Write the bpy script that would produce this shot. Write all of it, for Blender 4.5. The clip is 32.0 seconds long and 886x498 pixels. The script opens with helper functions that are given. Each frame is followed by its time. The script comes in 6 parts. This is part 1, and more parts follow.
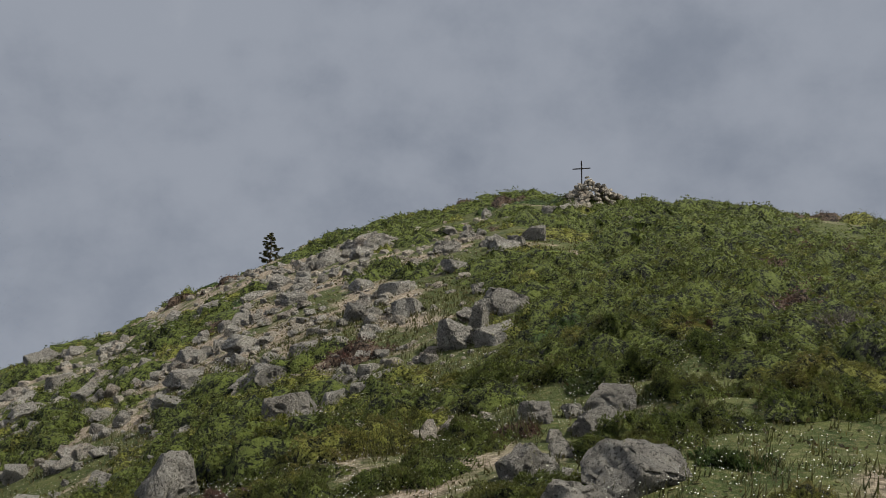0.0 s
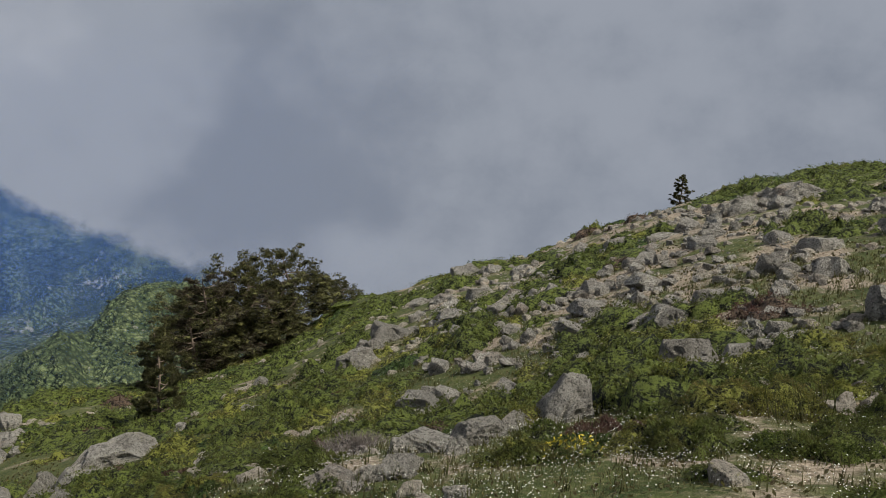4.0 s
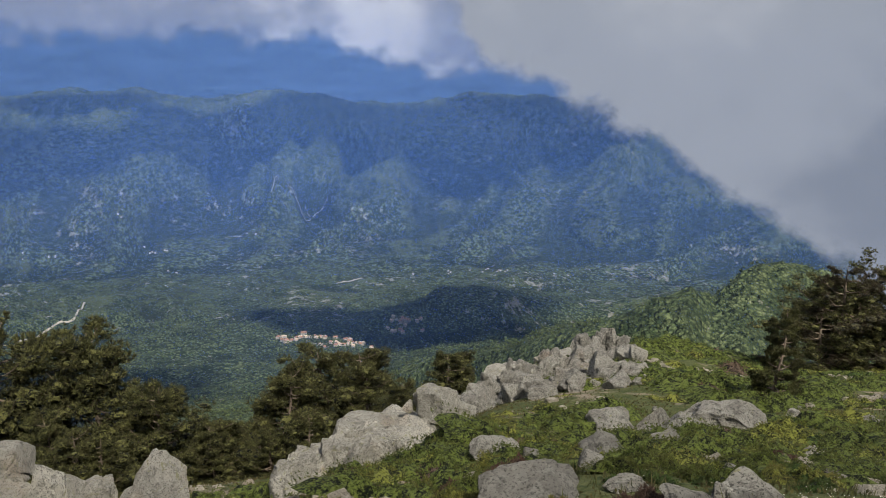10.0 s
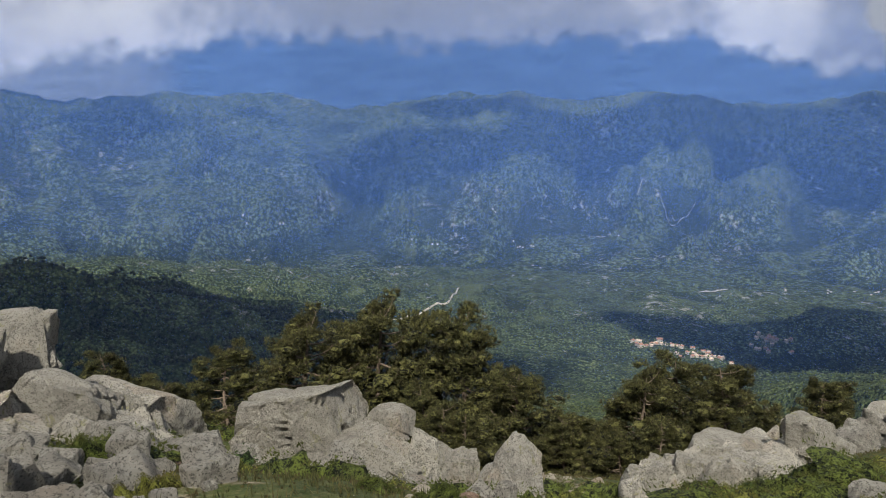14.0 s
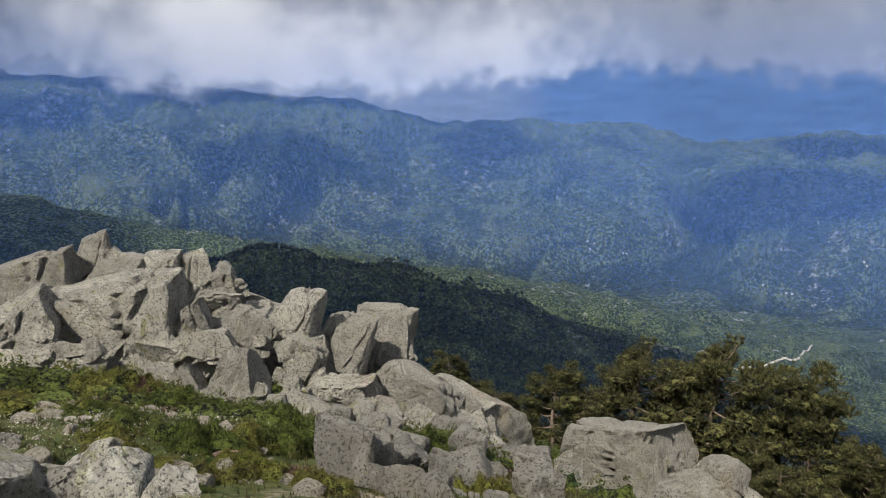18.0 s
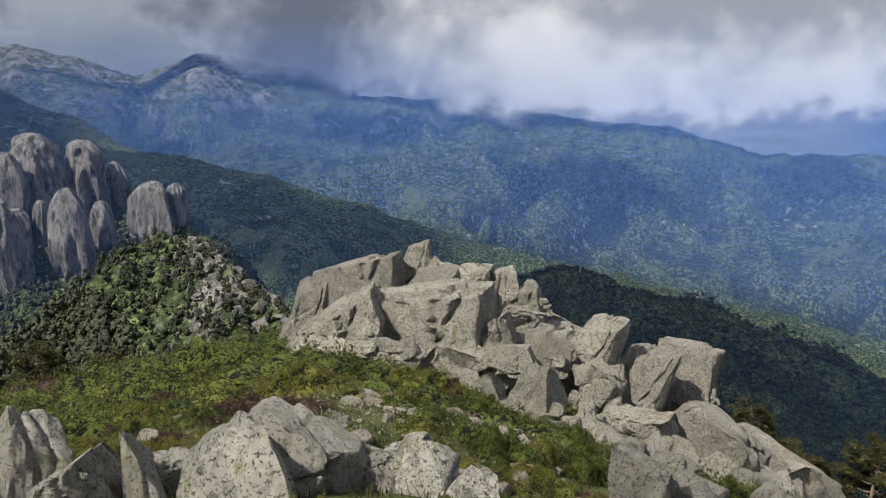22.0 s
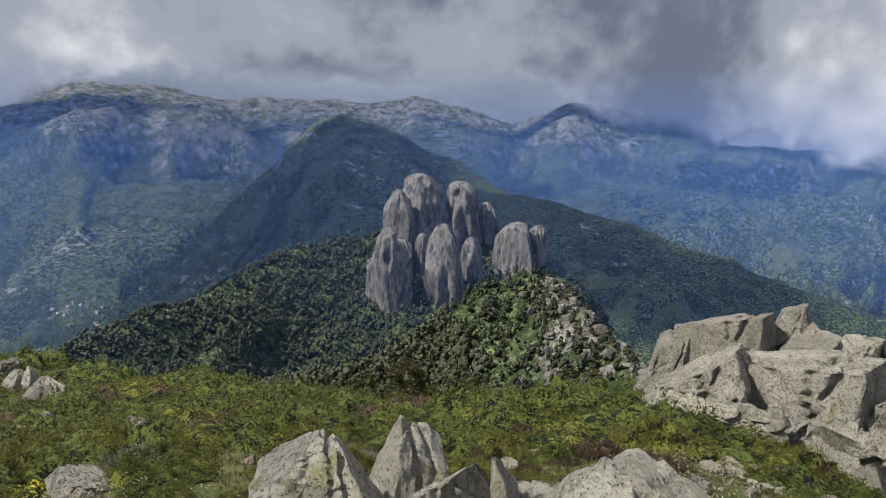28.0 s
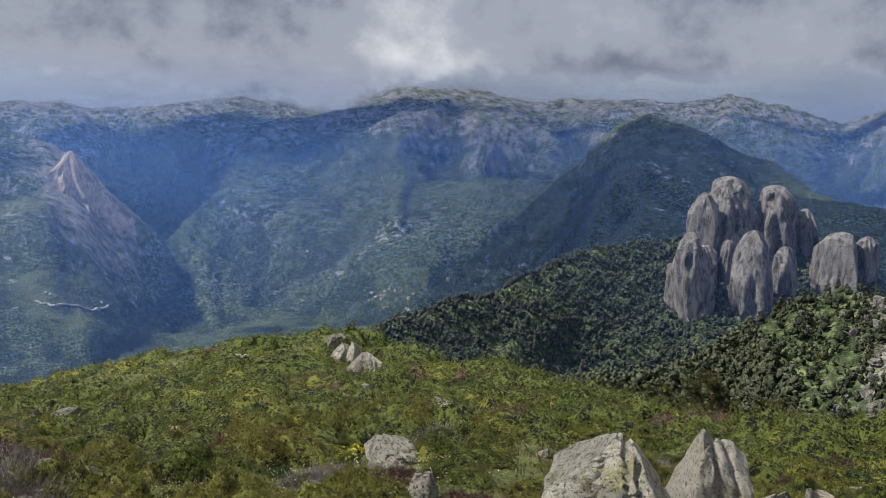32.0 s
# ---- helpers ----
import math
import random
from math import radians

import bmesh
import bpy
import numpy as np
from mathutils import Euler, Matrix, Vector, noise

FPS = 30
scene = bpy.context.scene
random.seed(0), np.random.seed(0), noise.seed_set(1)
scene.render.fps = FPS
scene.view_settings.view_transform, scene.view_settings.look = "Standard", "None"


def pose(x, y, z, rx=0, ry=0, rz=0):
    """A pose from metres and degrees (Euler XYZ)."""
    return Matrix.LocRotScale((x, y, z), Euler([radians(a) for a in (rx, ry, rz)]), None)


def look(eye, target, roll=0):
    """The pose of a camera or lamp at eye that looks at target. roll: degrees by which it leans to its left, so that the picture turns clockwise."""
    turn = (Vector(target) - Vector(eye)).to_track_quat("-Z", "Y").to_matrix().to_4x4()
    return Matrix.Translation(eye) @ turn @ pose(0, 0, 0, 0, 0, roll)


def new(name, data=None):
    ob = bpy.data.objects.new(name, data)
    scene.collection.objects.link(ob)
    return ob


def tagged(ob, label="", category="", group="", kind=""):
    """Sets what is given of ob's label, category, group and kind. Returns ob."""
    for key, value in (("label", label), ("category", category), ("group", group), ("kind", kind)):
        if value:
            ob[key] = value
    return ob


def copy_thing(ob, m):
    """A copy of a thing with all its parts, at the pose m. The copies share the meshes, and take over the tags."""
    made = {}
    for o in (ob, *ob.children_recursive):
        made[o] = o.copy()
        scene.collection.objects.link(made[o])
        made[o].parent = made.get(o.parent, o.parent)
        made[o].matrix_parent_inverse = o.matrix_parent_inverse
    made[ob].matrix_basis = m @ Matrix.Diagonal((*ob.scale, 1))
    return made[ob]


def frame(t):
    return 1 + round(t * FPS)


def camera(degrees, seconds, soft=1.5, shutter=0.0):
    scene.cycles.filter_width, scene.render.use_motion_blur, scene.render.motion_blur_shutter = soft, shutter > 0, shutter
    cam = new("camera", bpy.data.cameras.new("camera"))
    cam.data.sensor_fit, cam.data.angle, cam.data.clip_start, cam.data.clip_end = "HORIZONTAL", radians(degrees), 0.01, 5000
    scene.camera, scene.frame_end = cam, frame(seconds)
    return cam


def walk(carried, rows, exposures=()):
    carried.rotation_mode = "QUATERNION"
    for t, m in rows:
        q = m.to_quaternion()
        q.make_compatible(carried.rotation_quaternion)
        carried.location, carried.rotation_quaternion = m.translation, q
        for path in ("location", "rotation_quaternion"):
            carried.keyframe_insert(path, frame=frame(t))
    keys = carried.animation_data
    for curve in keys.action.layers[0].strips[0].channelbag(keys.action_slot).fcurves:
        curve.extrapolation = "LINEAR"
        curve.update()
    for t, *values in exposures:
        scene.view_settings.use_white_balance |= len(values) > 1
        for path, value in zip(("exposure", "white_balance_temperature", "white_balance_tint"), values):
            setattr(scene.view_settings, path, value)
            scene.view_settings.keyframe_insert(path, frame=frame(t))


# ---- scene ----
cam = camera(57.96, 32.0, 0.9)
PATH = [
    (0.0, (0.020, 0.391, 0.027), (0.020, 10.261, -1.578), -0.49),
    (0.5, (0.011, 0.389, 0.024), (-0.799, 10.210, -1.677), -0.57),
    (1.0, (0.005, 0.385, 0.020), (-1.552, 10.097, -1.784), -0.71),
    (1.5, (0.001, 0.382, 0.018), (-1.941, 10.005, -1.886), -0.43),
    (2.0, (-0.004, 0.380, 0.016), (-2.666, 9.817, -1.947), -0.58),
    (2.5, (-0.009, 0.377, 0.014), (-3.313, 9.592, -2.024), -0.74),
    (4.5, (-0.085, 0.343, -0.001), (-5.322, 8.518, -2.397), -0.38),
    (5.0, (-0.099, 0.326, -0.002), (-5.903, 8.081, -2.486), -0.48),
    (5.5, (-0.113, 0.308, -0.003), (-6.337, 7.704, -2.560), -0.20),
    (6.0, (-0.126, 0.288, -0.004), (-6.735, 7.317, -2.632), -0.46),
    (6.5, (-0.137, 0.267, -0.006), (-7.149, 6.873, -2.687), -0.27),
    (7.0, (-0.145, 0.244, -0.010), (-7.584, 6.355, -2.717), -0.28),
    (7.5, (-0.153, 0.219, -0.014), (-7.979, 5.828, -2.715), -0.21),
    (8.0, (-0.160, 0.192, -0.017), (-8.373, 5.220, -2.714), 0.23),
    (8.5, (-0.165, 0.166, -0.019), (-8.706, 4.603, -2.733), 0.40),
    (9.0, (-0.169, 0.140, -0.021), (-8.964, 4.046, -2.739), 0.78),
    (9.5, (-0.170, 0.116, -0.023), (-9.200, 3.433, -2.752), 1.21),
    (10.0, (-0.169, 0.093, -0.025), (-9.415, 2.777, -2.728), 1.60),
    (10.5, (-0.167, 0.071, -0.027), (-9.553, 2.237, -2.713), 1.54),
    (11.0, (-0.166, 0.051, -0.029), (-9.643, 1.779, -2.710), 1.40),
    (11.5, (-0.164, 0.034, -0.031), (-9.712, 1.264, -2.738), 1.24),
    (12.0, (-0.163, 0.017, -0.031), (-9.758, 0.693, -2.765), 1.01),
    (12.5, (-0.161, -0.000, -0.029), (-9.780, 0.096, -2.764), 0.57),
    (13.0, (-0.159, -0.017, -0.025), (-9.769, -0.581, -2.732), 0.35),
    (13.5, (-0.156, -0.033, -0.023), (-9.712, -1.238, -2.709), -0.56),
    (14.0, (-0.150, -0.049, -0.023), (-9.628, -1.765, -2.712), -1.32),
    (14.5, (-0.143, -0.066, -0.025), (-9.495, -2.376, -2.711), -1.79),
    (15.0, (-0.136, -0.083, -0.027), (-9.312, -3.004, -2.720), -1.92),
    (15.5, (-0.127, -0.100, -0.029), (-9.141, -3.509, -2.699), -1.83),
    (17.5, (-0.080, -0.144, -0.023), (-8.251, -5.404, -2.383), -1.20),
    (18.0, (-0.063, -0.142, -0.016), (-8.034, -5.740, -2.280), -0.83),
    (18.5, (-0.046, -0.141, -0.010), (-7.801, -6.069, -2.184), -0.53),
    (19.0, (-0.030, -0.142, -0.006), (-7.538, -6.407, -2.098), -0.52),
    (19.5, (-0.014, -0.144, -0.004), (-7.196, -6.796, -2.045), -0.50),
    (20.0, (0.001, -0.149, -0.002), (-6.819, -7.182, -2.007), -0.41),
    (20.5, (0.014, -0.157, 0.000), (-6.418, -7.548, -1.998), -0.44),
    (21.0, (0.027, -0.164, 0.001), (-5.981, -7.907, -1.987), -0.14),
    (21.5, (0.043, -0.172, 0.004), (-5.628, -8.171, -1.962), -0.08),
    (22.0, (0.063, -0.179, 0.006), (-5.298, -8.396, -1.928), 0.06),
    (22.5, (0.083, -0.183, 0.008), (-4.970, -8.601, -1.890), 0.32),
    (23.0, (0.101, -0.185, 0.011), (-4.644, -8.789, -1.850), 0.33),
    (23.5, (0.117, -0.187, 0.014), (-4.279, -8.977, -1.831), 0.25),
    (24.0, (0.132, -0.189, 0.015), (-3.958, -9.133, -1.794), 0.03),
    (24.5, (0.148, -0.192, 0.017), (-3.671, -9.265, -1.742), -0.09),
    (25.0, (0.163, -0.196, 0.019), (-3.234, -9.449, -1.664), -0.23),
    (25.5, (0.177, -0.200, 0.023), (-2.927, -9.570, -1.580), -0.47),
    (26.0, (0.190, -0.202, 0.024), (-2.433, -9.733, -1.487), -0.57),
    (26.5, (0.199, -0.200, 0.023), (-1.954, -9.860, -1.407), -0.31),
    (28.5, (0.244, -0.203, 0.027), (-0.643, -10.064, -1.377), 0.79),
    (29.0, (0.252, -0.202, 0.028), (-0.041, -10.096, -1.398), 0.67),
    (29.5, (0.257, -0.200, 0.028), (0.367, -10.093, -1.428), 0.78),
    (30.0, (0.262, -0.197, 0.028), (0.950, -10.064, -1.443), 0.69),
    (30.5, (0.268, -0.195, 0.029), (1.340, -10.032, -1.410), 0.69),
    (31.0, (0.275, -0.191, 0.027), (1.594, -10.002, -1.391), 0.68),
    (31.5, (0.285, -0.187, 0.026), (2.078, -9.924, -1.382), 0.70),
    (32.0, (0.295, -0.184, 0.024), (2.621, -9.804, -1.404), 0.73),
]
walk(cam, [(t, look(eye, target, roll)) for t, eye, target, roll in PATH],
     exposures=((0.0, -0.15), (9.0, -0.05), (15.0, 0.1), (22.0, 0.2), (32.0, 0.31)))

# ---------------------------------------------------------------- sky, sun
SUN_AZ, SUN_EL = 278.0, 51.0
world = bpy.data.worlds.new("sky")
scene.world = world
world.use_nodes = True
wn, wl = world.node_tree.nodes, world.node_tree.links
wn.clear()
w_out = wn.new("ShaderNodeOutputWorld")
w_bg = wn.new("ShaderNodeBackground")
w_sky = wn.new("ShaderNodeTexSky")
w_sky.sky_type, w_sky.sun_disc = "NISHITA", False
w_sky.sun_elevation, w_sky.sun_rotation = radians(SUN_EL), radians(-SUN_AZ)
w_dim = wn.new("ShaderNodeMix")
w_dim.data_type, w_dim.blend_type = "RGBA", "MULTIPLY"
w_dim.inputs[0].default_value = 1.0
w_dim.inputs[7].default_value = (0.10, 0.10, 0.10, 1)
w_co = wn.new("ShaderNodeTexCoord")
w_no = wn.new("ShaderNodeTexNoise")
w_no.inputs["Scale"].default_value, w_no.inputs["Detail"].default_value, w_no.inputs["Roughness"].default_value = 3.2, 7, 0.55
w_ramp = wn.new("ShaderNodeValToRGB")
w_ramp.color_ramp.elements[0].position, w_ramp.color_ramp.elements[0].color = 0.30, (0.165, 0.19, 0.25, 1)
w_ramp.color_ramp.elements[1].position, w_ramp.color_ramp.elements[1].color = 0.72, (0.37, 0.395, 0.45, 1)
# an overcast sky is brighter towards the zenith
w_sep = wn.new("ShaderNodeSeparateXYZ")
w_up = wn.new("ShaderNodeMapRange")
w_up.inputs["From Min"].default_value, w_up.inputs["From Max"].default_value = 0.05, 0.8
w_up.inputs["To Min"].default_value, w_up.inputs["To Max"].default_value = 0.95, 2.1
w_mul = wn.new("ShaderNodeMix")
w_mul.data_type, w_mul.blend_type = "RGBA", "MULTIPLY"
w_mul.inputs[0].default_value = 1.0
w_mix = wn.new("ShaderNodeMix")
w_mix.data_type = "RGBA"
w_mix.inputs[0].default_value = 0.88
wl.new(w_sky.outputs[0], w_dim.inputs[6])
wl.new(w_co.outputs["Generated"], w_no.inputs["Vector"])
wl.new(w_no.outputs[0], w_ramp.inputs[0])
wl.new(w_co.outputs["Generated"], w_sep.inputs[0])
wl.new(w_sep.outputs[2], w_up.inputs[0])
wl.new(w_ramp.outputs[0], w_mul.inputs[6])
wl.new(w_up.outputs[0], w_mul.inputs[7])
wl.new(w_dim.outputs[2], w_mix.inputs[6])
wl.new(w_mul.outputs[2], w_mix.inputs[7])
wl.new(w_mix.outputs[2], w_bg.inputs[0])
wl.new(w_bg.outputs[0], w_out.inputs[0])

sun = new("sun", bpy.data.lights.new("sun", "SUN"))
sun.data.energy, sun.data.angle, sun.data.color = 6.9, radians(2.4), (1.0, 0.95, 0.86)
sun_way = Vector((-math.sin(radians(SUN_AZ)) * math.cos(radians(SUN_EL)), math.cos(radians(SUN_AZ)) * math.cos(radians(SUN_EL)), math.sin(radians(SUN_EL))))
sun.matrix_world = look(sun_way * 900, (0, 0, 0))

# ---------------------------------------------------------------- materials


class Nodes:
    """A small writer of node materials."""

    def __init__(self, name):
        self.mat = bpy.data.materials.new(name)
        self.mat.use_nodes = True
        self.tree = self.mat.node_tree
        self.bsdf = self.tree.nodes["Principled BSDF"]
        self.out = self.tree.nodes["Material Output"]
        self.geo = self.tree.nodes.new("ShaderNodeNewGeometry")
        self.info = None

    def put(self, socket, value):
        if isinstance(value, bpy.types.NodeSocket):
            self.tree.links.new(value, socket)
        elif isinstance(value, tuple) and len(value) == 3 and socket.type == "RGBA":
            socket.default_value = (*value, 1)
        else:
            socket.default_value = value

    def pos(self):
        return self.geo.outputs["Position"]

    def island(self):
        return self.geo.outputs["Random Per Island"]

    def random(self):
        self.info = self.info or self.tree.nodes.new("ShaderNodeObjectInfo")
        return self.info.outputs["Random"]

    def attr(self, name):
        n = self.tree.nodes.new("ShaderNodeAttribute")
        n.attribute_name = name
        return n.outputs["Fac"]

    def noise(self, scale, detail=4.0, rough=0.55, vector=None, warp=0.0):
        n = self.tree.nodes.new("ShaderNodeTexNoise")
        self.put(n.inputs["Vector"], vector or self.pos())
        n.inputs["Scale"].default_value, n.inputs["Detail"].default_value = scale, detail
        n.inputs["Roughness"].default_value, n.inputs["Distortion"].default_value = rough, warp
        return n.outputs[0]

    def cells(self, scale, vector=None, feature="F1", out=0):
        n = self.tree.nodes.new("ShaderNodeTexVoronoi")
        n.feature = feature
        self.put(n.inputs["Vector"], vector or self.pos())
        n.inputs["Scale"].default_value = scale
        return n.outputs[out]

    def scaled(self, vector, xyz):
        n = self.tree.nodes.new("ShaderNodeMapping")
        self.put(n.inputs["Vector"], vector)
        n.inputs["Scale"].default_value = xyz
        return n.outputs[0]

    def step(self, value, lo, hi, a=0.0, b=1.0):
        n = self.tree.nodes.new("ShaderNodeMapRange")
        n.interpolation_type = "SMOOTHSTEP"
        for key, v in (("Value", value), ("From Min", lo), ("From Max", hi), ("To Min", a), ("To Max", b)):
            self.put(n.inputs[key], v)
        return n.outputs[0]

    def math(self, op, a, b=0.0):
        n = self.tree.nodes.new("ShaderNodeMath")
        n.operation = op
        self.put(n.inputs[0], a)
        self.put(n.inputs[1], b)
        return n.outputs[0]

    def mix(self, f, a, b, how="MIX"):
        n = self.tree.nodes.new("ShaderNodeMix")
        n.data_type, n.blend_type = "RGBA", how
        self.put(n.inputs[0], f)
        self.put(n.inputs[6], a)
        self.put(n.inputs[7], b)
        return n.outputs[2]

    def bump(self, h, strength=0.5, distance=0.02, normal=None):
        n = self.tree.nodes.new("ShaderNodeBump")
        n.inputs["Strength"].default_value, n.inputs["Distance"].default_value = strength, distance
        self.put(n.inputs["Height"], h)
        if normal:
            self.put(n.inputs["Normal"], normal)
        return n.outputs[0]

    def done(self, colour, rough=0.8, normal=None, spec=0.3):
        self.put(self.bsdf.inputs["Base Color"], colour)
        self.put(self.bsdf.inputs["Roughness"], rough)
        self.bsdf.inputs["Specular IOR Level"].default_value = spec
        if normal:
            self.put(self.bsdf.inputs["Normal"], normal)
        return self.mat


def granite(name, tint=(1, 1, 1), lichen=0.5, coarse=1.0):
    """Weathered granite: pale crystals, black and grey lichen in blotches, yellow-green crusts, pink stains."""
    m = Nodes(name)
    t = lambda c: tuple(a * b for a, b in zip(c, tint))
    broad = m.noise(0.9 / coarse, 6, 0.6, warp=0.6)
    col = m.mix(m.step(broad, 0.34, 0.66), t((0.44, 0.425, 0.395)), t((0.68, 0.66, 0.61)))
    col = m.mix(m.math("MULTIPLY", m.step(m.noise(0.6 / coarse, 4), 0.56, 0.68), 0.5), col, t((0.50, 0.38, 0.29)))
    crust = m.step(m.noise(4.2 / coarse, 10, 0.78, vector=m.scaled(m.pos(), (1.2, 0.9, 1.1)), warp=0.8), 0.53, 0.57, 0.0, 0.7)
    col = m.mix(crust, col, t((0.76, 0.75, 0.70)))
    patch = m.step(m.noise(3.0 / coarse, 10, 0.80, warp=1.0), 0.54, 0.58, 0.0, 0.62)
    col = m.mix(patch, col, t((0.22, 0.215, 0.20)))
    mott = m.noise(11 / coarse, 10, 0.82, warp=0.4)
    col = m.mix(m.step(mott, 0.40, 0.47, 0.75, 0.0), col, t((0.13, 0.128, 0.12)))
    moss = m.step(m.noise(2.4 / coarse, 10, 0.78, vector=m.scaled(m.pos(), (1.3, 1.1, 0.8)), warp=1.4), 0.625 - 0.09 * lichen, 0.655 - 0.04 * lichen, 0.0, 0.7)
    col = m.mix(moss, col, (0.37, 0.36, 0.13))
    streak = m.step(m.noise(1.6 / coarse, 9, 0.78, vector=m.scaled(m.pos(), (1, 1.4, 0.45)), warp=0.8), 0.57, 0.66, 0.0, 0.55)
    col = m.mix(streak, col, t((0.11, 0.11, 0.105)))
    col = m.mix(m.step(m.noise(34 / coarse, 3), 0.56, 0.63, 0.0, 0.8), col, t((0.07, 0.07, 0.065)))
    col = m.mix(m.step(m.random(), 0, 1, 0.0, 0.5), col, t((0.27, 0.26, 0.24)))
    crack = m.step(m.cells(1.1 / coarse, m.scaled(m.pos(), (1, 1, 0.6)), "DISTANCE_TO_EDGE"), 0.0, 0.03)
    h = m.math("ADD", m.math("MULTIPLY", m.noise(7 / coarse, 10, 0.8), 1.6), m.math("MULTIPLY", crack, 0.3))
    h = m.math("ADD", h, m.math("MULTIPLY", m.noise(28 / coarse, 6, 0.8), 0.5))
    return m.done(col, 0.9, m.bump(h, 1.0, 0.20 * coarse), 0.2)


def foliage(name, dark, light, dry, dry_share=0.12, through_light=0.35, grain=24.0):
    """Leaves: each sprig a little different, each plant too; shade between them is painted dark."""
    m = Nodes(name)
    col = m.mix(m.island(), dark, light)
    # patches darkened in the colour, as shadow between the sprigs
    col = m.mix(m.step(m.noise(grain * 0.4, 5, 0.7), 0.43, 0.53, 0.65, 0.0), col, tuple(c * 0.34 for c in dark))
    col = m.mix(m.step(m.noise(2.2, 3), 0.45, 0.72, 0.0, 0.7), col, dry)
    col = m.mix(m.step(m.random(), 0, 1, 0.0, dry_share * 2), col, dry)
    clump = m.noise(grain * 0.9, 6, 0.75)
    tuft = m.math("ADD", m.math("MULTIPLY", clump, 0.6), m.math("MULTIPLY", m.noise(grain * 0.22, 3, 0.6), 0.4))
    # the body's colour holds the shade inside the plant
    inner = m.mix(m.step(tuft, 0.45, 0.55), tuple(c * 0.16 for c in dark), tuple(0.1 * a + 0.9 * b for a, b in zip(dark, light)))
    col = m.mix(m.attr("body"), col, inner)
    m.done(col, 0.6, m.bump(tuft, 1.0, 4.0 / grain), 0.25)
    tr = m.tree.nodes.new("ShaderNodeBsdfTranslucent")
    m.put(tr.inputs[0], col)
    mx = m.tree.nodes.new("ShaderNodeMixShader")
    mx.inputs[0].default_value = through_light
    m.tree.links.new(m.bsdf.outputs[0], mx.inputs[1])
    m.tree.links.new(tr.outputs[0], mx.inputs[2])
    m.tree.links.new(mx.outputs[0], m.out.inputs[0])
    return m.mat


def plain(name, colour, rough=0.7, vary=0.25, scale=6.0, relief=0.01):
    m = Nodes(name)
    n = m.noise(scale, 6, 0.65)
    col = m.mix(m.step(n, 0.3, 0.7, 0.0, 1.0), tuple(c * (1 - vary) for c in colour), tuple(min(1, c * (1 + vary)) for c in colour))
    col = m.mix(m.step(m.random(), 0, 1, 0.0, vary), col, tuple(c * 0.7 for c in colour))
    return m.done(col, rough, m.bump(n, 0.4, relief), 0.25)


GRANITE = granite("granite with lichen", (1.0, 0.965, 0.885), 0.8)
GRANITE_SMALL = granite("weathered granite stones", (0.80, 0.735, 0.635), 0.35, 0.6)
GRANITE_LICHEN = granite("pale granite crusted with lichen", (1.16, 1.13, 1.06), 1.15)
# darker copy of the granite; its base colour stands in for shade
GRANITE_GREY = granite("granite greyed for hilltop shade", (0.70, 0.675, 0.625), 0.25)
GRANITE_RED = granite("reddish broken granite", (0.9, 0.64, 0.50), 0.1, 0.7)
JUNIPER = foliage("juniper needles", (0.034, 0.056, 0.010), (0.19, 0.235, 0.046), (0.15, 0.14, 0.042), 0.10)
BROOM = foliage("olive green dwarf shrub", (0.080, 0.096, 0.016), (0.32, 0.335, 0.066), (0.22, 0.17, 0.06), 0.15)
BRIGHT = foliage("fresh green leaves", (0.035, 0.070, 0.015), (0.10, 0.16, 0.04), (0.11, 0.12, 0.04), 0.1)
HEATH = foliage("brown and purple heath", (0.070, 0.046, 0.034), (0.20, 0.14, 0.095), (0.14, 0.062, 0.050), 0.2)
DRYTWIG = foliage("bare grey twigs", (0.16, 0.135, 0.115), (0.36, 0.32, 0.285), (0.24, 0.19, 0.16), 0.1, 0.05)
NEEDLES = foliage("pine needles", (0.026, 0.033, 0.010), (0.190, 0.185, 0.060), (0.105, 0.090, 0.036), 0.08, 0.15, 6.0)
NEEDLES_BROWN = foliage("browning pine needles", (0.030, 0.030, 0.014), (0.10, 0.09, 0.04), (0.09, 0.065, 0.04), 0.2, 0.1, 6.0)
# pine crowns in three tones: sun and shade are set in the base colour
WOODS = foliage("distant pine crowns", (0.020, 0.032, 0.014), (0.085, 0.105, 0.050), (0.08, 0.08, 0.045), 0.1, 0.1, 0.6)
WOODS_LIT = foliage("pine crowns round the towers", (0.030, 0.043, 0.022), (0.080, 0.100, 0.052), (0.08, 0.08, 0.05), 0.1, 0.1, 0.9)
WOODS_PALE = foliage("grey green pine crowns tinted as sunlit", (0.050, 0.068, 0.036), (0.150, 0.172, 0.098), (0.13, 0.13, 0.075), 0.1, 0.1, 1.3)
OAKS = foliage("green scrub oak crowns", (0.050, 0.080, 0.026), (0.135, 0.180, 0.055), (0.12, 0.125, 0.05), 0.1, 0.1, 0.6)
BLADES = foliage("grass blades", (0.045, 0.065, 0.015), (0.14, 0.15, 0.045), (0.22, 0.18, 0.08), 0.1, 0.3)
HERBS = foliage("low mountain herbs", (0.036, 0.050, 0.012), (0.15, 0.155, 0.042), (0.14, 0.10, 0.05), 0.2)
PETALS = plain("white daisy petals", (0.74, 0.73, 0.66), 0.6, 0.06)
YELLOW = plain("yellow blossom", (0.42, 0.35, 0.03), 0.6, 0.15)
BARK = plain("grey brown pine bark", (0.15, 0.115, 0.085), 0.9, 0.4, 9, 0.03)
DEADWOOD = plain("bleached dead wood", (0.30, 0.27, 0.23), 0.85, 0.3, 12, 0.01)
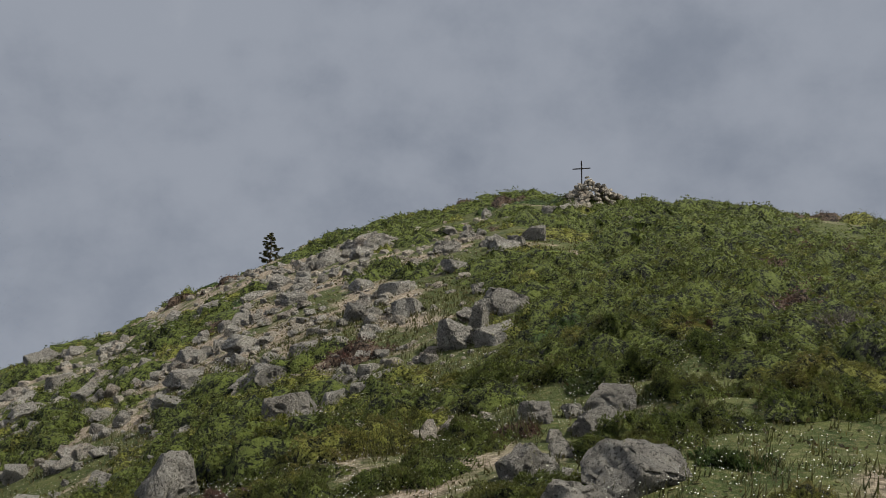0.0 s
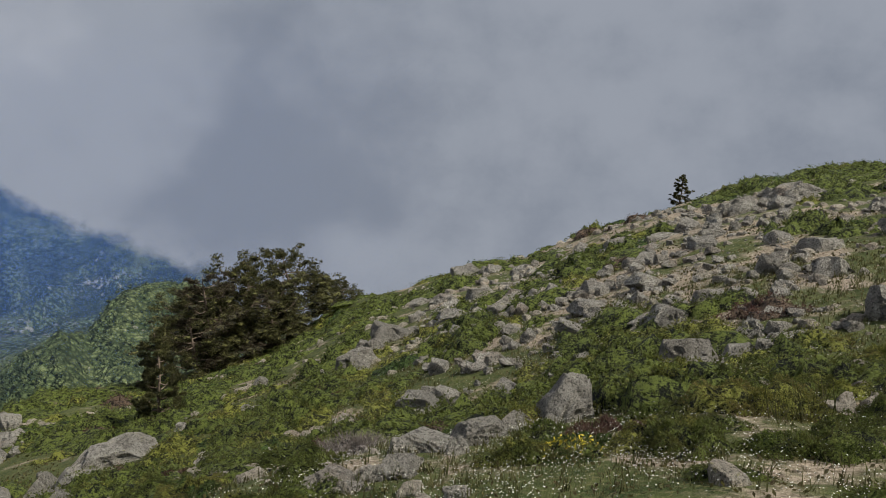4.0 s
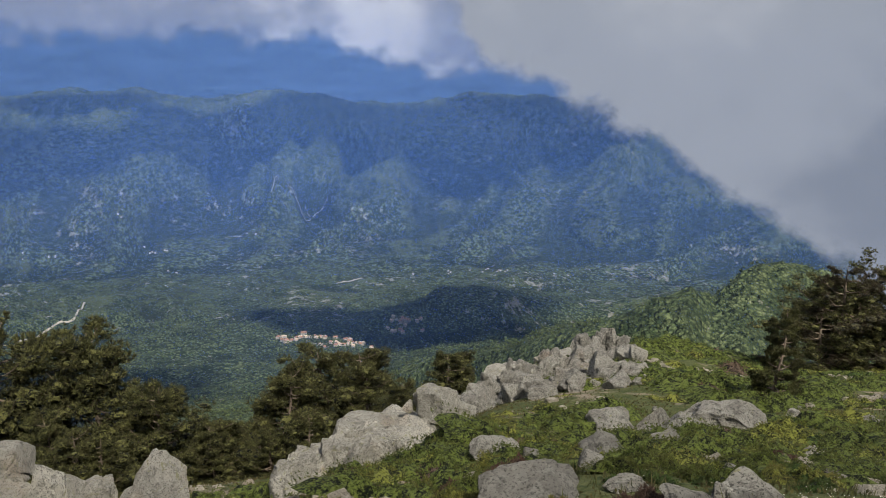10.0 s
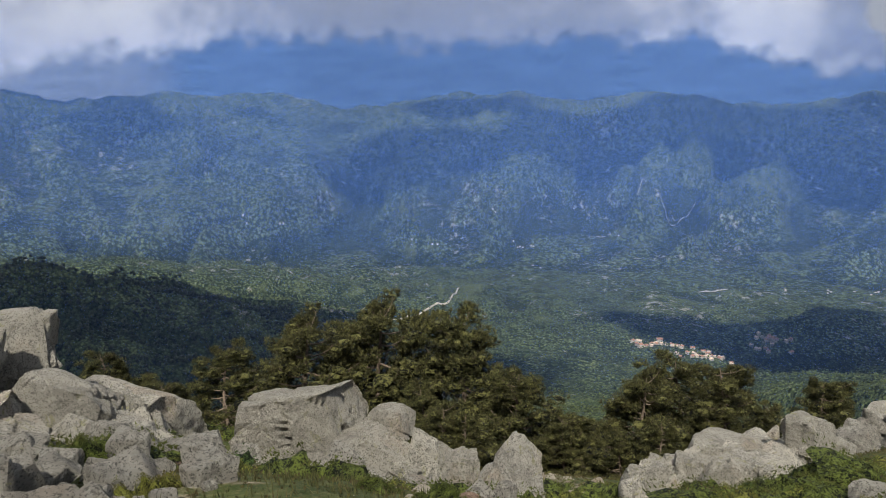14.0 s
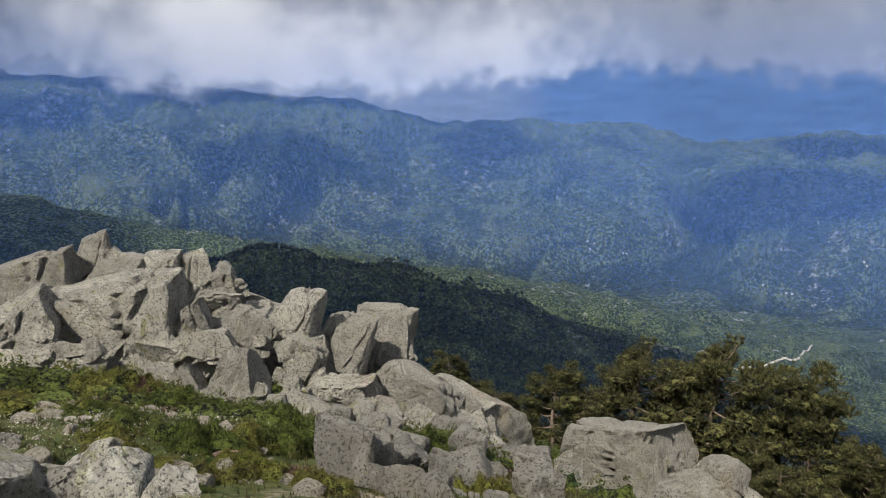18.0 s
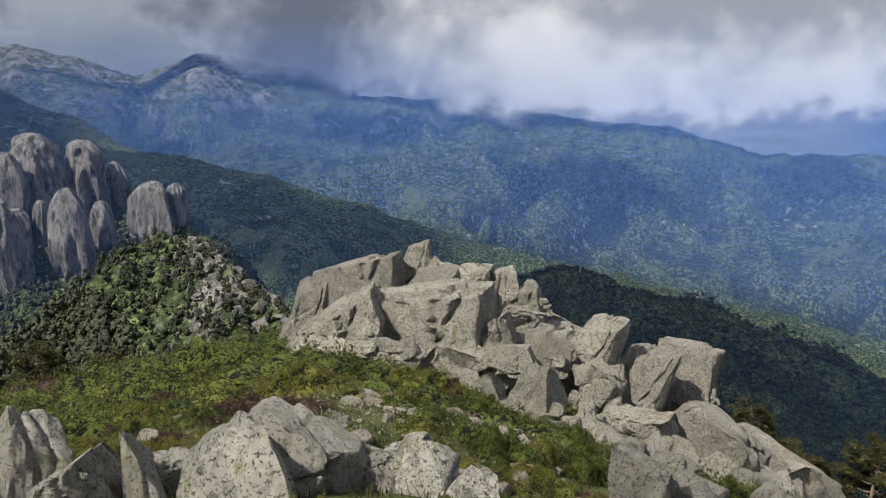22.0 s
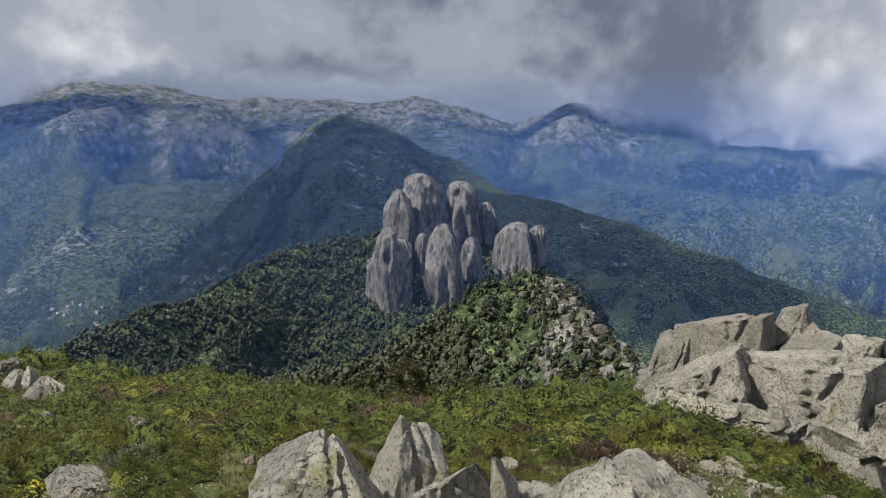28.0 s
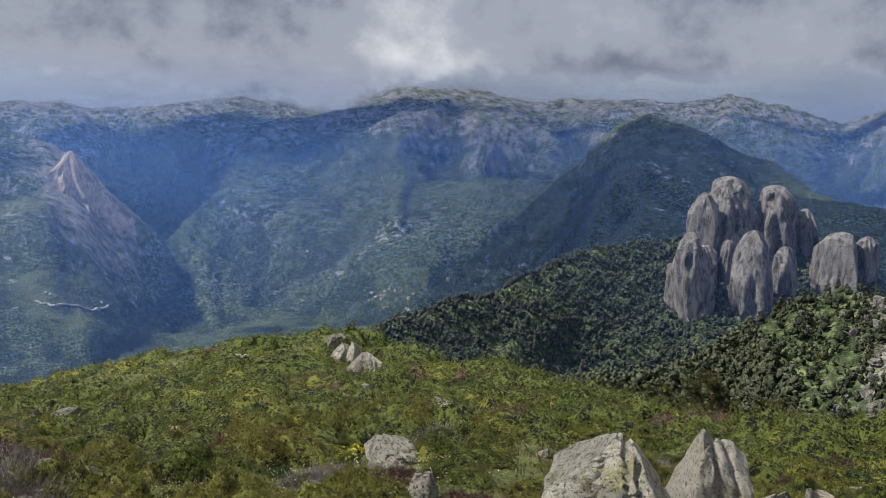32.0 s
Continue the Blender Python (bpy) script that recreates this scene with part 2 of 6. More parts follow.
CROSSWOOD = plain("dark weathered timber", (0.055, 0.045, 0.04), 0.8, 0.3, 14, 0.01)


def ground_material():
    m = Nodes("hillside and woods")
    wood, rock, near = m.attr("wood"), m.attr("rock"), m.attr("near")
    # close by: herbs, dry turf, bare soil, gravel
    a, b, c = m.noise(0.55, 6, 0.62, warp=0.5), m.noise(2.6, 6, 0.65), m.noise(17, 5, 0.7)
    turf = m.mix(m.step(b, 0.35, 0.65), (0.030, 0.044, 0.012), (0.072, 0.082, 0.027))
    turf = m.mix(m.step(c, 0.46, 0.68, 0.0, 0.55), turf, (0.16, 0.14, 0.07))
    soil = m.mix(m.step(c, 0.35, 0.65), (0.105, 0.080, 0.055), (0.33, 0.275, 0.205))
    close = m.mix(m.step(m.math("ADD", a, m.math("MULTIPLY", rock, 0.16)), 0.53, 0.63), turf, soil)
    # far: woods with crowns, clearings, scrub
    n1, n2, n3 = m.noise(0.045, 5, 0.7), m.noise(0.006, 6, 0.6, warp=0.6), m.noise(0.34, 4, 0.7)
    shaken = m.tree.nodes.new("ShaderNodeVectorMath")
    shaken.operation = "MULTIPLY_ADD"
    m.put(shaken.inputs[0], m.math("ADD", m.noise(0.2, 2, 0.6), -0.5))
    shaken.inputs[1].default_value = (5, 5, 5)
    m.put(shaken.inputs[2], m.pos())
    # single crowns on the nearer slopes, whole stands on the far ones
    stands = m.attr("stands")
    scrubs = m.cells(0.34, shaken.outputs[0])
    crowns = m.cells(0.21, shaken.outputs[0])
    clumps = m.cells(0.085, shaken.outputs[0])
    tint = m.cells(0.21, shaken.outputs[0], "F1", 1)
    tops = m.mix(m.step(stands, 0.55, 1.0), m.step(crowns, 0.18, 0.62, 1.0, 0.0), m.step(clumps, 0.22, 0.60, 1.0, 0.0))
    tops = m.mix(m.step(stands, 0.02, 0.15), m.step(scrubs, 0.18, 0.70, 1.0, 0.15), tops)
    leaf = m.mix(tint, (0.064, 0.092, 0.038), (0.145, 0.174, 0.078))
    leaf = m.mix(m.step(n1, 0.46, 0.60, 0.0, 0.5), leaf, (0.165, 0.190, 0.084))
    # shade between crowns is painted in: dark cell edges round lighter tops
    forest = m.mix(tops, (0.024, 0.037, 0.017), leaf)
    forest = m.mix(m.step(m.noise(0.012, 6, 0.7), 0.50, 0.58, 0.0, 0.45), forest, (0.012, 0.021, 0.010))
    scrub = m.mix(m.step(n3, 0.38, 0.62), (0.050, 0.070, 0.028), (0.125, 0.145, 0.062))
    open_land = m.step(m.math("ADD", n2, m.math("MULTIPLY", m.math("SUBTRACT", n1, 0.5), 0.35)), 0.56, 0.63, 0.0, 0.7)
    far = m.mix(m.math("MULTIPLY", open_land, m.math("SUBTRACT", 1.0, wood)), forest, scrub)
    # dark ground colour stands in for shade in gullies and under trees
    conifer_shade = m.mix(tops, (0.014, 0.022, 0.012), (0.036, 0.052, 0.027))
    far = m.mix(m.step(wood, 0.70, 1.0, 0.0, 0.85), far, conifer_shade)
    stone = m.mix(m.step(m.noise(0.05, 8, 0.7, vector=m.scaled(m.pos(), (1, 1, 0.4))), 0.35, 0.65), (0.085, 0.082, 0.080), (0.26, 0.243, 0.226))
    spots = m.step(m.math("ADD", m.noise(0.035, 7, 0.75), m.math("MULTIPLY", m.noise(0.0035, 3), 0.4)), 0.82, 0.86, 0.0, 0.6)
    far = m.mix(spots, far, (0.32, 0.295, 0.25))
    bare = m.step(m.math("ADD", rock, m.math("MULTIPLY", m.math("SUBTRACT", m.noise(0.022, 8, 0.72, warp=0.5), 0.5), 2.0)), 0.58, 0.90)
    far = m.mix(bare, far, stone)
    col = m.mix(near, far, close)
    near_h = m.math("MULTIPLY", m.math("ADD", c, b), 0.06)
    nb = m.bump(near_h, 0.7, 1.0)
    fb = m.bump(m.math("ADD", m.math("MULTIPLY", crowns, -5.0), m.math("MULTIPLY", n1, 24.0)), 1.0, 1.0)
    nm = m.tree.nodes.new("ShaderNodeMix")
    nm.data_type = "VECTOR"
    m.put(nm.inputs[0], near)
    m.put(nm.inputs[4], fb)
    m.put(nm.inputs[5], nb)
    return m.done(col, 0.92, nm.outputs[1], 0.12)


GROUND = ground_material()



def cloud_material(name, size, soft, ragged, dark, mid, white, swing=1.0):
    """Cloud: its lower edge frays out into wisps, its body is lit unevenly."""
    m = Nodes(name)
    wide = m.scaled(m.pos(), (1, 1, 1.3))
    big = m.noise(1 / size, 3, 0.5, vector=wide)
    puff = m.cells(3.0 / size, m.scaled(m.pos(), (1, 1, 1.3)), "SMOOTH_F1")
    fine = m.noise(4.0 / size, 9, 0.60, vector=m.scaled(m.pos(), (1, 1, 1.2)))
    body = m.math("SUBTRACT", fine, m.math("MULTIPLY", puff, 0.30))
    wisp = m.math("ADD", m.math("MULTIPLY", m.math("SUBTRACT", big, 0.5), ragged * 1.7), m.math("MULTIPLY", m.math("SUBTRACT", body, 0.36), ragged * 1.3))
    cover = m.step(m.math("ADD", m.attr("above"), wisp), 0.0, soft)
    glow = m.math("ADD", m.math("MULTIPLY", m.math("SUBTRACT", body, 0.36), swing), m.math("ADD", m.attr("bright"), m.math("MULTIPLY", m.math("SUBTRACT", big, 0.5), 1.3 * swing)))
    col = m.mix(m.step(glow, 0.0, 0.45), dark, mid)
    col = m.mix(m.step(glow, 0.50, 1.15), col, white)
    em = m.tree.nodes.new("ShaderNodeEmission")
    m.put(em.inputs[0], col)
    tr = m.tree.nodes.new("ShaderNodeBsdfTransparent")
    mx = m.tree.nodes.new("ShaderNodeMixShader")
    m.put(mx.inputs[0], cover)
    m.tree.links.new(tr.outputs[0], mx.inputs[1])
    m.tree.links.new(em.outputs[0], mx.inputs[2])
    m.tree.links.new(mx.outputs[0], m.out.inputs[0])
    m.tree.nodes.remove(m.bsdf)
    m.mat.cycles.emission_sampling = "NONE"
    return m.mat


def tower_rock(name="streaked granite walls", tint=(1, 1, 1)):
    m = Nodes(name)
    t = lambda c: tuple(a * b for a, b in zip(c, tint))
    streak = m.noise(0.22, 9, 0.75, vector=m.scaled(m.pos(), (1, 1, 0.30)), warp=0.6)
    col = m.mix(m.step(streak, 0.36, 0.60), t((0.085, 0.083, 0.08)), t((0.33, 0.315, 0.295)))
    col = m.mix(m.step(m.noise(0.05, 6, 0.7), 0.5, 0.7, 0.0, 0.6), col, t((0.28, 0.25, 0.22)))
    col = m.mix(m.step(m.noise(0.09, 8, 0.75, warp=0.8), 0.60, 0.66), col, (0.045, 0.055, 0.025))
    return m.done(col, 0.9, m.bump(m.math("ADD", streak, m.noise(0.3, 6, 0.7)), 1.0, 2.5), 0.15)


TOWER_ROCK = tower_rock("streaked granite walls", (0.60, 0.60, 0.62))
KNOLL_ROCK = tower_rock("broken granite of the knoll", (0.70, 0.69, 0.68))


def painted_haze_material(name, colour, dense):
    """A thin see-through sheet, painted blue and added to imitate haze under sun and sky."""
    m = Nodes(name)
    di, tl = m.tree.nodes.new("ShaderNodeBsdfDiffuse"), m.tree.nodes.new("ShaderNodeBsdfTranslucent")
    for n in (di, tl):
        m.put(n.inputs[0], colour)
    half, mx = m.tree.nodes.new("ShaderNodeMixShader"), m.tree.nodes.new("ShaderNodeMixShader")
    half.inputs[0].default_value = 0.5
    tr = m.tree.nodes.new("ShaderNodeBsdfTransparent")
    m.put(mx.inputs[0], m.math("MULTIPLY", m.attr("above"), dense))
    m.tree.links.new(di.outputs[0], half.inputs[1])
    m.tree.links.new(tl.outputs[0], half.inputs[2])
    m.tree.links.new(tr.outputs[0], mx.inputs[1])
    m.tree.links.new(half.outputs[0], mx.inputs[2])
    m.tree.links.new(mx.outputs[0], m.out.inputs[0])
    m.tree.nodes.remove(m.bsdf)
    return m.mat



def distance_glow_material(name, colour, dense):
    """A glowing sheet behind the last ridge: the far haze's light painted as emission."""
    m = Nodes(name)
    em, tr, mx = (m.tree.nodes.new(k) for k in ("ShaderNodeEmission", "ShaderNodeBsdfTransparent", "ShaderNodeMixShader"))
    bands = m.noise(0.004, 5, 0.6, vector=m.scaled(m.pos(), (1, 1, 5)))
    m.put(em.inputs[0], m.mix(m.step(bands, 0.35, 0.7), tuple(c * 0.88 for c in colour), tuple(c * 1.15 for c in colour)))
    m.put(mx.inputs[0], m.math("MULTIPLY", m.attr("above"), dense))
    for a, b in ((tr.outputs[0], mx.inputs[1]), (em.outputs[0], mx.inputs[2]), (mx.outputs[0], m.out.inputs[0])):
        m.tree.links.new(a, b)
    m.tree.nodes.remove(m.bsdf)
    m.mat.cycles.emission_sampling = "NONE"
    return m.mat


# ---------------------------------------------------------------- landform
# Azimuth runs from +y towards -x, in degrees; heights are from the eye.


def hash01(ix, iy, seed):
    h = (ix.astype(np.int64) * 374761393 + iy.astype(np.int64) * 668265263 + seed * 974711) & 0x7FFFFFFF
    h = ((h ^ (h >> 13)) * 1274126177) & 0x7FFFFFFF
    return ((h ^ (h >> 16)) & 0xFFFF) / 65535.0


def vnoise(x, y, seed=0):
    """Smooth noise in -1..1."""
    ix, iy = np.floor(x), np.floor(y)
    fx, fy = x - ix, y - iy
    ux, uy = fx * fx * fx * (fx * (fx * 6 - 15) + 10), fy * fy * fy * (fy * (fy * 6 - 15) + 10)
    a, b = hash01(ix, iy, seed), hash01(ix + 1, iy, seed)
    c, d = hash01(ix, iy + 1, seed), hash01(ix + 1, iy + 1, seed)
    return 2 * ((a + (b - a) * ux) * (1 - uy) + (c + (d - c) * ux) * uy) - 1


def fbm(x, y, octaves=4, seed=0, gain=0.5):
    s, amp, tot = 0.0, 1.0, 0.0
    for o in range(octaves):
        ca, sa = math.cos(0.7 * o), math.sin(0.7 * o)
        s = s + amp * vnoise((x * ca - y * sa) * 2 ** o, (x * sa + y * ca) * 2 ** o, seed + o)
        tot += amp
        amp *= gain
    return s / tot


def ridged(x, y, octaves=4, seed=0):
    s, amp, tot = 0.0, 1.0, 0.0
    for o in range(octaves):
        s = s + amp * (1 - 2 * np.abs(vnoise(x * 2 ** o, y * 2 ** o, seed + o)))
        tot += amp
        amp *= 0.5
    return s / tot


def table(az, rows, col):
    """A column of rows (azimuth, ...), read at az, gliding from row to row."""
    return np.interp(az, [r[0] for r in rows], [r[col] for r in rows])


def smax(a, b, k):
    h = np.clip(0.5 + 0.5 * (a - b) / k, 0, 1)
    return b + (a - b) * h + k * h * (1 - h)


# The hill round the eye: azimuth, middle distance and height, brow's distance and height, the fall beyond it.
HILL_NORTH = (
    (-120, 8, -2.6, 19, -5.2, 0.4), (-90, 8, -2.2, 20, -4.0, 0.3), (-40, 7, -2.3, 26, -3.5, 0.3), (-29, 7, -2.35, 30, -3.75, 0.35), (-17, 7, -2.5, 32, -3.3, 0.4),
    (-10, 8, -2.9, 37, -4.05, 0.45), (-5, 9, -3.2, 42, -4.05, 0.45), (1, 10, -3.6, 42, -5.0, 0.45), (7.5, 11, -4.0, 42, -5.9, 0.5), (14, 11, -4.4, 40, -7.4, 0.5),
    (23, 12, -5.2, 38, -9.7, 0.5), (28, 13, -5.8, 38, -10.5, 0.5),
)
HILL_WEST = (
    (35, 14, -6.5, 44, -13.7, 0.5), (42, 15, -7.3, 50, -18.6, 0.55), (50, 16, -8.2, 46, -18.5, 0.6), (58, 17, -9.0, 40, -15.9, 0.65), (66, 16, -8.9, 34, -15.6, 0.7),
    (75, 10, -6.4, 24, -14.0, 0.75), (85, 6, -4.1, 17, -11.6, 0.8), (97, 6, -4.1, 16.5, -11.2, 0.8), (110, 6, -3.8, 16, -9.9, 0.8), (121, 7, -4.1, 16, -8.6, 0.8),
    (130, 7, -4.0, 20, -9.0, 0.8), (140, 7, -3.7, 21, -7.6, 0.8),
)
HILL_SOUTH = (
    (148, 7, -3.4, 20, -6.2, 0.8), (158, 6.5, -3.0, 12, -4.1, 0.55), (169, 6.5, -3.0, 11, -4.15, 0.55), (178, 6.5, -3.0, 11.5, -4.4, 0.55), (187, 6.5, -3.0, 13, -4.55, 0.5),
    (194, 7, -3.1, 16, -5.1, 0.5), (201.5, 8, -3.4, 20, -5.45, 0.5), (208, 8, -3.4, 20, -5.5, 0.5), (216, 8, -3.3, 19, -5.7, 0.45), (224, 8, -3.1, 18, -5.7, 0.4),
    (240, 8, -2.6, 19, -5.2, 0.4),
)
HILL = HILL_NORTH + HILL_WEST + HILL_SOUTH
# Ridges: azimuth, distance of the crest, its elevation in degrees.
FAR_RANGE = (
    (40, 4200, -5.2), (60, 4200, -4.8), (71, 4200, -4.5), (76, 4200, -5.1), (79.3, 4200, -5.3), (85.6, 4200, -4.65),
    (91, 4200, -5.2), (94.2, 4200, -4.6), (99, 4200, -4.55), (107.3, 4200, -5.45), (110.6, 4200, -4.3), (113.4, 4150, -4.1),
    (118.4, 4100, -3.9), (125.1, 4000, -4.0), (130.7, 3800, -2.6), (137, 3700, -1.9), (146, 3900, -0.6), (156, 4100, -0.3), (165, 4300, -3.0),
)
PEAKS = (
    (148, 4400, 0.5), (157, 4400, 1.6), (160, 4400, 2.0), (163.6, 4400, 2.5), (167.5, 4500, 0.9), (170.5, 4400, 2.0), (174.1, 4400, 2.85),
    (178.5, 4400, 2.2), (182.7, 4400, 2.6), (187, 4400, 2.2), (191, 4400, 3.1), (197, 4300, 3.3), (203, 4300, 2.0),
    (208, 4300, 2.4), (215.8, 4400, 1.4), (221.2, 4400, 1.75), (235, 4400, 1.5),
)
DARK_PEAK = (
    (158, 1800, -8.5), (165, 2000, -5.2), (169.5, 2150, -2.9), (171, 2200, -1.7), (173.5, 2250, -1.0), (177, 2300, 0.9), (179.5, 2300, 1.5), (181.9, 2280, 0.5),
    (184.2, 2230, -2.1), (187.4, 2150, -4.9), (191, 2000, -8.5), (195, 1800, -12.0), (200, 1600, -15.5), (208, 1400, -20),
)
LONG_SPUR = (
    (90, 1500, -20.5), (100, 1450, -19.1), (108, 1400, -17.8), (115, 1350, -16.8), (122.8, 1300, -15.3), (128, 1300, -14.4), (134, 1300, -13.0),
    (140, 1350, -11.7), (146.4, 1400, -10.1), (152, 1450, -8.2), (158.3, 1500, -6.2), (165, 1600, -4.4), (170, 1700, -4.0), (178, 1700, -7.0),
)
NEAR_SPUR = (
    (96, 760, -28), (103, 740, -24.6), (107, 720, -22.3), (111.4, 710, -20.5), (118.9, 700, -17.6), (122.9, 700, -16.3), (131, 700, -14.5), (134.5, 700, -13.5),
    (137.7, 700, -12.8), (141.5, 715, -13.4), (150, 760, -15.5), (160, 800, -19),
)
TOWER_RIDGE = (
    (155, 640, -16), (160, 680, -12.2), (165.6, 760, -8.6), (168, 800, -7.2), (171, 820, -6.0), (174, 820, -5.6), (177.3, 800, -7.4), (183.7, 720, -8.6),
    (188, 650, -10.4), (191, 600, -11.7), (194.5, 560, -12.8), (199, 520, -14.6), (204, 480, -17.5), (210, 440, -21),
)
KNOLL = (
    (152, 190, -21), (156, 210, -17.5), (158.2, 225, -15.6), (160.7, 245, -13.4), (163, 265, -11.0), (166.5, 285, -9.5), (169.5, 280, -10.8),
    (173, 270, -13.6), (177, 250, -16.2), (184, 230, -17.5), (192, 210, -19.5), (200, 200, -23),
)
GREEN_RIDGE = (
    (34, 640, -24.0), (40, 630, -19.5), (44, 620, -17.0), (47, 600, -15.4), (49.5, 580, -14.7), (52, 550, -15.2), (54, 520, -17.2), (55.7, 500, -17.3), (59, 480, -19.0), (63, 480, -20.8), (68, 520, -22.5), (76, 600, -24.5), (84, 680, -27),
)
HUMP = ((50, 1600, -17.0), (57, 1550, -17.6), (62, 1500, -18.9), (66, 1450, -18.9), (72, 1400, -18.35), (76, 1350, -19.6), (82, 1300, -21.6), (90, 1250, -25))
PYRAMID = ((207, 2600, -11.0), (212, 2600, -8.5), (215, 2620, -5.4), (217.7, 2650, -2.4), (220, 2700, -0.8), (223, 2800, 0.3), (235, 2900, 0.8))
ROCKY_FOOT = ((178, 3300, -5), (184, 3200, -3.6), (190, 3000, -3.0), (196, 3000, -3.6), (202, 3100, -4.4), (208, 3200, -5.0), (214, 3300, -6.5))


def ridge(az, d, x, y, rows, front, back, wild, seed, lo=6.0):
    """A ridge seen from the eye: its crest, its near flank cut by gullies, its far flank."""
    dr = table(az, rows, 1)
    zc = dr * np.tan(np.radians(table(az, rows, 2)))
    edge = np.minimum(az - rows[0][0], rows[-1][0] - az)
    zc = zc + dr * (0.0016 * vnoise(az / 1.3, az * 0, seed) + 0.0009 * vnoise(az / 0.5, az * 0, seed + 1))
    zc = zc - np.clip(lo - edge, 0, None) * dr * 0.02
    drop = np.where(d < dr, (dr - d) * front, (d - dr) * back)
    away = np.clip(np.abs(dr - d) / (0.12 * dr), 0, 1)
    u, v = np.radians(az) * dr, d - dr
    wx, wy = fbm(x / (0.16 * dr), y / (0.16 * dr), 2, seed + 3), fbm(x / (0.16 * dr) + 7, y / (0.16 * dr), 2, seed + 4)
    spur = 1 - 2 * np.abs(vnoise(u / (0.075 * dr) + 1.1 * wy, v / (0.5 * dr) + 0.5 * wx, seed + 13))
    cut = ridged(u / (0.15 * dr) + 0.8 * wx + 0.35 * v / (0.15 * dr), v / (0.24 * dr) + 0.8 * wy, 4, seed)
    return zc - drop + away * wild * dr * (1.7 * (cut - 0.30) + 0.32 * (spur - 0.2)) + 0.12 * wild * dr * fbm(x / (0.03 * dr), y / (0.03 * dr), 3, seed + 9)


def height(x, y):
    """The height of the ground under a place."""
    x, y = np.asarray(x, float), np.asarray(y, float)
    d = np.hypot(x, y) + 1e-6
    az = (np.degrees(np.arctan2(-x, y)) + 120) % 360 - 120
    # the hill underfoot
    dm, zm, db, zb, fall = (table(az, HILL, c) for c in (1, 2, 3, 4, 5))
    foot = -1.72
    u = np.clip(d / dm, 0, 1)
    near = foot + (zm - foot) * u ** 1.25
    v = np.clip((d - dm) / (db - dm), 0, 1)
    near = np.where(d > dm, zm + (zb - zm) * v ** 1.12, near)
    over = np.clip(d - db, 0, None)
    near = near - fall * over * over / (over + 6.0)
    lump = np.clip((d - 2.5) / 6, 0, 1)
    near = near + lump * (0.22 * fbm(x / 5, y / 5, 3, 11) + 0.07 * fbm(x / 1.1, y / 1.1, 2, 14))
    if np.all(d < 70):
        return near
    # the valley floors on both sides
    f1 = np.interp(d, (0, 40, 60, 150, 300, 700, 1150, 1700, 2550, 3400, 5000), (-60, -60, -66, -105, -175, -352, -484, -610, -775, -790, -760))
    f2 = np.interp(d, (0, 40, 60, 150, 300, 700, 1500, 2400, 5000), (-60, -60, -66, -100, -160, -330, -470, -540, -560))
    w = np.clip((az - 130) / 30, 0, 1)
    floor_z = f1 * (1 - w) + f2 * w
    roll = np.clip((d - 300) / 1200, 0, 1)
    floor_z = floor_z + roll * (30 * fbm(x / 420, y / 420, 3, 21) + 30 * ridged(x / 280, y / 280, 4, 25))
    z = floor_z
    for rows, front, back, wild, seed, k in (
            (FAR_RANGE, 0.30, 0.5, 0.032, 31, 25), (PEAKS, 0.36, 0.6, 0.022, 35, 25), (DARK_PEAK, 0.36, 0.4, 0.020, 41, 20),
            (LONG_SPUR, 0.33, 0.28, 0.018, 45, 15), (NEAR_SPUR, 0.42, 0.30, 0.020, 51, 10), (TOWER_RIDGE, 0.50, 0.45, 0.014, 55, 8),
            (KNOLL, 0.42, 0.45, 0.012, 61, 3), (GREEN_RIDGE, 0.32, 0.40, 0.010, 65, 8), (HUMP, 0.30, 0.35, 0.012, 71, 8),
            (PYRAMID, 0.42, 0.30, 0.016, 75, 12), (ROCKY_FOOT, 0.36, 0.30, 0.016, 81, 12)):
        inside = (az > rows[0][0]) & (az < rows[-1][0])
        r = np.where(inside, ridge(az, d, x, y, rows, front, back, wild, seed), -2000.0)
        z = smax(r, z, k)
    # small relief of woods and broken ground far off
    z = z + np.clip((d - 140) / 500, 0, 1) * (8.0 * ridged(x / 120, y / 120, 2, 97) + 3.5 * fbm(x / 38, y / 38, 2, 91) + 1.2 * fbm(x / 11, y / 11, 1, 95))
    return np.where(d < 400, smax(near, z, 2.0), z)


def spot(az, d):
    """The place at an azimuth and a distance on the ground."""
    a = math.radians(az)
    x, y = -math.sin(a) * d, math.cos(a) * d
    return Vector((x, y, float(height(x, y))))

# ---------------------------------------------------------------- mesh helpers
rng = np.random.default_rng(7)


def mesh_of(name, verts, faces, material, smooth=True, **attrs):
    """A mesh from arrays; faces all with the same number of corners."""
    verts, faces = np.asarray(verts, np.float32), np.asarray(faces, np.int32)
    me = bpy.data.meshes.new(name)
    me.vertices.add(len(verts))
    me.vertices.foreach_set("co", verts.ravel())
    n = faces.shape[1]
    me.loops.add(faces.size)
    me.loops.foreach_set("vertex_index", faces.ravel())
    me.polygons.add(len(faces))
    me.polygons.foreach_set("loop_start", np.arange(0, faces.size, n, dtype=np.int32))
    me.update(calc_edges=True)
    me.polygons.foreach_set("use_smooth", np.full(len(faces), smooth))
    for key, values in attrs.items():
        at = me.attributes.new(key, "FLOAT", "POINT")
        at.data.foreach_set("value", np.asarray(values, np.float32))
    me.materials.append(material)
    return me


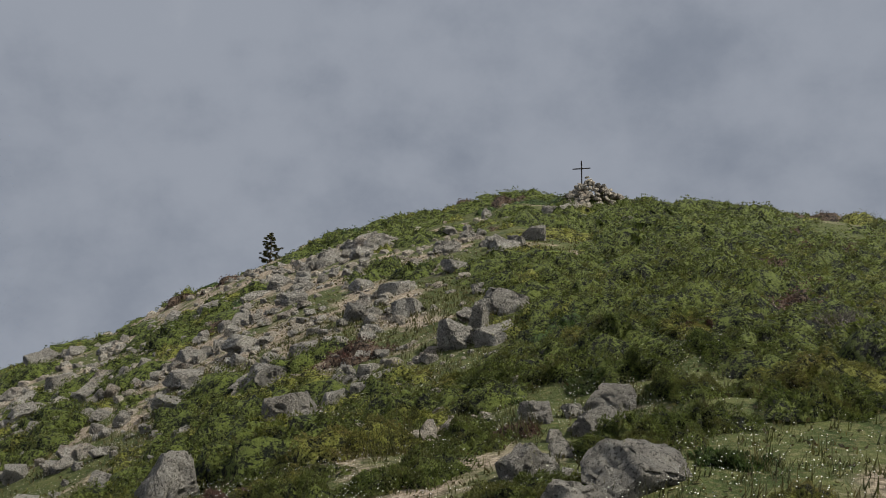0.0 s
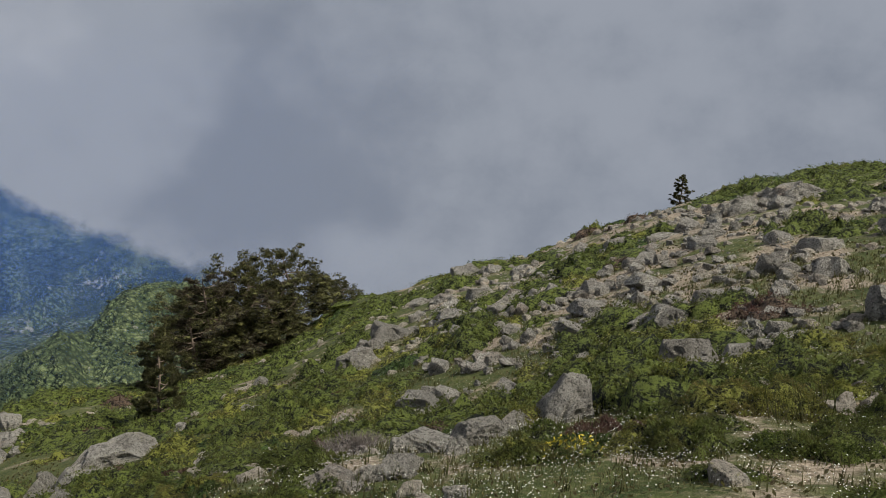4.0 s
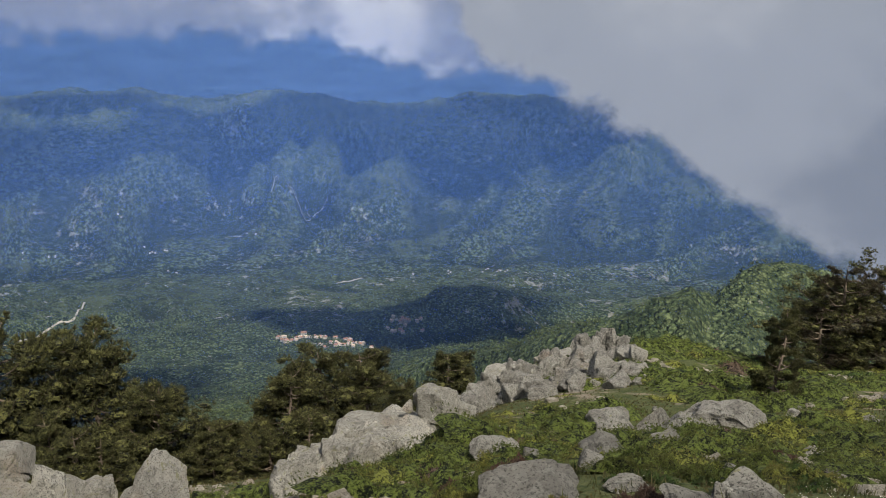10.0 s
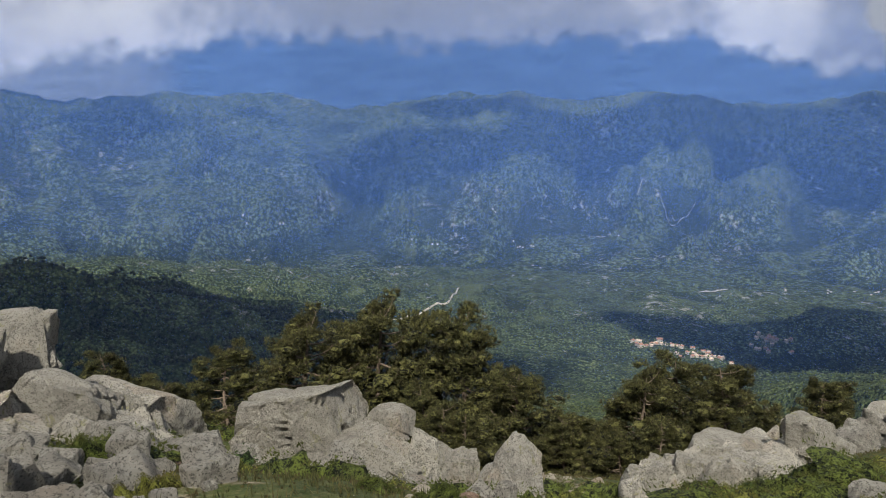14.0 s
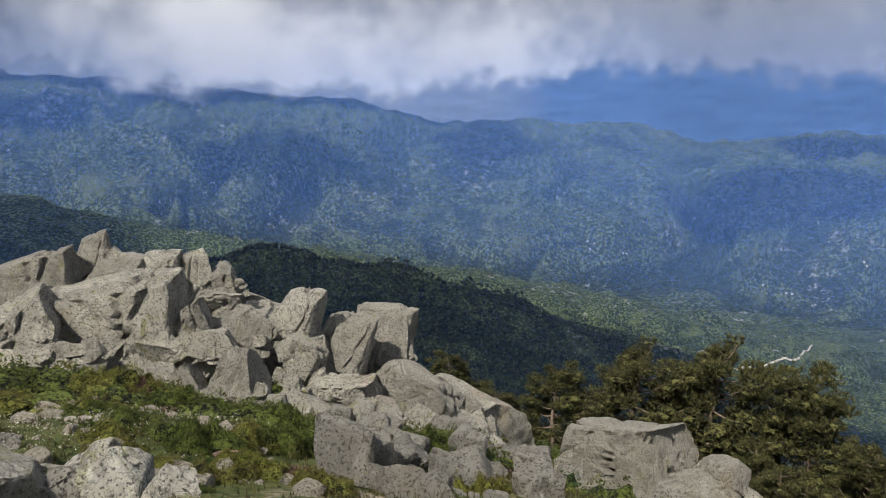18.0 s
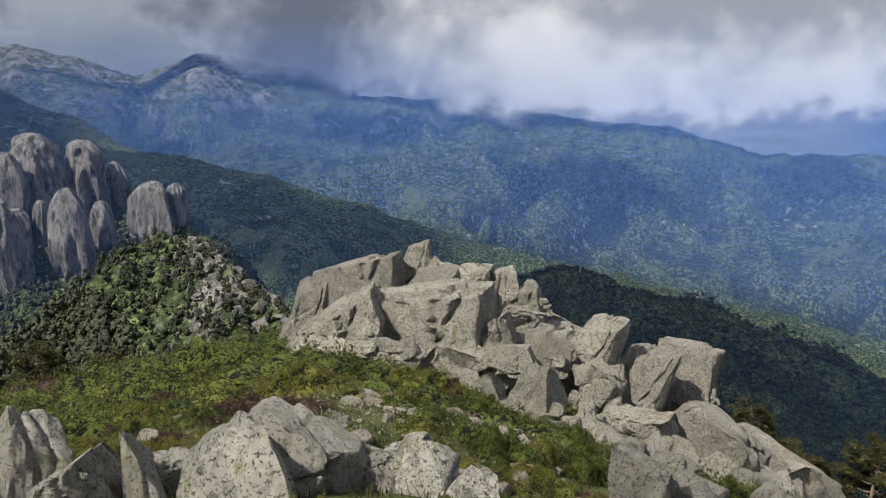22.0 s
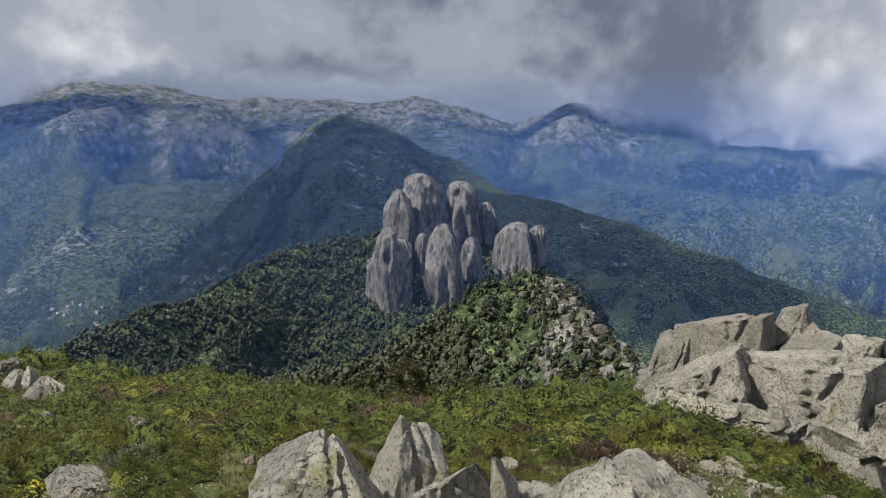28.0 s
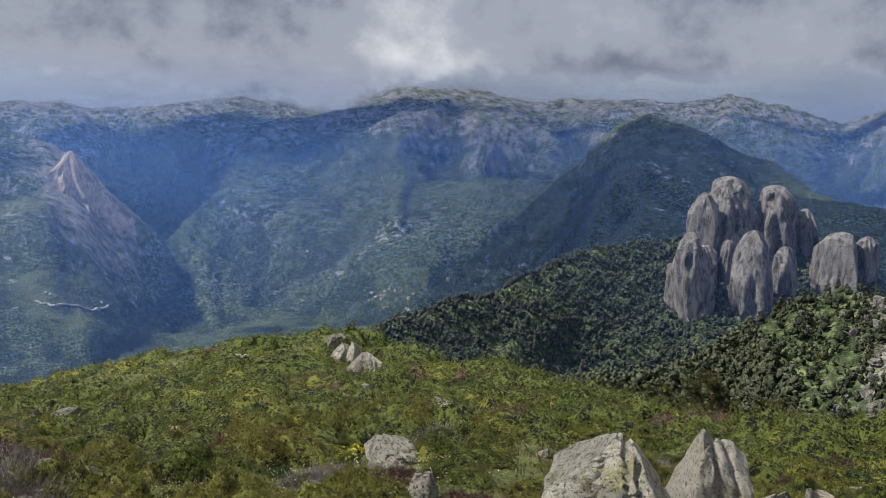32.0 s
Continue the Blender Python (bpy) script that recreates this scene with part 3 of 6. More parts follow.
def part(name, me, parent, label="", m=None):
    """A mesh as one part of a thing."""
    ob = new(name, me)
    ob.parent = parent
    if m is not None:
        ob.matrix_basis = m
    if label:
        tagged(ob, label)
    return ob


def empty(name, m):
    ob = new(name)
    ob.matrix_basis = m
    ob.empty_display_size = 0.2
    return ob


def ball(sub):
    bm = bmesh.new()
    bmesh.ops.create_icosphere(bm, subdivisions=sub, radius=1.0)
    v = np.array([p.co[:] for p in bm.verts])
    f = np.array([[p.index for p in q.verts] for q in bm.faces])
    bm.free()
    return v, f


BALLS = {s: ball(s) for s in (1, 2, 3, 4, 5)}


def tri_noise(p, scale, seed):
    x, y, z = (p * scale).T
    return (vnoise(x + 0.37 * z, y + 0.61 * z, seed) + vnoise(y + 5.2 + 0.5 * x, z + 1.7, seed + 3) + vnoise(z + 9.1, x - 3.3 + 0.4 * y, seed + 5)) / 3


def rock_shape(seed, sub=4, cuts=6, flat=0.66, rough=1.0, cracks=2, peak=False):
    """A block of granite: cut by three sets of joints, corners split off, faces pitted, joints opened by frost. About one across."""
    r = np.random.default_rng(seed)
    v, f = BALLS[sub]
    v = v.copy()

    def split(n, off):
        n = n / np.linalg.norm(n)
        v[:] = v - np.outer(np.clip(v @ n - off, 0, None), n)

    for n in ((1, 0, 0.14), (-1, 0, 0.14), (0, 1, 0.14), (0, -1, 0.14), (0, 0, 1), (0, 0, -1)):
        split(np.array(n, float) + r.normal(0, 0.17, 3), r.uniform(0.42, 0.62))
    for _ in range(cuts):
        n = r.normal(size=3)
        n[2] = abs(n[2])
        split(n, r.uniform(flat - 0.14, flat + 0.10))
    for n, off in (((0.8, 0.1, 0.6), 0.30), ((-0.6, -0.1, 0.8), 0.40), ((0.1, 0.8, 0.6), 0.42), ((-0.1, -0.7, 0.7), 0.42)) if peak else ():
        split(np.array(n) * ((1, 1, 1) if seed % 2 else (-1, 1, 1)) + r.normal(0, 0.18, 3), off + r.uniform(-0.06, 0.10))
    far = np.linalg.norm(v, axis=1)
    for _ in range(5):
        n = v[int(r.choice(np.argsort(far)[-60:]))] + r.normal(0, 0.2, 3)
        split(n, 0.90 * float((v @ (n / np.linalg.norm(n))).max()))
    k = 1 + rough * (0.05 * tri_noise(v, 2.1, seed) + 0.035 * tri_noise(v, 5.0, seed + 7) + 0.035 * tri_noise(v, 11.0, seed + 11) + 0.03 * tri_noise(v, 23.0, seed + 13))
    for _ in range(cracks):
        n = r.normal(size=3) * (1, 1, 0.3)
        n /= np.linalg.norm(n)
        side = v @ n - r.uniform(-0.25, 0.25) + 0.07 * tri_noise(v, 3.0, seed + 17) + 0.03 * tri_noise(v, 9.0, seed + 18)
        k = k - 0.14 * rough * np.exp(-(side / 0.028) ** 2) + 0.022 * rough * np.tanh(side / 0.02) * r.choice((-1, 1))
    v = v * k[:, None]
    lo, hi = v.min(0), v.max(0)
    return (v - (lo + hi) / 2) / (hi - lo), f


def stone_mesh(name, shape, material):
    me = mesh_of(name, *shape, material)
    me.set_sharp_from_angle(angle=radians(38))
    return me


ROCKS = [stone_mesh("rock", rock_shape(100 + i, 5, 7, 0.64, 1.0, 3), GRANITE) for i in range(9)] + [stone_mesh("rock", rock_shape(120 + i, 5, 4, 0.7, 1.1, 4), GRANITE) for i in range(7)]
PEAKED = [stone_mesh("rock", rock_shape(160 + i, 5, 3, 0.66, 1.0, 3, True), GRANITE) for i in range(10)]
SLOPE_ROCKS = [stone_mesh("rock", rock_shape(260 + i, 4, 8, 0.60, 1.3, 4), GRANITE_GREY) for i in range(10)] + [stone_mesh("rock", rock_shape(280 + i, 4, 5, 0.64, 1.3, 4, True), GRANITE_GREY) for i in range(6)]
ROCKS_LOW = [stone_mesh("rock", rock_shape(140 + i, 3, 5, 0.66, 1.1, 2), GRANITE) for i in range(12)] + [stone_mesh("rock", rock_shape(180 + i, 3, 3, 0.66, 1.1, 2, True), GRANITE) for i in range(10)]
STONES = [stone_mesh("stone", rock_shape(200 + i, 2, 6, 0.6), GRANITE_SMALL) for i in range(10)]
RED_STONES = [stone_mesh("stone", rock_shape(230 + i, 2, 6, 0.6), GRANITE_RED) for i in range(3)]


def rock_pose(az, d, z, w, h, r, deep=0.9, sink=0.22, tilt=10, turn_by=42):
    """Where a rock of that width and height stands, broad side to the hilltop."""
    a = radians(az)
    tall = h * (1 + sink)
    c = Vector((-math.sin(a) * (d + w * deep * 0.3), math.cos(a) * (d + w * deep * 0.3), z + h - tall / 2))
    turn = Euler((radians(r.uniform(-tilt, tilt)), radians(r.uniform(-tilt, tilt)), a + radians(r.uniform(-turn_by, turn_by)))).to_matrix().to_4x4()
    return Matrix.Translation(c) @ turn @ Matrix.Diagonal((w * 1.06, w * deep, tall * 1.06, 1))

# ---------------------------------------------------------------- the ground, one sheet to the horizon
az_seen = np.arange(-34.0, 229.0, 0.3)
az_rest = np.linspace(229.0, 326.0, 50)[:-1]
az_all = np.radians(np.concatenate([az_seen, az_rest]))
rings = np.concatenate([[0.02, 0.3], np.geomspace(0.6, 590.0, 250), np.geomspace(600.0, 4960.0, 260)])
A, D = np.meshgrid(az_all, rings)
gx, gy = -np.sin(A) * D, np.cos(A) * D
gz = height(gx, gy)
cols = len(az_all)
idx = np.arange(gx.size).reshape(gx.shape)
nxt = np.roll(idx, -1, axis=1)
quads = np.stack([idx[:-1], nxt[:-1], nxt[1:], idx[1:]], -1).reshape(-1, 4)
# masks: how near, how wooded with shade painted in, how rocky
dz_r = np.gradient(gz, axis=0) / np.gradient(D, axis=0)
dz_a = np.gradient(gz, axis=1) / (np.gradient(A, axis=1) * D)
steep = np.hypot(dz_r, np.clip(dz_a, -3, 3))
AZ = np.degrees(A)
AZ = np.where(AZ > 240, AZ - 360, AZ)
near_w = 1 - np.clip((D - 60) / 90, 0, 1)
high = np.clip((gz + 330) / 420, 0, 1) * np.clip((AZ - 116) / 25, 0, 1) * np.clip((D - 1700) / 800, 0, 1)
rock_w = 0.66 * high + np.clip(steep - 0.75, 0, 0.4) * 0.7
knoll_w = np.exp(-((AZ - 164) / 8) ** 2) * np.exp(-((D - 240) / 90) ** 2)
spur_w = np.exp(-((AZ - 150) / 22) ** 2) * np.exp(-((D - 1350) / 160) ** 2)
pyr_w = np.exp(-((AZ - 217.5) / 3.2) ** 2) * np.exp(-((D - 2420) / 260) ** 2)
soil_w = 0.75 * np.exp(-((AZ - 14) / 11) ** 2) + 0.6 * np.exp(-((AZ - 106) / 13) ** 2)
soil_w = soil_w * np.clip((D - 7) / 4, 0, 1) * np.clip((60 - D) / 10, 0, 1)
hump_w = np.exp(-((AZ - 55.5) / 3) ** 2) * np.exp(-((D - 420) / 50) ** 2)
rock_w = np.clip(rock_w + 0.62 * knoll_w + 0.12 * spur_w + 0.9 * pyr_w + 0.25 * hump_w + soil_w, 0, 1)
# spurs stand out of their surroundings: paler scrub and rock there, gullies painted dark as shade
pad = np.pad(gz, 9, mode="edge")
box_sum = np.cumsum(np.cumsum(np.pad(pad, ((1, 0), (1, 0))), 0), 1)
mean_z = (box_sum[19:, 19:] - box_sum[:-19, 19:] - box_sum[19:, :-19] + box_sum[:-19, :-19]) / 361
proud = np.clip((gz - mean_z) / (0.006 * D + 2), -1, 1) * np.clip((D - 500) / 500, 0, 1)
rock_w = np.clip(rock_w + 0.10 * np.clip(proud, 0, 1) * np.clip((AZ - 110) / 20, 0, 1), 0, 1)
wood_shade_w = np.clip(0.05 * np.clip((AZ - 42) / 6, 0, 1) * np.clip((96 - AZ) / 6, 0, 1) * np.clip((950 - D) / 200, 0, 1) - 0.75 * proud + 0.38 + 0.65 * np.exp(-((AZ - 135) / 30) ** 2) * np.exp(-((D - 700) / 350) ** 2) + 0.6 * np.clip((AZ - 150) / 10, 0, 1) * np.clip(1 - D / 1500, 0, 1) * np.clip((D - 380) / 200, 0.55, 1), 0, 1)
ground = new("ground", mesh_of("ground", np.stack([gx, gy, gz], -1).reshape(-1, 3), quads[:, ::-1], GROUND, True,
                               near=near_w.ravel(), stands=np.clip((D - 600) / 2000, 0, 1).ravel(), wood=wood_shade_w.ravel(), rock=rock_w.ravel()))
tagged(ground, "grassy granite hilltop above wooded mountain valleys", "ground", kind="structure")

# ---------------------------------------------------------------- clouds and sheets of painted haze
# Lower edge of the cloud: azimuth, elevation in degrees, brightness.
BANK_NEAR = ((-60, -30, 0.30), (36, -30, 0.30), (43, -18.5, 0.28), (47.5, -15.0, 0.32), (50.6, -13.8, 0.36), (55.6, -11.4, 0.42), (58.5, -9.8, 0.45), (63, -7.8, 0.45),
             (68, -5.4, 0.48), (72.7, -2.0, 0.5), (76, 1.5, 0.55), (82, 6.0, 0.55))
DECK = ((52, -5, 0.3), (66, -4.0, 0.35), (74, -3.2, 0.50), (80, -2.3, 0.78), (86, -2.2, 0.70), (92, -1.9, 0.48), (99, -1.8, 0.48), (105, -1.5, 0.45), (109, -1.0, 0.40),
        (114, -0.5, 0.65), (118.5, -2.0, 0.75), (122, -1.6, 0.85), (127, -3.0, 0.85), (131, -2.5, 0.80), (137, -2.3, 0.75), (143, -2.3, 0.72), (148, -2.0, 0.72),
        (150.5, -0.6, 0.30), (155, -0.3, 0.10), (159, 0.7, 0.08), (162, 2.0, 0.14), (166, 3.4, 0.20), (171, 4.2, 0.25), (176, 3.2, 0.16), (182, 3.1, 0.16),
        (188, 3.6, 0.25), (193, 3.7, 0.48), (197, 2.4, 0.60), (201, 1.2, 0.30), (207, 1.2, 0.26), (213, 2.2, 0.28), (220, 2.8, 0.30), (236, 2.0, 0.3))


# Sunlit heads and grey bellies in the deck: azimuth, elevation, width, height, strength.
HEADS = ((133, 1.0, 9, 3.0, 0.30), (142, 3.0, 6, 4.0, 0.35), (121, 1.0, 5, 2.5, 0.15), (85.8, -1.7, 3, 1.2, 0.35), (77, -0.5, 4, 3, 0.3), (117, -1.8, 3, 2, 0.2), (131, 8, 14, 4, -0.35), (110, 7, 12, 4, -0.2),
         (156, 5, 6, 5, -0.15), (184.8, 2.6, 3.5, 0.9, 0.55), (167, 2.3, 3.5, 1.2, 0.5), (171, 6.5, 7, 2, 0.25), (193, 4.6, 3.0, 2.4, 0.22), (183, 8, 5, 1.5, 0.35), (218, 2.6, 6, 1.2, 0.40), (206, 6, 7, 3, 0.1))

BANK_HEADS = ((64, 5, 9, 6, 0.35), (52, 9, 8, 4, 0.2), (38, -8, 9, 4, -0.28), (30, 2, 8, 6, -0.10), (10, 8, 12, 5, 0.12), (-12, 4, 10, 6, -0.10), (47, -10, 4, 3, -0.15))


def curtain(name, rows, d, top, material, label, heads=(), lift=0.0):
    """A shell of cloud round the hill at a distance."""
    az = np.arange(rows[0][0], rows[-1][0] + 0.1, 0.5)
    el = np.linspace(-30, top, 60)
    a, e = np.meshgrid(np.radians(az), np.radians(el))
    r = (d if np.isscalar(d) else np.interp(np.degrees(a), *zip(*d))) * (1 + 0.012 * np.sin(a * 9))
    v = np.stack([-np.sin(a) * r, np.cos(a) * r, np.tan(e) * r], -1).reshape(-1, 3)
    i = np.arange(a.size).reshape(a.shape)
    q = np.stack([i[:-1, :-1], i[:-1, 1:], i[1:, 1:], i[1:, :-1]], -1).reshape(-1, 4)
    above = np.degrees(e) - table(np.degrees(a), rows, 1) + lift
    ends = np.minimum(np.degrees(a) - rows[0][0], rows[-1][0] - np.degrees(a))
    above = np.where(ends < 3, above - (3 - ends) * 4, above)
    deg, up = np.degrees(a), np.degrees(e)
    wander = 3.2 * fbm(deg / 6 + 3, up / 5, 3, 7)
    bright = table(deg + wander, rows, 2)
    for ha, he, wa, we, amp in heads:
        bright = bright + amp * np.exp(-((deg + wander - ha) / wa) ** 2 - ((up + 0.5 * wander - he) / we) ** 2)
    ob = new(name, mesh_of(name, v, q, material, True, above=above.ravel(), bright=bright.ravel()))
    return tagged(ob, label, "cloud", kind="structure")


CLOUD_FAR = cloud_material("broken grey cloud", 660.0, 1.5, 2.2, (0.125, 0.145, 0.20), (0.29, 0.315, 0.375), (0.66, 0.67, 0.70), 0.62)
CLOUD_NEAR = cloud_material("drifting fog bank", 300.0, 2.2, 6.0, (0.235, 0.265, 0.325), (0.335, 0.365, 0.425), (0.50, 0.52, 0.57), 0.55)
curtain("backdrop_cloud_deck", DECK, ((108, 4620), (119, 4000), (130, 3560), (146, 3600), (156, 4080)), 22.0, CLOUD_FAR, "low grey and white cumulus hanging over mountain ridges", HEADS)
curtain("backdrop_fog_bank", BANK_NEAR, 830.0, 22.0, CLOUD_NEAR, "pale grey fog bank drifting behind the hilltop", BANK_HEADS)


def haze_sheet(d, dense, colour, veil=False, az0=28.0, az1=234.0):
    """An added sheet of painted haze round the hill; it thins out where it meets the land."""
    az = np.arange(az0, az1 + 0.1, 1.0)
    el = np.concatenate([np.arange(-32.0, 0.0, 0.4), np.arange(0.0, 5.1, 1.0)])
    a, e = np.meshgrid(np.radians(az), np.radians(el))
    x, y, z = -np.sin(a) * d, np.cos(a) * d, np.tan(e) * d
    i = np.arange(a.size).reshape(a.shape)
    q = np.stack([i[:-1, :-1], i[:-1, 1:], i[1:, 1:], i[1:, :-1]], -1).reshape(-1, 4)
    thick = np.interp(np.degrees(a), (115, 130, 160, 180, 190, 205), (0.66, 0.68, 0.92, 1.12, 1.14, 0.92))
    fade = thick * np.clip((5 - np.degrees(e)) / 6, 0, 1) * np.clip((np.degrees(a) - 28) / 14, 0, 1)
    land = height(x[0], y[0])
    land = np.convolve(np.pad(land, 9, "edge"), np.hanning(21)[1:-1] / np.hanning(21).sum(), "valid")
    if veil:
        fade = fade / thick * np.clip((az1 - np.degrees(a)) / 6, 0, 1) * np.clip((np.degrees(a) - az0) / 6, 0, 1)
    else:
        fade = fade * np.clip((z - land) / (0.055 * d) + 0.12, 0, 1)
    keep = (fade.ravel()[q] > 0).any(1)
    v = np.stack([x, y, z], -1).reshape(-1, 3)
    ob = new("backdrop_haze", mesh_of("backdrop_haze", v, q[keep], (distance_glow_material if veil else painted_haze_material)("hazy air", colour, dense), True, above=fade.ravel()))
    return tagged(ob, "added sheet of painted blue haze over the valley", "haze", kind="structure")


# haze is painted as this blue on a stack of sheets
HAZE_TINT = (0.17, 0.36, 0.92)
scene.cycles.transparent_max_bounces = 24
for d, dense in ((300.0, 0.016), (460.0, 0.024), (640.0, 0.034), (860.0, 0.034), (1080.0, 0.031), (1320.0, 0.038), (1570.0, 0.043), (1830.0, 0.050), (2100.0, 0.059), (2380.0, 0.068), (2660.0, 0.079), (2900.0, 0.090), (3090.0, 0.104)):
    haze_sheet(d, dense, HAZE_TINT)
# glowing sheets added behind the last ridges in place of far haze
haze_sheet(4900.0, 1.0, (0.080, 0.140, 0.265), True, 28.0, 124.0)
haze_sheet(4860.0, 1.0, (0.20, 0.235, 0.30), True, 117.0, 234.0)


# ---------------------------------------------------------------- an unseen cloud layer added overhead, its gaps placed to light and shade the land
# Cloud masses placed to cast shade on chosen slopes: place, half length, half width, turn.
SHADERS_SOUTH = (
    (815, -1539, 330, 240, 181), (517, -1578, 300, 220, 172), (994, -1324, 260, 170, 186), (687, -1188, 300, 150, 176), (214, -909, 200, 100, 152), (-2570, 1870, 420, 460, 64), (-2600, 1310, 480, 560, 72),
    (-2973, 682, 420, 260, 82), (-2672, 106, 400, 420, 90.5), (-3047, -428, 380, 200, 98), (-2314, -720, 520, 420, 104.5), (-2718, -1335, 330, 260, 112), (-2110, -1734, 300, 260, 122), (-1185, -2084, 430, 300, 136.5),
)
SHADERS_WEST = (
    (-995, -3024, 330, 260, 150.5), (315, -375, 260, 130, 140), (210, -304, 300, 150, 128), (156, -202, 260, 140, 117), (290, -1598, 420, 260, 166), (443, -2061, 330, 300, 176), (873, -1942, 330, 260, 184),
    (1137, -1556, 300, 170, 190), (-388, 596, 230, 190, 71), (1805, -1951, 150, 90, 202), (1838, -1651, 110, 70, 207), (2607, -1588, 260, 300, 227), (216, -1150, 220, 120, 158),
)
SHADERS = SHADERS_SOUTH + SHADERS_WEST


def shade_layer(z, reach, step):
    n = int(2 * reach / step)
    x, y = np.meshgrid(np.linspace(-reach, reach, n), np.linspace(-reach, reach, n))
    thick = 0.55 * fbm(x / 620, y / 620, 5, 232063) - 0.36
    for cx, cy, rx, ry, turn in SHADERS:
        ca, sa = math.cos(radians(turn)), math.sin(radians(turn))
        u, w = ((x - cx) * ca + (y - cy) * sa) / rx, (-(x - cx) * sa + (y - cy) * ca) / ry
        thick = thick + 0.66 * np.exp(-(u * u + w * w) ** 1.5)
    # opening set over the hilltop so that it stays in thin sun
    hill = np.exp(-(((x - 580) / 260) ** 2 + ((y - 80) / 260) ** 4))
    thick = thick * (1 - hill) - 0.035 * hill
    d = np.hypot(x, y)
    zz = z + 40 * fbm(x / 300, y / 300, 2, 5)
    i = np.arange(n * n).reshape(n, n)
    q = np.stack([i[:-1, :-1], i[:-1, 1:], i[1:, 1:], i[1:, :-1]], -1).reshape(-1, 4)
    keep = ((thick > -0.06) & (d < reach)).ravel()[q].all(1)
    m = Nodes("unseen shading cloud")
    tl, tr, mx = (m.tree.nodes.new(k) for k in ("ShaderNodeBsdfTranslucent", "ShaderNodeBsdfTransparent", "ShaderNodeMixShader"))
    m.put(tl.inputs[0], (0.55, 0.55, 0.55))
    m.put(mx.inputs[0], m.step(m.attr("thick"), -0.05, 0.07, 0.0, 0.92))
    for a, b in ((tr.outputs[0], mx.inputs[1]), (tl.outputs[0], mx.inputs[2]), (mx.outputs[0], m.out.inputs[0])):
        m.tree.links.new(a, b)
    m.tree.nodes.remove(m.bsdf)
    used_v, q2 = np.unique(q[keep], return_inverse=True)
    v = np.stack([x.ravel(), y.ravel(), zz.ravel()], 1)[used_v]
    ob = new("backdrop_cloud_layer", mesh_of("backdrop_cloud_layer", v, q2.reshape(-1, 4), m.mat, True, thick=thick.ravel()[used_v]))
    return tagged(ob, "unseen cloud layer placed to shade the mountains", "cloud", kind="structure")


shade_layer(720.0, 3960.0, 32.0)

# ---------------------------------------------------------------- rocks by the hilltop: azimuth, distance, height of the foot, width, height
SUMMIT = (
    (-13.6, 5.3, -2.31, 0.79, 0.3), (-5.9, 5.8, -2.53, 0.44, 0.28), (-8.7, 6.6, -2.69, 0.32, 0.14), (-12.0, 8.0, -2.79, 0.69, 0.28), (-11.0, 7.2, -2.73, 0.6, 0.22), (-6.5, 7.9, -2.88, 0.39, 0.22), (18.8, 8.8, -3.98, 0.84, 0.54), (10.9, 11.8, -4.33, 1.08, 0.46), (7.1, 12.7, -4.04, 0.54, 0.31), (13.5, 14.4, -4.68, 0.9, 0.4), (-0.7, 12.6, -3.56, 0.71, 0.62), (-4.7, 14.1, -3.29, 1.09, 0.39), (-2.7, 13.0, -3.42, 0.37, 0.69), (2.6, 16.0, -3.88, 0.79, 0.45), (6.2, 16.6, -4.1, 0.58, 0.47), (9.9, 15.3, -4.4, 0.65, 0.32), (-3.1, 33.4, -4.14, 0.66, 0.66),
)
SLOPE = (
    (-8.7, 31.6, -3.78, 1.32, 0.55), (-6.7, 24.2, -3.57, 0.68, 0.85), (-3.9, 23.3, -3.6, 0.82, 0.33), (-1.9, 27.3, -3.95, 0.58, 0.38), (-0.7, 30.0, -4.23, 0.63, 0.46), (-0.3, 24.5, -3.97, 0.86, 0.52), (2.1, 22.2, -4.12, 0.63, 0.55), (5.0, 31.0, -4.89, 1.96, 0.87), (8.2, 30.2, -5.36, 1.27, 1.06), (27.0, 36.3, -9.88, 1.41, 0.7), (27.8, 22.1, -7.32, 1.0, 0.57), (16.1, 28.3, -6.51, 0.97, 0.68), (26.4, 23.1, -7.35, 0.45, 0.45), (16.7, 20.0, -5.6, 0.34, 0.41), (-12.8, 27.4, -3.53, 0.75, 0.28), (-4.5, 16.8, -3.42, 0.59, 0.24),
)
SADDLE = (
    (52.7, 18.3, -8.86, 1.65, 0.55), (60.1, 17.4, -9.04, 0.9, 0.51), (60.8, 11.3, -6.31, 0.58, 0.33), (49.6, 6.8, -3.88, 0.41, 0.13), (55.7, 15.0, -7.82, 0.56, 0.22), (45.8, 12.0, -6.04, 0.36, 0.23), (35.1, 19.3, -7.58, 0.86, 0.71), (32.7, 22.7, -8.09, 0.99, 0.66), (28.2, 24.1, -7.7, 0.85, 0.43), (29.9, 13.5, -6.1, 0.89, 0.4), (25.7, 8.0, -3.86, 0.46, 0.23), (29.2, 7.6, -3.77, 0.5, 0.17), (36.0, 6.6, -3.52, 0.29, 0.17), (33.9, 6.6, -3.51, 0.15, 0.15), (34.9, 6.3, -3.44, 0.19, 0.09), (31.6, 6.5, -3.45, 0.33, 0.19), (27.0, 5.6, -3.13, 0.16, 0.12), (43.6, 19.1, -8.4, 0.43, 0.22),
)
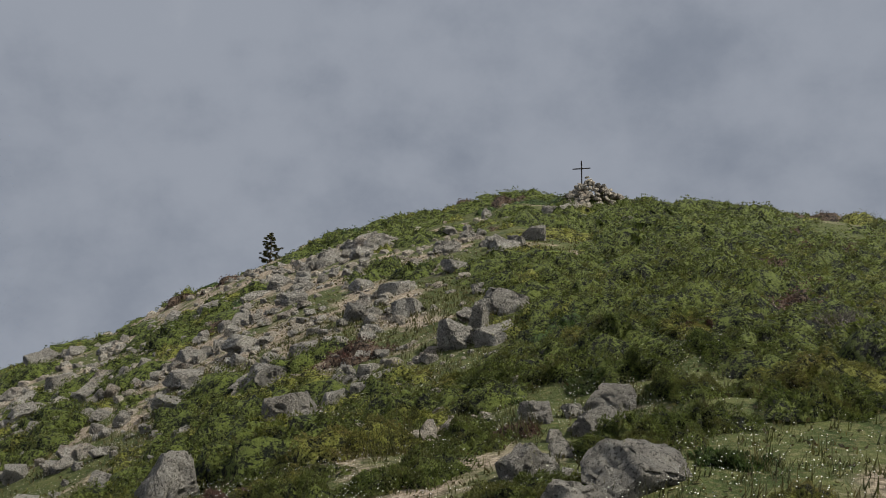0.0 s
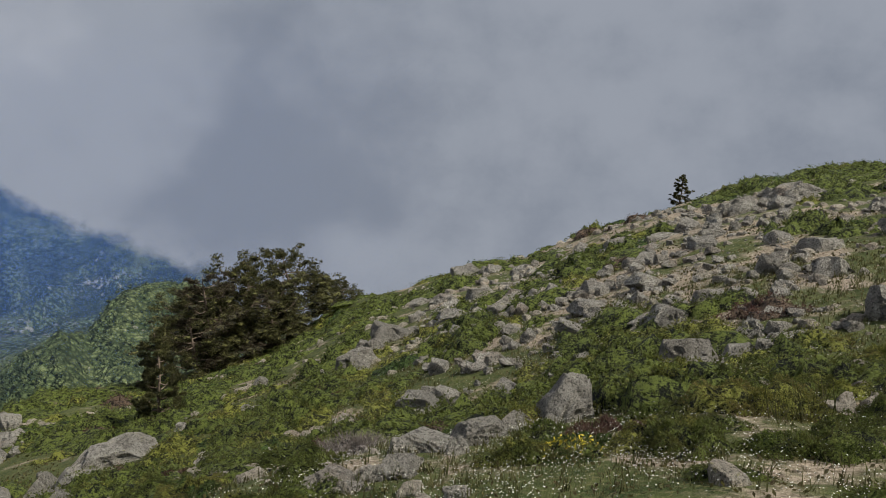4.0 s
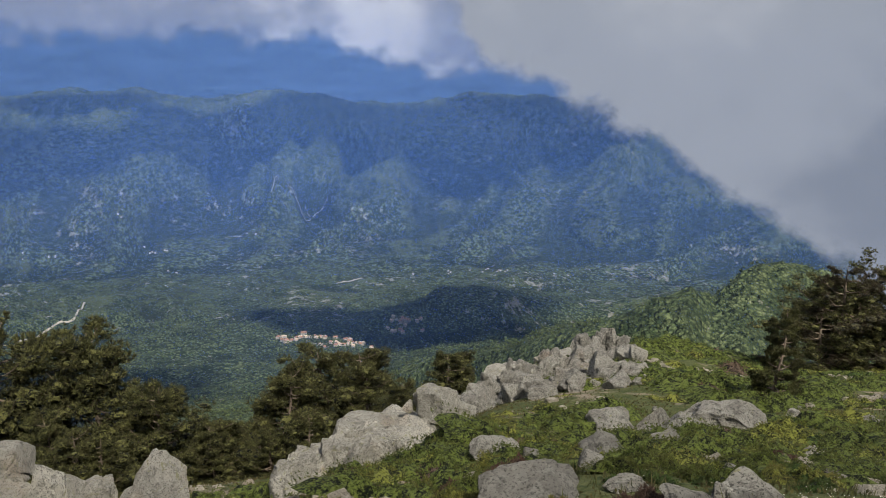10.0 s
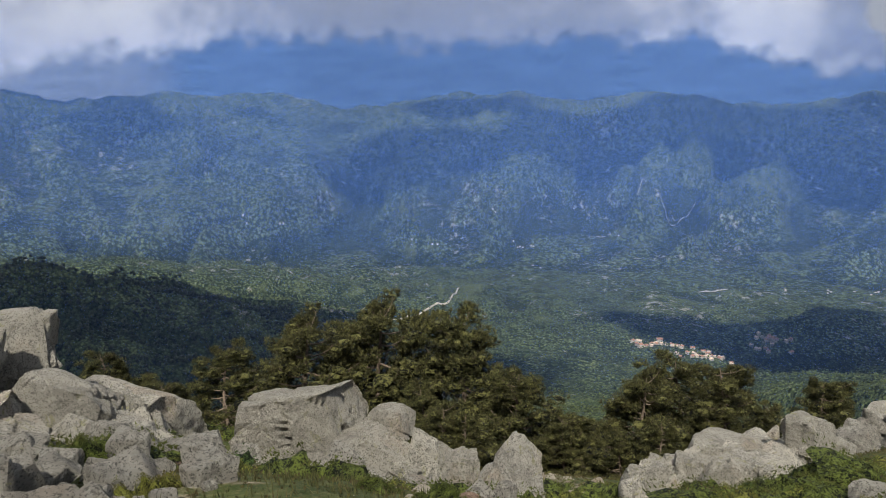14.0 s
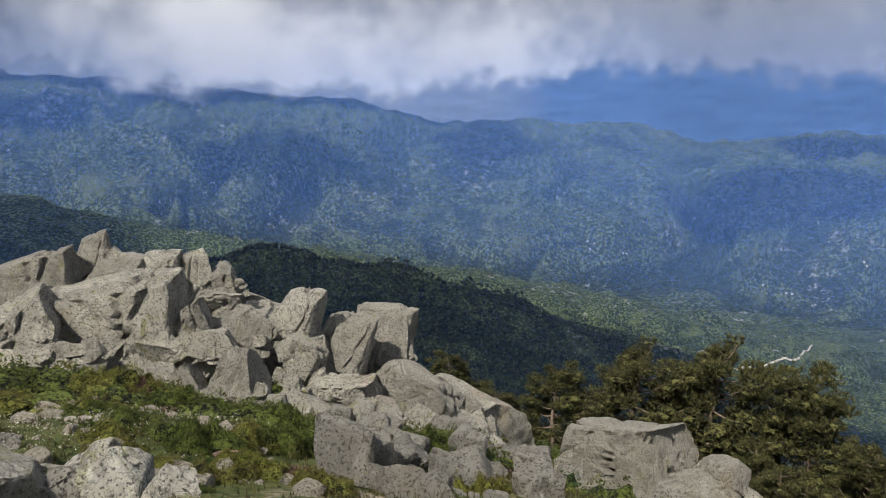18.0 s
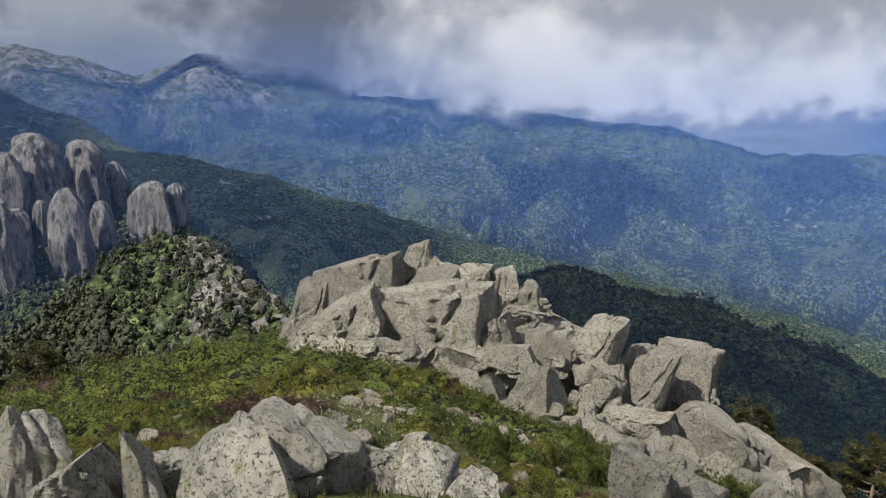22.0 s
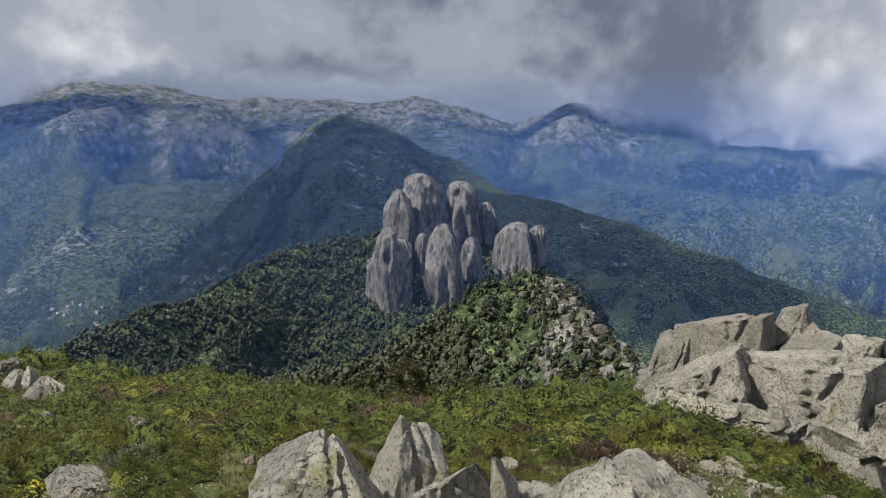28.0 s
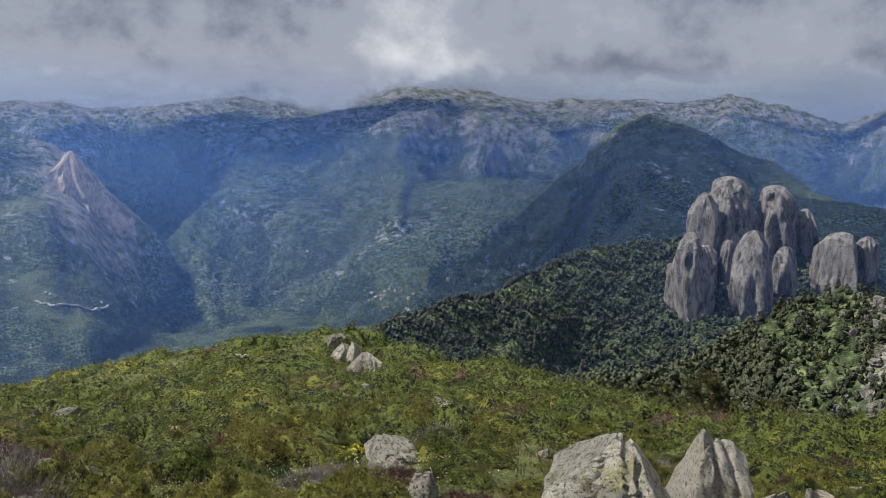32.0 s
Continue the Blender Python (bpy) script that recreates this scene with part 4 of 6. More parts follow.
WEST = (
    (73.2, 26.2, -14.28, 1.82, 1.93), (68.9, 12.5, -7.2, 0.78, 0.34), (63.7, 6.9, -4.16, 0.27, 0.24), (60.8, 10.8, -6.07, 0.5, 0.33), (59.1, 6.8, -4.07, 0.31, 0.16), (61.6, 8.3, -4.76, 0.19, 0.13), (66.3, 6.3, -4.0, 0.74, 0.2), (54.0, 5.9, -3.64, 0.4, 0.11), (50.0, 6.6, -3.8, 0.44, 0.2), (36.5, 6.6, -3.54, 0.31, 0.16), (46.3, 15.6, -7.8, 0.45, 0.23), (60.4, 17.7, -9.13, 0.95, 0.48), (52.3, 18.1, -8.79, 1.35, 0.54), (56.2, 14.4, -7.54, 0.55, 0.27),
)
BF = (
    (78.4, 18.5, -11.69, 2.88, 1.73), (81.8, 18.0, -11.37, 1.93, 0.83), (75.3, 19.0, -12.11, 1.94, 1.19), (72.1, 19.5, -11.99, 1.53, 0.92), (79.5, 19.5, -10.92, 1.04, 0.59), (76.5, 20.0, -11.14, 1.69, 0.61), (73.9, 20.5, -11.67, 0.95, 0.64), (83.5, 17.5, -10.96, 1.06, 0.8),
)
RKK = (
    (59.5, 38.0, -16.81, 2.3, 2.16), (62.1, 36.0, -16.01, 2.46, 1.78), (64.2, 35.0, -16.19, 2.14, 1.6), (66.4, 33.0, -15.84, 2.03, 1.52), (68.2, 32.0, -15.63, 1.72, 1.48), (69.9, 31.0, -15.39, 1.67, 1.43), (67.7, 33.0, -15.02, 1.01, 1.01), (65.1, 36.0, -15.78, 1.37, 1.23), (62.6, 38.0, -15.68, 1.72, 0.86), (60.9, 39.0, -15.72, 1.76, 0.73), (69.9, 29.0, -15.13, 1.79, 0.67), (67.7, 30.0, -15.41, 1.62, 0.7), (65.5, 32.0, -15.62, 1.48, 0.74), (62.9, 33.0, -15.79, 1.52, 0.76), (59.0, 33.0, -15.66, 1.01, 0.75),
)
BF2 = (
    (83.5, 17.0, -10.83, 1.47, 0.93), (80.1, 17.5, -10.62, 1.35, 0.81), (77.0, 17.0, -10.53, 1.69, 0.97), (78.6, 19.0, -10.48, 1.01, 0.43), (73.8, 19.5, -10.47, 1.15, 1.18), (75.9, 18.5, -10.61, 1.53, 0.63), (73.0, 17.5, -10.36, 1.17, 0.65), (69.0, 17.0, -10.05, 1.11, 0.62), (82.3, 18.0, -10.71, 0.84, 0.49), (71.7, 20.0, -10.59, 0.73, 0.58), (66.4, 17.0, -9.76, 0.84, 0.36),
)
# Blocks of a heap: azimuth, distance, height of the middle, width, height, lean, make (blocky, rough, peaked).
HEAP_TOP = (
    (157.2, 13.6, -3.68, 0.72, 1.19, -6, "b"), (155.0, 12.3, -3.76, 1.7, 0.75, 30, "b"), (148.2, 12.7, -3.92, 2.01, 1.52, 4, "b"), (149.3, 16, -3.35, 0.7, 0.76, 0, "b"), (153.2, 15, -3.78, 1.6, 1.28, 10, "b"),
    (148.4, 15.2, -3.83, 1.27, 1.0, -8, "b"), (152.9, 13.6, -3.56, 0.89, 0.59, 36, "b"), (145.5, 16, -3.89, 1.07, 0.97, -10, "b"), (143.1, 16, -3.96, 0.76, 0.81, 0, "r"), (141.1, 16, -4.1, 0.69, 0.52, -18, "b"),
    (143.2, 12.8, -3.88, 0.46, 0.76, 8, "b"),
)
HEAP_MIDDLE = (
    (142.2, 12.4, -4.19, 0.67, 0.42, 6, "b"), (140.0, 13, -4.21, 0.9, 0.71, -35, "r"), (141.2, 14.5, -4.1, 0.84, 0.37, -20, "b"), (136.7, 13.4, -4.42, 1.05, 1.58, -18, "b"), (133.1, 13.6, -4.89, 1.07, 1.48, -24, "b"),
    (129.5, 15, -5.12, 1.0, 1.11, -10, "p"), (140.9, 11, -4.31, 0.91, 0.99, -8, "r"), (144.2, 11.2, -4.31, 0.41, 0.59, 10, "b"), (147.0, 11.5, -4.32, 0.87, 0.48, 5, "p"), (141.0, 10.8, -4.52, 1.29, 0.45, -14, "b"),
    (136.8, 11.5, -4.65, 0.28, 0.35, 0, "r"),
)
HEAP_FOOT = (
    (133.1, 12, -5.07, 1.26, 0.76, -12, "b"), (135.7, 10.8, -5.07, 1.26, 0.71, -42, "b"), (138.4, 10, -4.93, 0.92, 1.02, -20, "r"), (131.3, 11, -5.33, 0.96, 0.88, -34, "b"), (127.8, 13, -5.75, 1.8, 1.28, -26, "r"),
    (127.4, 11.8, -5.68, 0.99, 0.77, -20, "r"), (125.1, 12.5, -6.15, 1.46, 0.77, -25, "b"), (158.0, 11.6, -4.16, 0.71, 0.31, 0, "r"), (153.0, 11.5, -4.16, 0.37, 0.35, 0, "p"), (155.5, 11.5, -4.21, 0.35, 0.24, 0, "r"),
    (135.9, 12.6, -4.58, 0.83, 0.55, -30, "r"),
)
HEAP = HEAP_TOP + HEAP_MIDDLE + HEAP_FOOT
OCLOW = (
    (125.7, 16.0, -7.72, 1.45, 0.97), (122.7, 17.5, -8.77, 1.06, 0.73), (124.0, 13.0, -7.22, 0.79, 0.4), (127.1, 12.0, -6.63, 0.83, 0.46),
)
SPLIT_BLOCKS = (
    (111.6, 15.6, -7.89, 2.61, 1.93, -3, "b"), (104.9, 16, -8.27, 1.15, 0.68, -5, "r"), (105.7, 15, -8.56, 1.91, 1.04, -48, "b"), (102.1, 15.2, -8.8, 0.87, 0.98, -18, "b"), (100.3, 15.3, -9.53, 1.3, 1.45, -20, "b"),
    (96.1, 15.8, -9.89, 1.84, 2.33, 0, "p"), (99.1, 15.4, -9.61, 0.72, 1.42, 0, "b"), (109.3, 14.6, -8.77, 1.03, 1.19, 22, "b"), (126.4, 16, -7.23, 2.27, 1.07, -14, "r"), (128.8, 14, -6.62, 1.96, 0.73, -8, "r"),
)
SPLIT_STONES = (
    (122.2, 16, -7.86, 0.84, 0.78, -10, "b"), (130.7, 15, -5.69, 0.89, 0.95, 0, "b"), (129.7, 18, -6.12, 1.34, 1.18, -10, "b"), (116.4, 14, -7.61, 0.53, 0.41, 0, "r"), (116.4, 13.4, -7.64, 0.54, 0.37, 10, "b"),
    (114.7, 13, -7.75, 0.59, 0.57, 25, "b"), (119.6, 12.6, -7.09, 0.59, 0.39, 0, "r"), (112.1, 12.8, -7.82, 0.76, 0.51, 0, "r"), (125.5, 12, -6.68, 0.92, 0.68, 5, "r"), (130.2, 11, -5.88, 1.3, 0.56, 0, "r"),
)
SPLIT = SPLIT_BLOCKS + SPLIT_STONES
FRONT = (
    (183.4, 5.6, -2.42, 1.01, 0.84, 0, "p"), (177.1, 5.9, -2.55, 0.65, 1.05, 4, "p"), (173.9, 5.5, -2.57, 0.6, 0.71, 14, "b"), (170.0, 5.4, -2.52, 0.29, 0.8, 4, "p"),
    (168.3, 5.8, -2.83, 0.42, 0.66, 0, "b"), (163.9, 5.0, -2.4, 0.85, 0.86, 6, "p"), (158.5, 5.3, -2.46, 1.06, 0.47, -33, "b"), (150.7, 5.6, -2.75, 0.77, 0.56, -8, "p"),
    (146.3, 5.3, -2.75, 0.4, 0.36, 0, "p"),
)
MOUND = (
    (153.7, 5.6, -2.68, 0.64, 0.26), (155.9, 7.5, -3.26, 0.22, 0.14), (196.5, 4.2, -1.75, 0.26, 0.15), (198.6, 7.8, -3.25, 0.61, 0.19), (196.9, 6.5, -2.95, 0.28, 0.21), (199.8, 16.0, -4.85, 0.74, 0.32), (201.9, 20.0, -5.41, 0.71, 0.46), (208.0, 21.7, -5.7, 0.68, 0.21), (220.0, 13.8, -4.58, 0.54, 0.22), (194.7, 12.7, -4.46, 0.46, 0.23), (200.4, 13.7, -4.47, 0.39, 0.14),
)
rr = random.Random(5)


def boulders(rows, group, label, lean=22, shapes=SLOPE_ROCKS, pieces=0):
    for az, d, z, w, h in rows:
        gz_ = float(height(-math.sin(radians(az)) * d, math.cos(radians(az)) * d))
        ob = new("boulder", rr.choice(shapes))
        ob.matrix_basis = rock_pose(az, d, gz_, w, h * 0.85, rr, 0.9, 0.5, lean)
        tagged(ob, label, "rock", group)
        for _ in range(pieces):
            s = w * rr.uniform(0.25, 0.6)
            aw, dw = az + math.degrees(w / d) * rr.uniform(-0.9, 0.9), d + w * rr.uniform(-0.7, 0.3)
            ob = new("boulder", rr.choice(SLOPE_ROCKS))
            ob.matrix_basis = rock_pose(aw, dw, spot(aw, dw).z, s, s * rr.uniform(0.3, 0.7), rr, 0.9, 0.5, 25)
            tagged(ob, "split piece of pale granite beside its boulder", "rock", group)


def make_of(kind):
    """A mesh of that make."""
    return rr.choice(ROCKS[9:] if kind == "b" else PEAKED if kind == "p" else ROCKS[:9])


def lean_pose(az, d, z, w, h, roll, deep=0.85, full=1.06):
    """Where a block stands whose broad side faces the hilltop and leans by roll."""
    a, back = radians(az), max(w, h) * deep * 0.32
    c = Matrix.Translation((-math.sin(a) * (d + back), math.cos(a) * (d + back), z * (d + back) / d))
    turn = Matrix.Rotation(a + radians(rr.uniform(-14, 14)), 4, "Z") @ Matrix.Rotation(radians(-roll), 4, "Y") @ Matrix.Rotation(radians(rr.uniform(-9, 9)), 4, "X")
    return c @ turn @ Matrix.Diagonal((w * full, max(w, h) * deep, h * full, 1))


def heap(name, rows, label, core, fill):
    """Blocks that lean on each other, small pieces wedged between them, round a buried core."""
    base = empty(name, Matrix.Translation(spot(rows[0][0], rows[0][1])))
    inv = base.matrix_basis.inverted()
    for az, d, z, w, h, roll, kind in rows:
        part("block", make_of(kind), base, "", inv @ lean_pose(az, d, z, w, h, roll, 0.85, 1.13))
        for _ in range(fill):
            k = max(w, h) * rr.uniform(0.16, 0.45)
            aw = az + math.degrees(w / d) * rr.uniform(-0.6, 0.6)
            part("block", rr.choice(ROCKS_LOW), base, "", inv @ lean_pose(aw, d - 0.05 * w, z - h * rr.uniform(0.1, 0.6), k, k * rr.uniform(0.5, 1.0), rr.uniform(-40, 30)))
    for az, d, z, w, h in core:
        part("core_block", rr.choice(ROCKS), base, "", inv @ rock_pose(az, d, z, w, h, rr, 1.1, 0.3, 6))
    tagged(base, label, "rock outcrop")


def outcrop(name, rows, label, core=(), fill=3, small=0.14, large=0.40, jag=1.2, big=None, little=None):
    """Stacked blocks round a buried core."""
    base = empty(name, Matrix.Translation(spot(rows[0][0], rows[0][1])))
    inv = base.matrix_basis.inverted()
    for az, d, z, w, h in rows:
        part("block", rr.choice(big or (PEAKED if rr.random() < 0.4 and w < 1.7 else ROCKS)), base, "", inv @ rock_pose(az, d, z, w, h, rr, 1.0, 0.35, 12, 26))
    for az, d, z, w, h in rows:
        for _ in range(fill):
            s = w * rr.uniform(small, large)
            aw = az + math.degrees(w / d) * rr.uniform(-0.7, 0.7)
            part("block", rr.choice(little or ROCKS_LOW), base, "", inv @ rock_pose(aw, d - w * rr.uniform(-0.1, 0.55), z + h * rr.uniform(-0.15, 0.6), s, s * rr.uniform(0.5, jag), rr, 1.0, 0.3, 20))
    for az, d, z, w, h in core:
        part("core_block", rr.choice(ROCKS), base, "", inv @ rock_pose(az, d, z, w, h, rr, 1.1, 0.3, 6))
    tagged(base, label, "rock outcrop")


for rows in ([(az, d, z, w * 0.85, h * 0.85) for az, d, z, w, h in SUMMIT], [(az, d, z, w * 1.1, h * 0.62) for az, d, z, w, h in SLOPE]):
    boulders(rows, "boulders on the summit slope", "grey lichened granite boulder sunk in low juniper", 22, SLOPE_ROCKS, 3)
boulders([(az, d, z, w * 1.2, h * 0.75) for az, d, z, w, h in SADDLE], "boulders on the saddle", "pale grey granite rock lying in heath", 22, SLOPE_ROCKS, 2)
boulders([(az, d, z, w * 1.15, h * 0.8) for az, d, z, w, h in WEST], "boulders on the brow", "grey granite rock among grass and shrubs")
boulders(MOUND, "rocks on the green mound", "pale weathered granite rock among dwarf shrubs")
for row in FRONT:
    me = make_of(row[6]).copy()
    me.materials[0] = GRANITE_LICHEN
    ob = new("boulder", me)
    ob.matrix_basis = lean_pose(*row[:6], 0.8)
    tagged(ob, "angular granite boulder crusted with yellow-green lichen", "rock", "boulders in the foreground")
outcrop("rock_outcrop", BF + BF2, "broken grey granite outcrop at the slope's brow", (), 9)
outcrop("rock_outcrop", [(az, d, z, w * 0.55, h * 0.8) for az, d, z, w, h in RKK], "jagged granite crag rising from green turf", ((63, 38, -19.5, 4, 3), (67, 35, -19, 4, 3)), 26, 0.3, 0.75, 1.5, SLOPE_ROCKS, SLOPE_ROCKS)
heap("rock_outcrop", SPLIT, "large split granite boulders above the pines", (), 2)
heap("rock_outcrop", HEAP, "tall heap of square granite blocks with lichen",
     ((150, 17.5, -6.2, 3.6, 2.0), (144, 17.5, -6.6, 3.6, 1.7), (154, 16.5, -5.9, 2.4, 1.5), (138, 16.5, -7.2, 3.2, 1.5), (132, 15.5, -8.2, 3.0, 1.6), (141, 13.6, -5.9, 2.4, 1.1), (136, 13.8, -6.6, 2.4, 1.2), (131, 13.6, -7.4, 2.4, 1.2), (148, 14.2, -5.4, 2.6, 1.2), (127.5, 14.2, -8.0, 2.2, 1.2), (146, 15.6, -5.2, 2.6, 1.0), (140, 15.4, -5.8, 2.4, 1.0)), 7)
outcrop("rock_outcrop", OCLOW, "rounded granite slabs below the rock heap", ((126, 16.5, -9.2, 3.4, 1.7),), 5)


def rubble(n, az0, az1, d0, d1, w0, w1, label, low=0.4, tall=0.9, sink=0.4, material=GRANITE_GREY):
    """Rocks too many to count, joined."""
    vs, fs, k = [], [], 0
    shapes = [rock_shape(640 + i, 3 if d1 < 60 and w1 > 0.5 else 2, 5, 0.64) for i in range(8)]
    for _ in range(n):
        az, d = rr.uniform(az0, az1), rr.uniform(d0, d1)
        w = w0 + (w1 - w0) * rr.random() ** 2.2
        m = np.array(rock_pose(az, d, spot(az, d).z, w, w * rr.uniform(low, tall), rr, 0.9, sink, 24))
        v, f = rr.choice(shapes)
        vs.append(v @ m[:3, :3].T + m[:3, 3])
        fs.append(f + k)
        k += len(v)
    tagged(new("rubble", mesh_of("rubble", np.concatenate(vs), np.concatenate(fs), material, False)), label, "rocks", kind="stuff")


rubble(150, -5, 31, 11, 38, 0.15, 0.95, "weathered granite ledges on the stony slope", 0.12, 0.4, 0.7)
rubble(900, 3, 31, 11, 38, 0.06, 0.42, "small broken stones on the summit slope", 0.3, 0.7, 0.3)
rubble(150, 58, 73, 25, 38, 0.25, 1.1, "broken granite blocks fallen from the crag", 0.3, 0.8, 0.4)
rubble(320, 156.5, 170, 110, 275, 0.8, 3.0, "grey granite rocks among pines on the knoll", 0.4, 0.9, 0.4, TOWER_ROCK)
rubble(420, 157.0, 165.0, 110, 280, 1.0, 5.0, "broken granite ribs along the knoll's crest", 0.3, 0.7, 0.5, KNOLL_ROCK)
rubble(90, 92, 126, 10.5, 15, 0.12, 0.6, "pale granite stones before the split boulders")
rubble(45, 26, 72, 8, 32, 0.12, 0.42, "pale granite rocks lying in heath")
rubble(80, 117, 134, 6.5, 11.5, 0.12, 0.65, "tumbled granite stones below the rock heap")

# ---------------------------------------------------------------- low plants
pr = np.random.default_rng(21)


def shrub_shape(seed, sprigs, length, flat=0.58, upright=0.5, thin=0.22, around=22, across=6):
    """A cushion, about two across: a lumpy body coloured dark as if shaded, set all over with short pointed sprigs."""
    r = np.random.default_rng(seed)

    def surface(a, q):
        edge = 1 + 0.28 * np.sin(a * 2 + seed) + 0.16 * np.sin(a * 5 + 2 * seed)
        x, y = np.cos(a) * q * edge, np.sin(a) * q * edge
        lump = 0.70 + 0.60 * vnoise(x * 2.6 + seed, y * 2.6, seed) + 0.30 * vnoise(x * 6, y * 6 + seed, seed + 1)
        return np.stack([x, y, flat * np.sqrt(np.clip(1 - q ** 2, 0, 1)) * np.clip(lump, 0.2, None)], -1)

    aa, qq = np.meshgrid(np.linspace(0, 2 * np.pi, around, endpoint=False), np.linspace(0.04, 1.0, across))
    body = surface(aa, qq).reshape(-1, 3) * (0.95, 0.95, 0.86) + r.normal(0, 0.018, (aa.size, 3)) - np.array((0, 0, 0.02))
    i = np.arange(aa.size).reshape(aa.shape)
    j = np.roll(i, -1, 1)
    body_f = np.concatenate([np.stack([i[:-1], i[1:], j[1:]], -1).reshape(-1, 3), np.stack([i[:-1], j[1:], j[:-1]], -1).reshape(-1, 3)])
    root = surface(r.uniform(0, 2 * np.pi, sprigs), np.sqrt(r.uniform(0, 1, sprigs)))
    root[:, 2] *= r.uniform(0.82, 1.0, sprigs)
    out = np.stack([root[:, 0] * 0.8, root[:, 1] * 0.8, np.full(sprigs, upright)], 1) + r.normal(0, 0.45, (sprigs, 3))
    out /= np.linalg.norm(out, axis=1)[:, None]
    side = np.cross(out, r.normal(size=(sprigs, 3)))
    side /= np.linalg.norm(side, axis=1)[:, None] + 1e-9
    ln = length * r.uniform(0.6, 1.3, sprigs)[:, None]
    v = np.stack([root - side * ln * thin, root + side * ln * thin, root + out * ln], 1).reshape(-1, 3)
    return np.concatenate([body, v]), np.concatenate([body_f, len(body) + np.arange(sprigs * 3).reshape(-1, 3)])


def body_of(shape, around=22, across=6):
    """Which corners belong to the cushion's body."""
    mark = np.zeros(len(shape[0]))
    mark[:around * across] = 1
    return mark


def shrub_mesh(material, *how):
    shape = shrub_shape(*how)
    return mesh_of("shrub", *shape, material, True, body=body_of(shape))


FINE = {"juniper": [shrub_mesh(JUNIPER, 300 + i, 6000, 0.062, 0.58, 0.5, 0.2) for i in range(4)],
        "broom": [shrub_mesh(BROOM, 310 + i, 5600, 0.062, 0.62, 0.5, 0.2) for i in range(4)],
        "bright": [shrub_mesh(BRIGHT, 320 + i, 1500, 0.14, 0.40, 0.6, 0.3) for i in range(2)],
        "heath": [shrub_mesh(HEATH, 330 + i, 1800, 0.15, 0.5, 0.9, 0.14) for i in range(3)],
        "twig": [shrub_mesh(DRYTWIG, 340 + i, 1500, 0.32, 0.40, 0.9, 0.025) for i in range(2)]}
SHRUB_LABEL = {"juniper": "dark green prostrate juniper cushion on the slope", "broom": "olive green spiny dwarf shrub on stony turf",
               "bright": "fresh green leafy herb tuft among rocks", "heath": "brown heather cushion with reddish tips", "twig": "bare grey twiggy bush"}


def lay(az, d, lift=0.0):
    a = radians(az)
    x, y = -math.sin(a) * d, math.cos(a) * d
    e = 0.25
    z, zx, zy = (float(v) for v in height(np.array([x, x + e, x]), np.array([y, y, y + e])))
    n = Vector((-(zx - z) / e, -(zy - z) / e, 1)).normalized()
    return Matrix.Translation((x, y, z + lift)) @ n.to_track_quat("Z", "Y").to_matrix().to_4x4()


ROCK_SPOTS = np.array([(-math.sin(radians(r[0])) * r[1], math.cos(radians(r[0])) * r[1], max(r[3], 0.3) * 0.55)
                       for rows in (SUMMIT, SLOPE, SADDLE, WEST, BF, BF2, RKK, SPLIT, HEAP, OCLOW, FRONT, MOUND) for r in rows])


def clear(x, y, room=0.0):
    """Whether a place lies off the rocks."""
    return bool(np.all(np.hypot(ROCK_SPOTS[:, 0] - x, ROCK_SPOTS[:, 1] - y) > ROCK_SPOTS[:, 2] + room))


def shrub(kind, az, d, w, tall=1.0):
    ob = new("dwarf_shrub", FINE[kind][int(pr.integers(len(FINE[kind])))])
    ob.matrix_basis = lay(az, d, -0.03) @ Matrix.Rotation(pr.uniform(0, 6.28), 4, "Z") @ Matrix.Diagonal((w / 2, w / 2, w / 2 * tall, 1))
    return tagged(ob, SHRUB_LABEL[kind], "shrub", "dwarf shrubs on the hilltop")


def kind_at(az, x, y):
    """Which plant grows where: mats of juniper on the summit side, heath and broom on the mound."""
    n = float(vnoise(np.array(x / 3.1), np.array(y / 3.1), 77))
    r = pr.random()
    if az < 12:
        return "juniper" if r < 0.72 else "broom" if r < 0.86 else "bright" if r < 0.93 else "heath"
    if az < 70:
        return "juniper" if r < 0.42 else "broom" if r < 0.62 else "bright" if r < 0.80 else "heath" if r < 0.93 else "twig"
    if az < 160:
        return "broom" if r < 0.4 else "juniper" if r < 0.7 else "heath" if r < 0.9 else "bright"
    return "broom" if r < 0.48 + 0.2 * n else "juniper" if r < 0.68 else "heath" if r < 0.84 else "twig" if r < 0.92 else "bright"


def cover(az, x, y):
    """How thickly shrubs grow at a place, 0 to 1."""
    n = 0.5 + 0.5 * float(fbm(np.array(x / 4.2), np.array(y / 4.2), 3, 61))
    if az < -5:
        return 3.0 * n - 0.36
    if az < 32:
        return 4.5 * n - 2.05
    if az < 75:
        return 1.3 * n - 0.1
    if az < 135:
        return 0.9 * n - 0.2
    return 0.4 + 1.0 * n


placed, tries = 0, 0
while placed < 290 and tries < 6000:
    tries += 1
    az = pr.uniform(-33, 227)
    d = 3.2 + 7.5 * pr.random() ** 0.7
    x, y = -math.sin(radians(az)) * d, math.cos(radians(az)) * d
    if pr.random() > cover(az, x, y) or not clear(x, y, 0.12) or 78 < az < 118 and d > 9:
        continue
    w = pr.uniform(0.45, 1.05) * (0.75 + 0.035 * d)
    kind = kind_at(az, x, y)
    shrub(kind, az, d, w * (0.7 if kind in ("bright", "heath") else 1.0), pr.uniform(0.7, 1.15))
    placed += 1

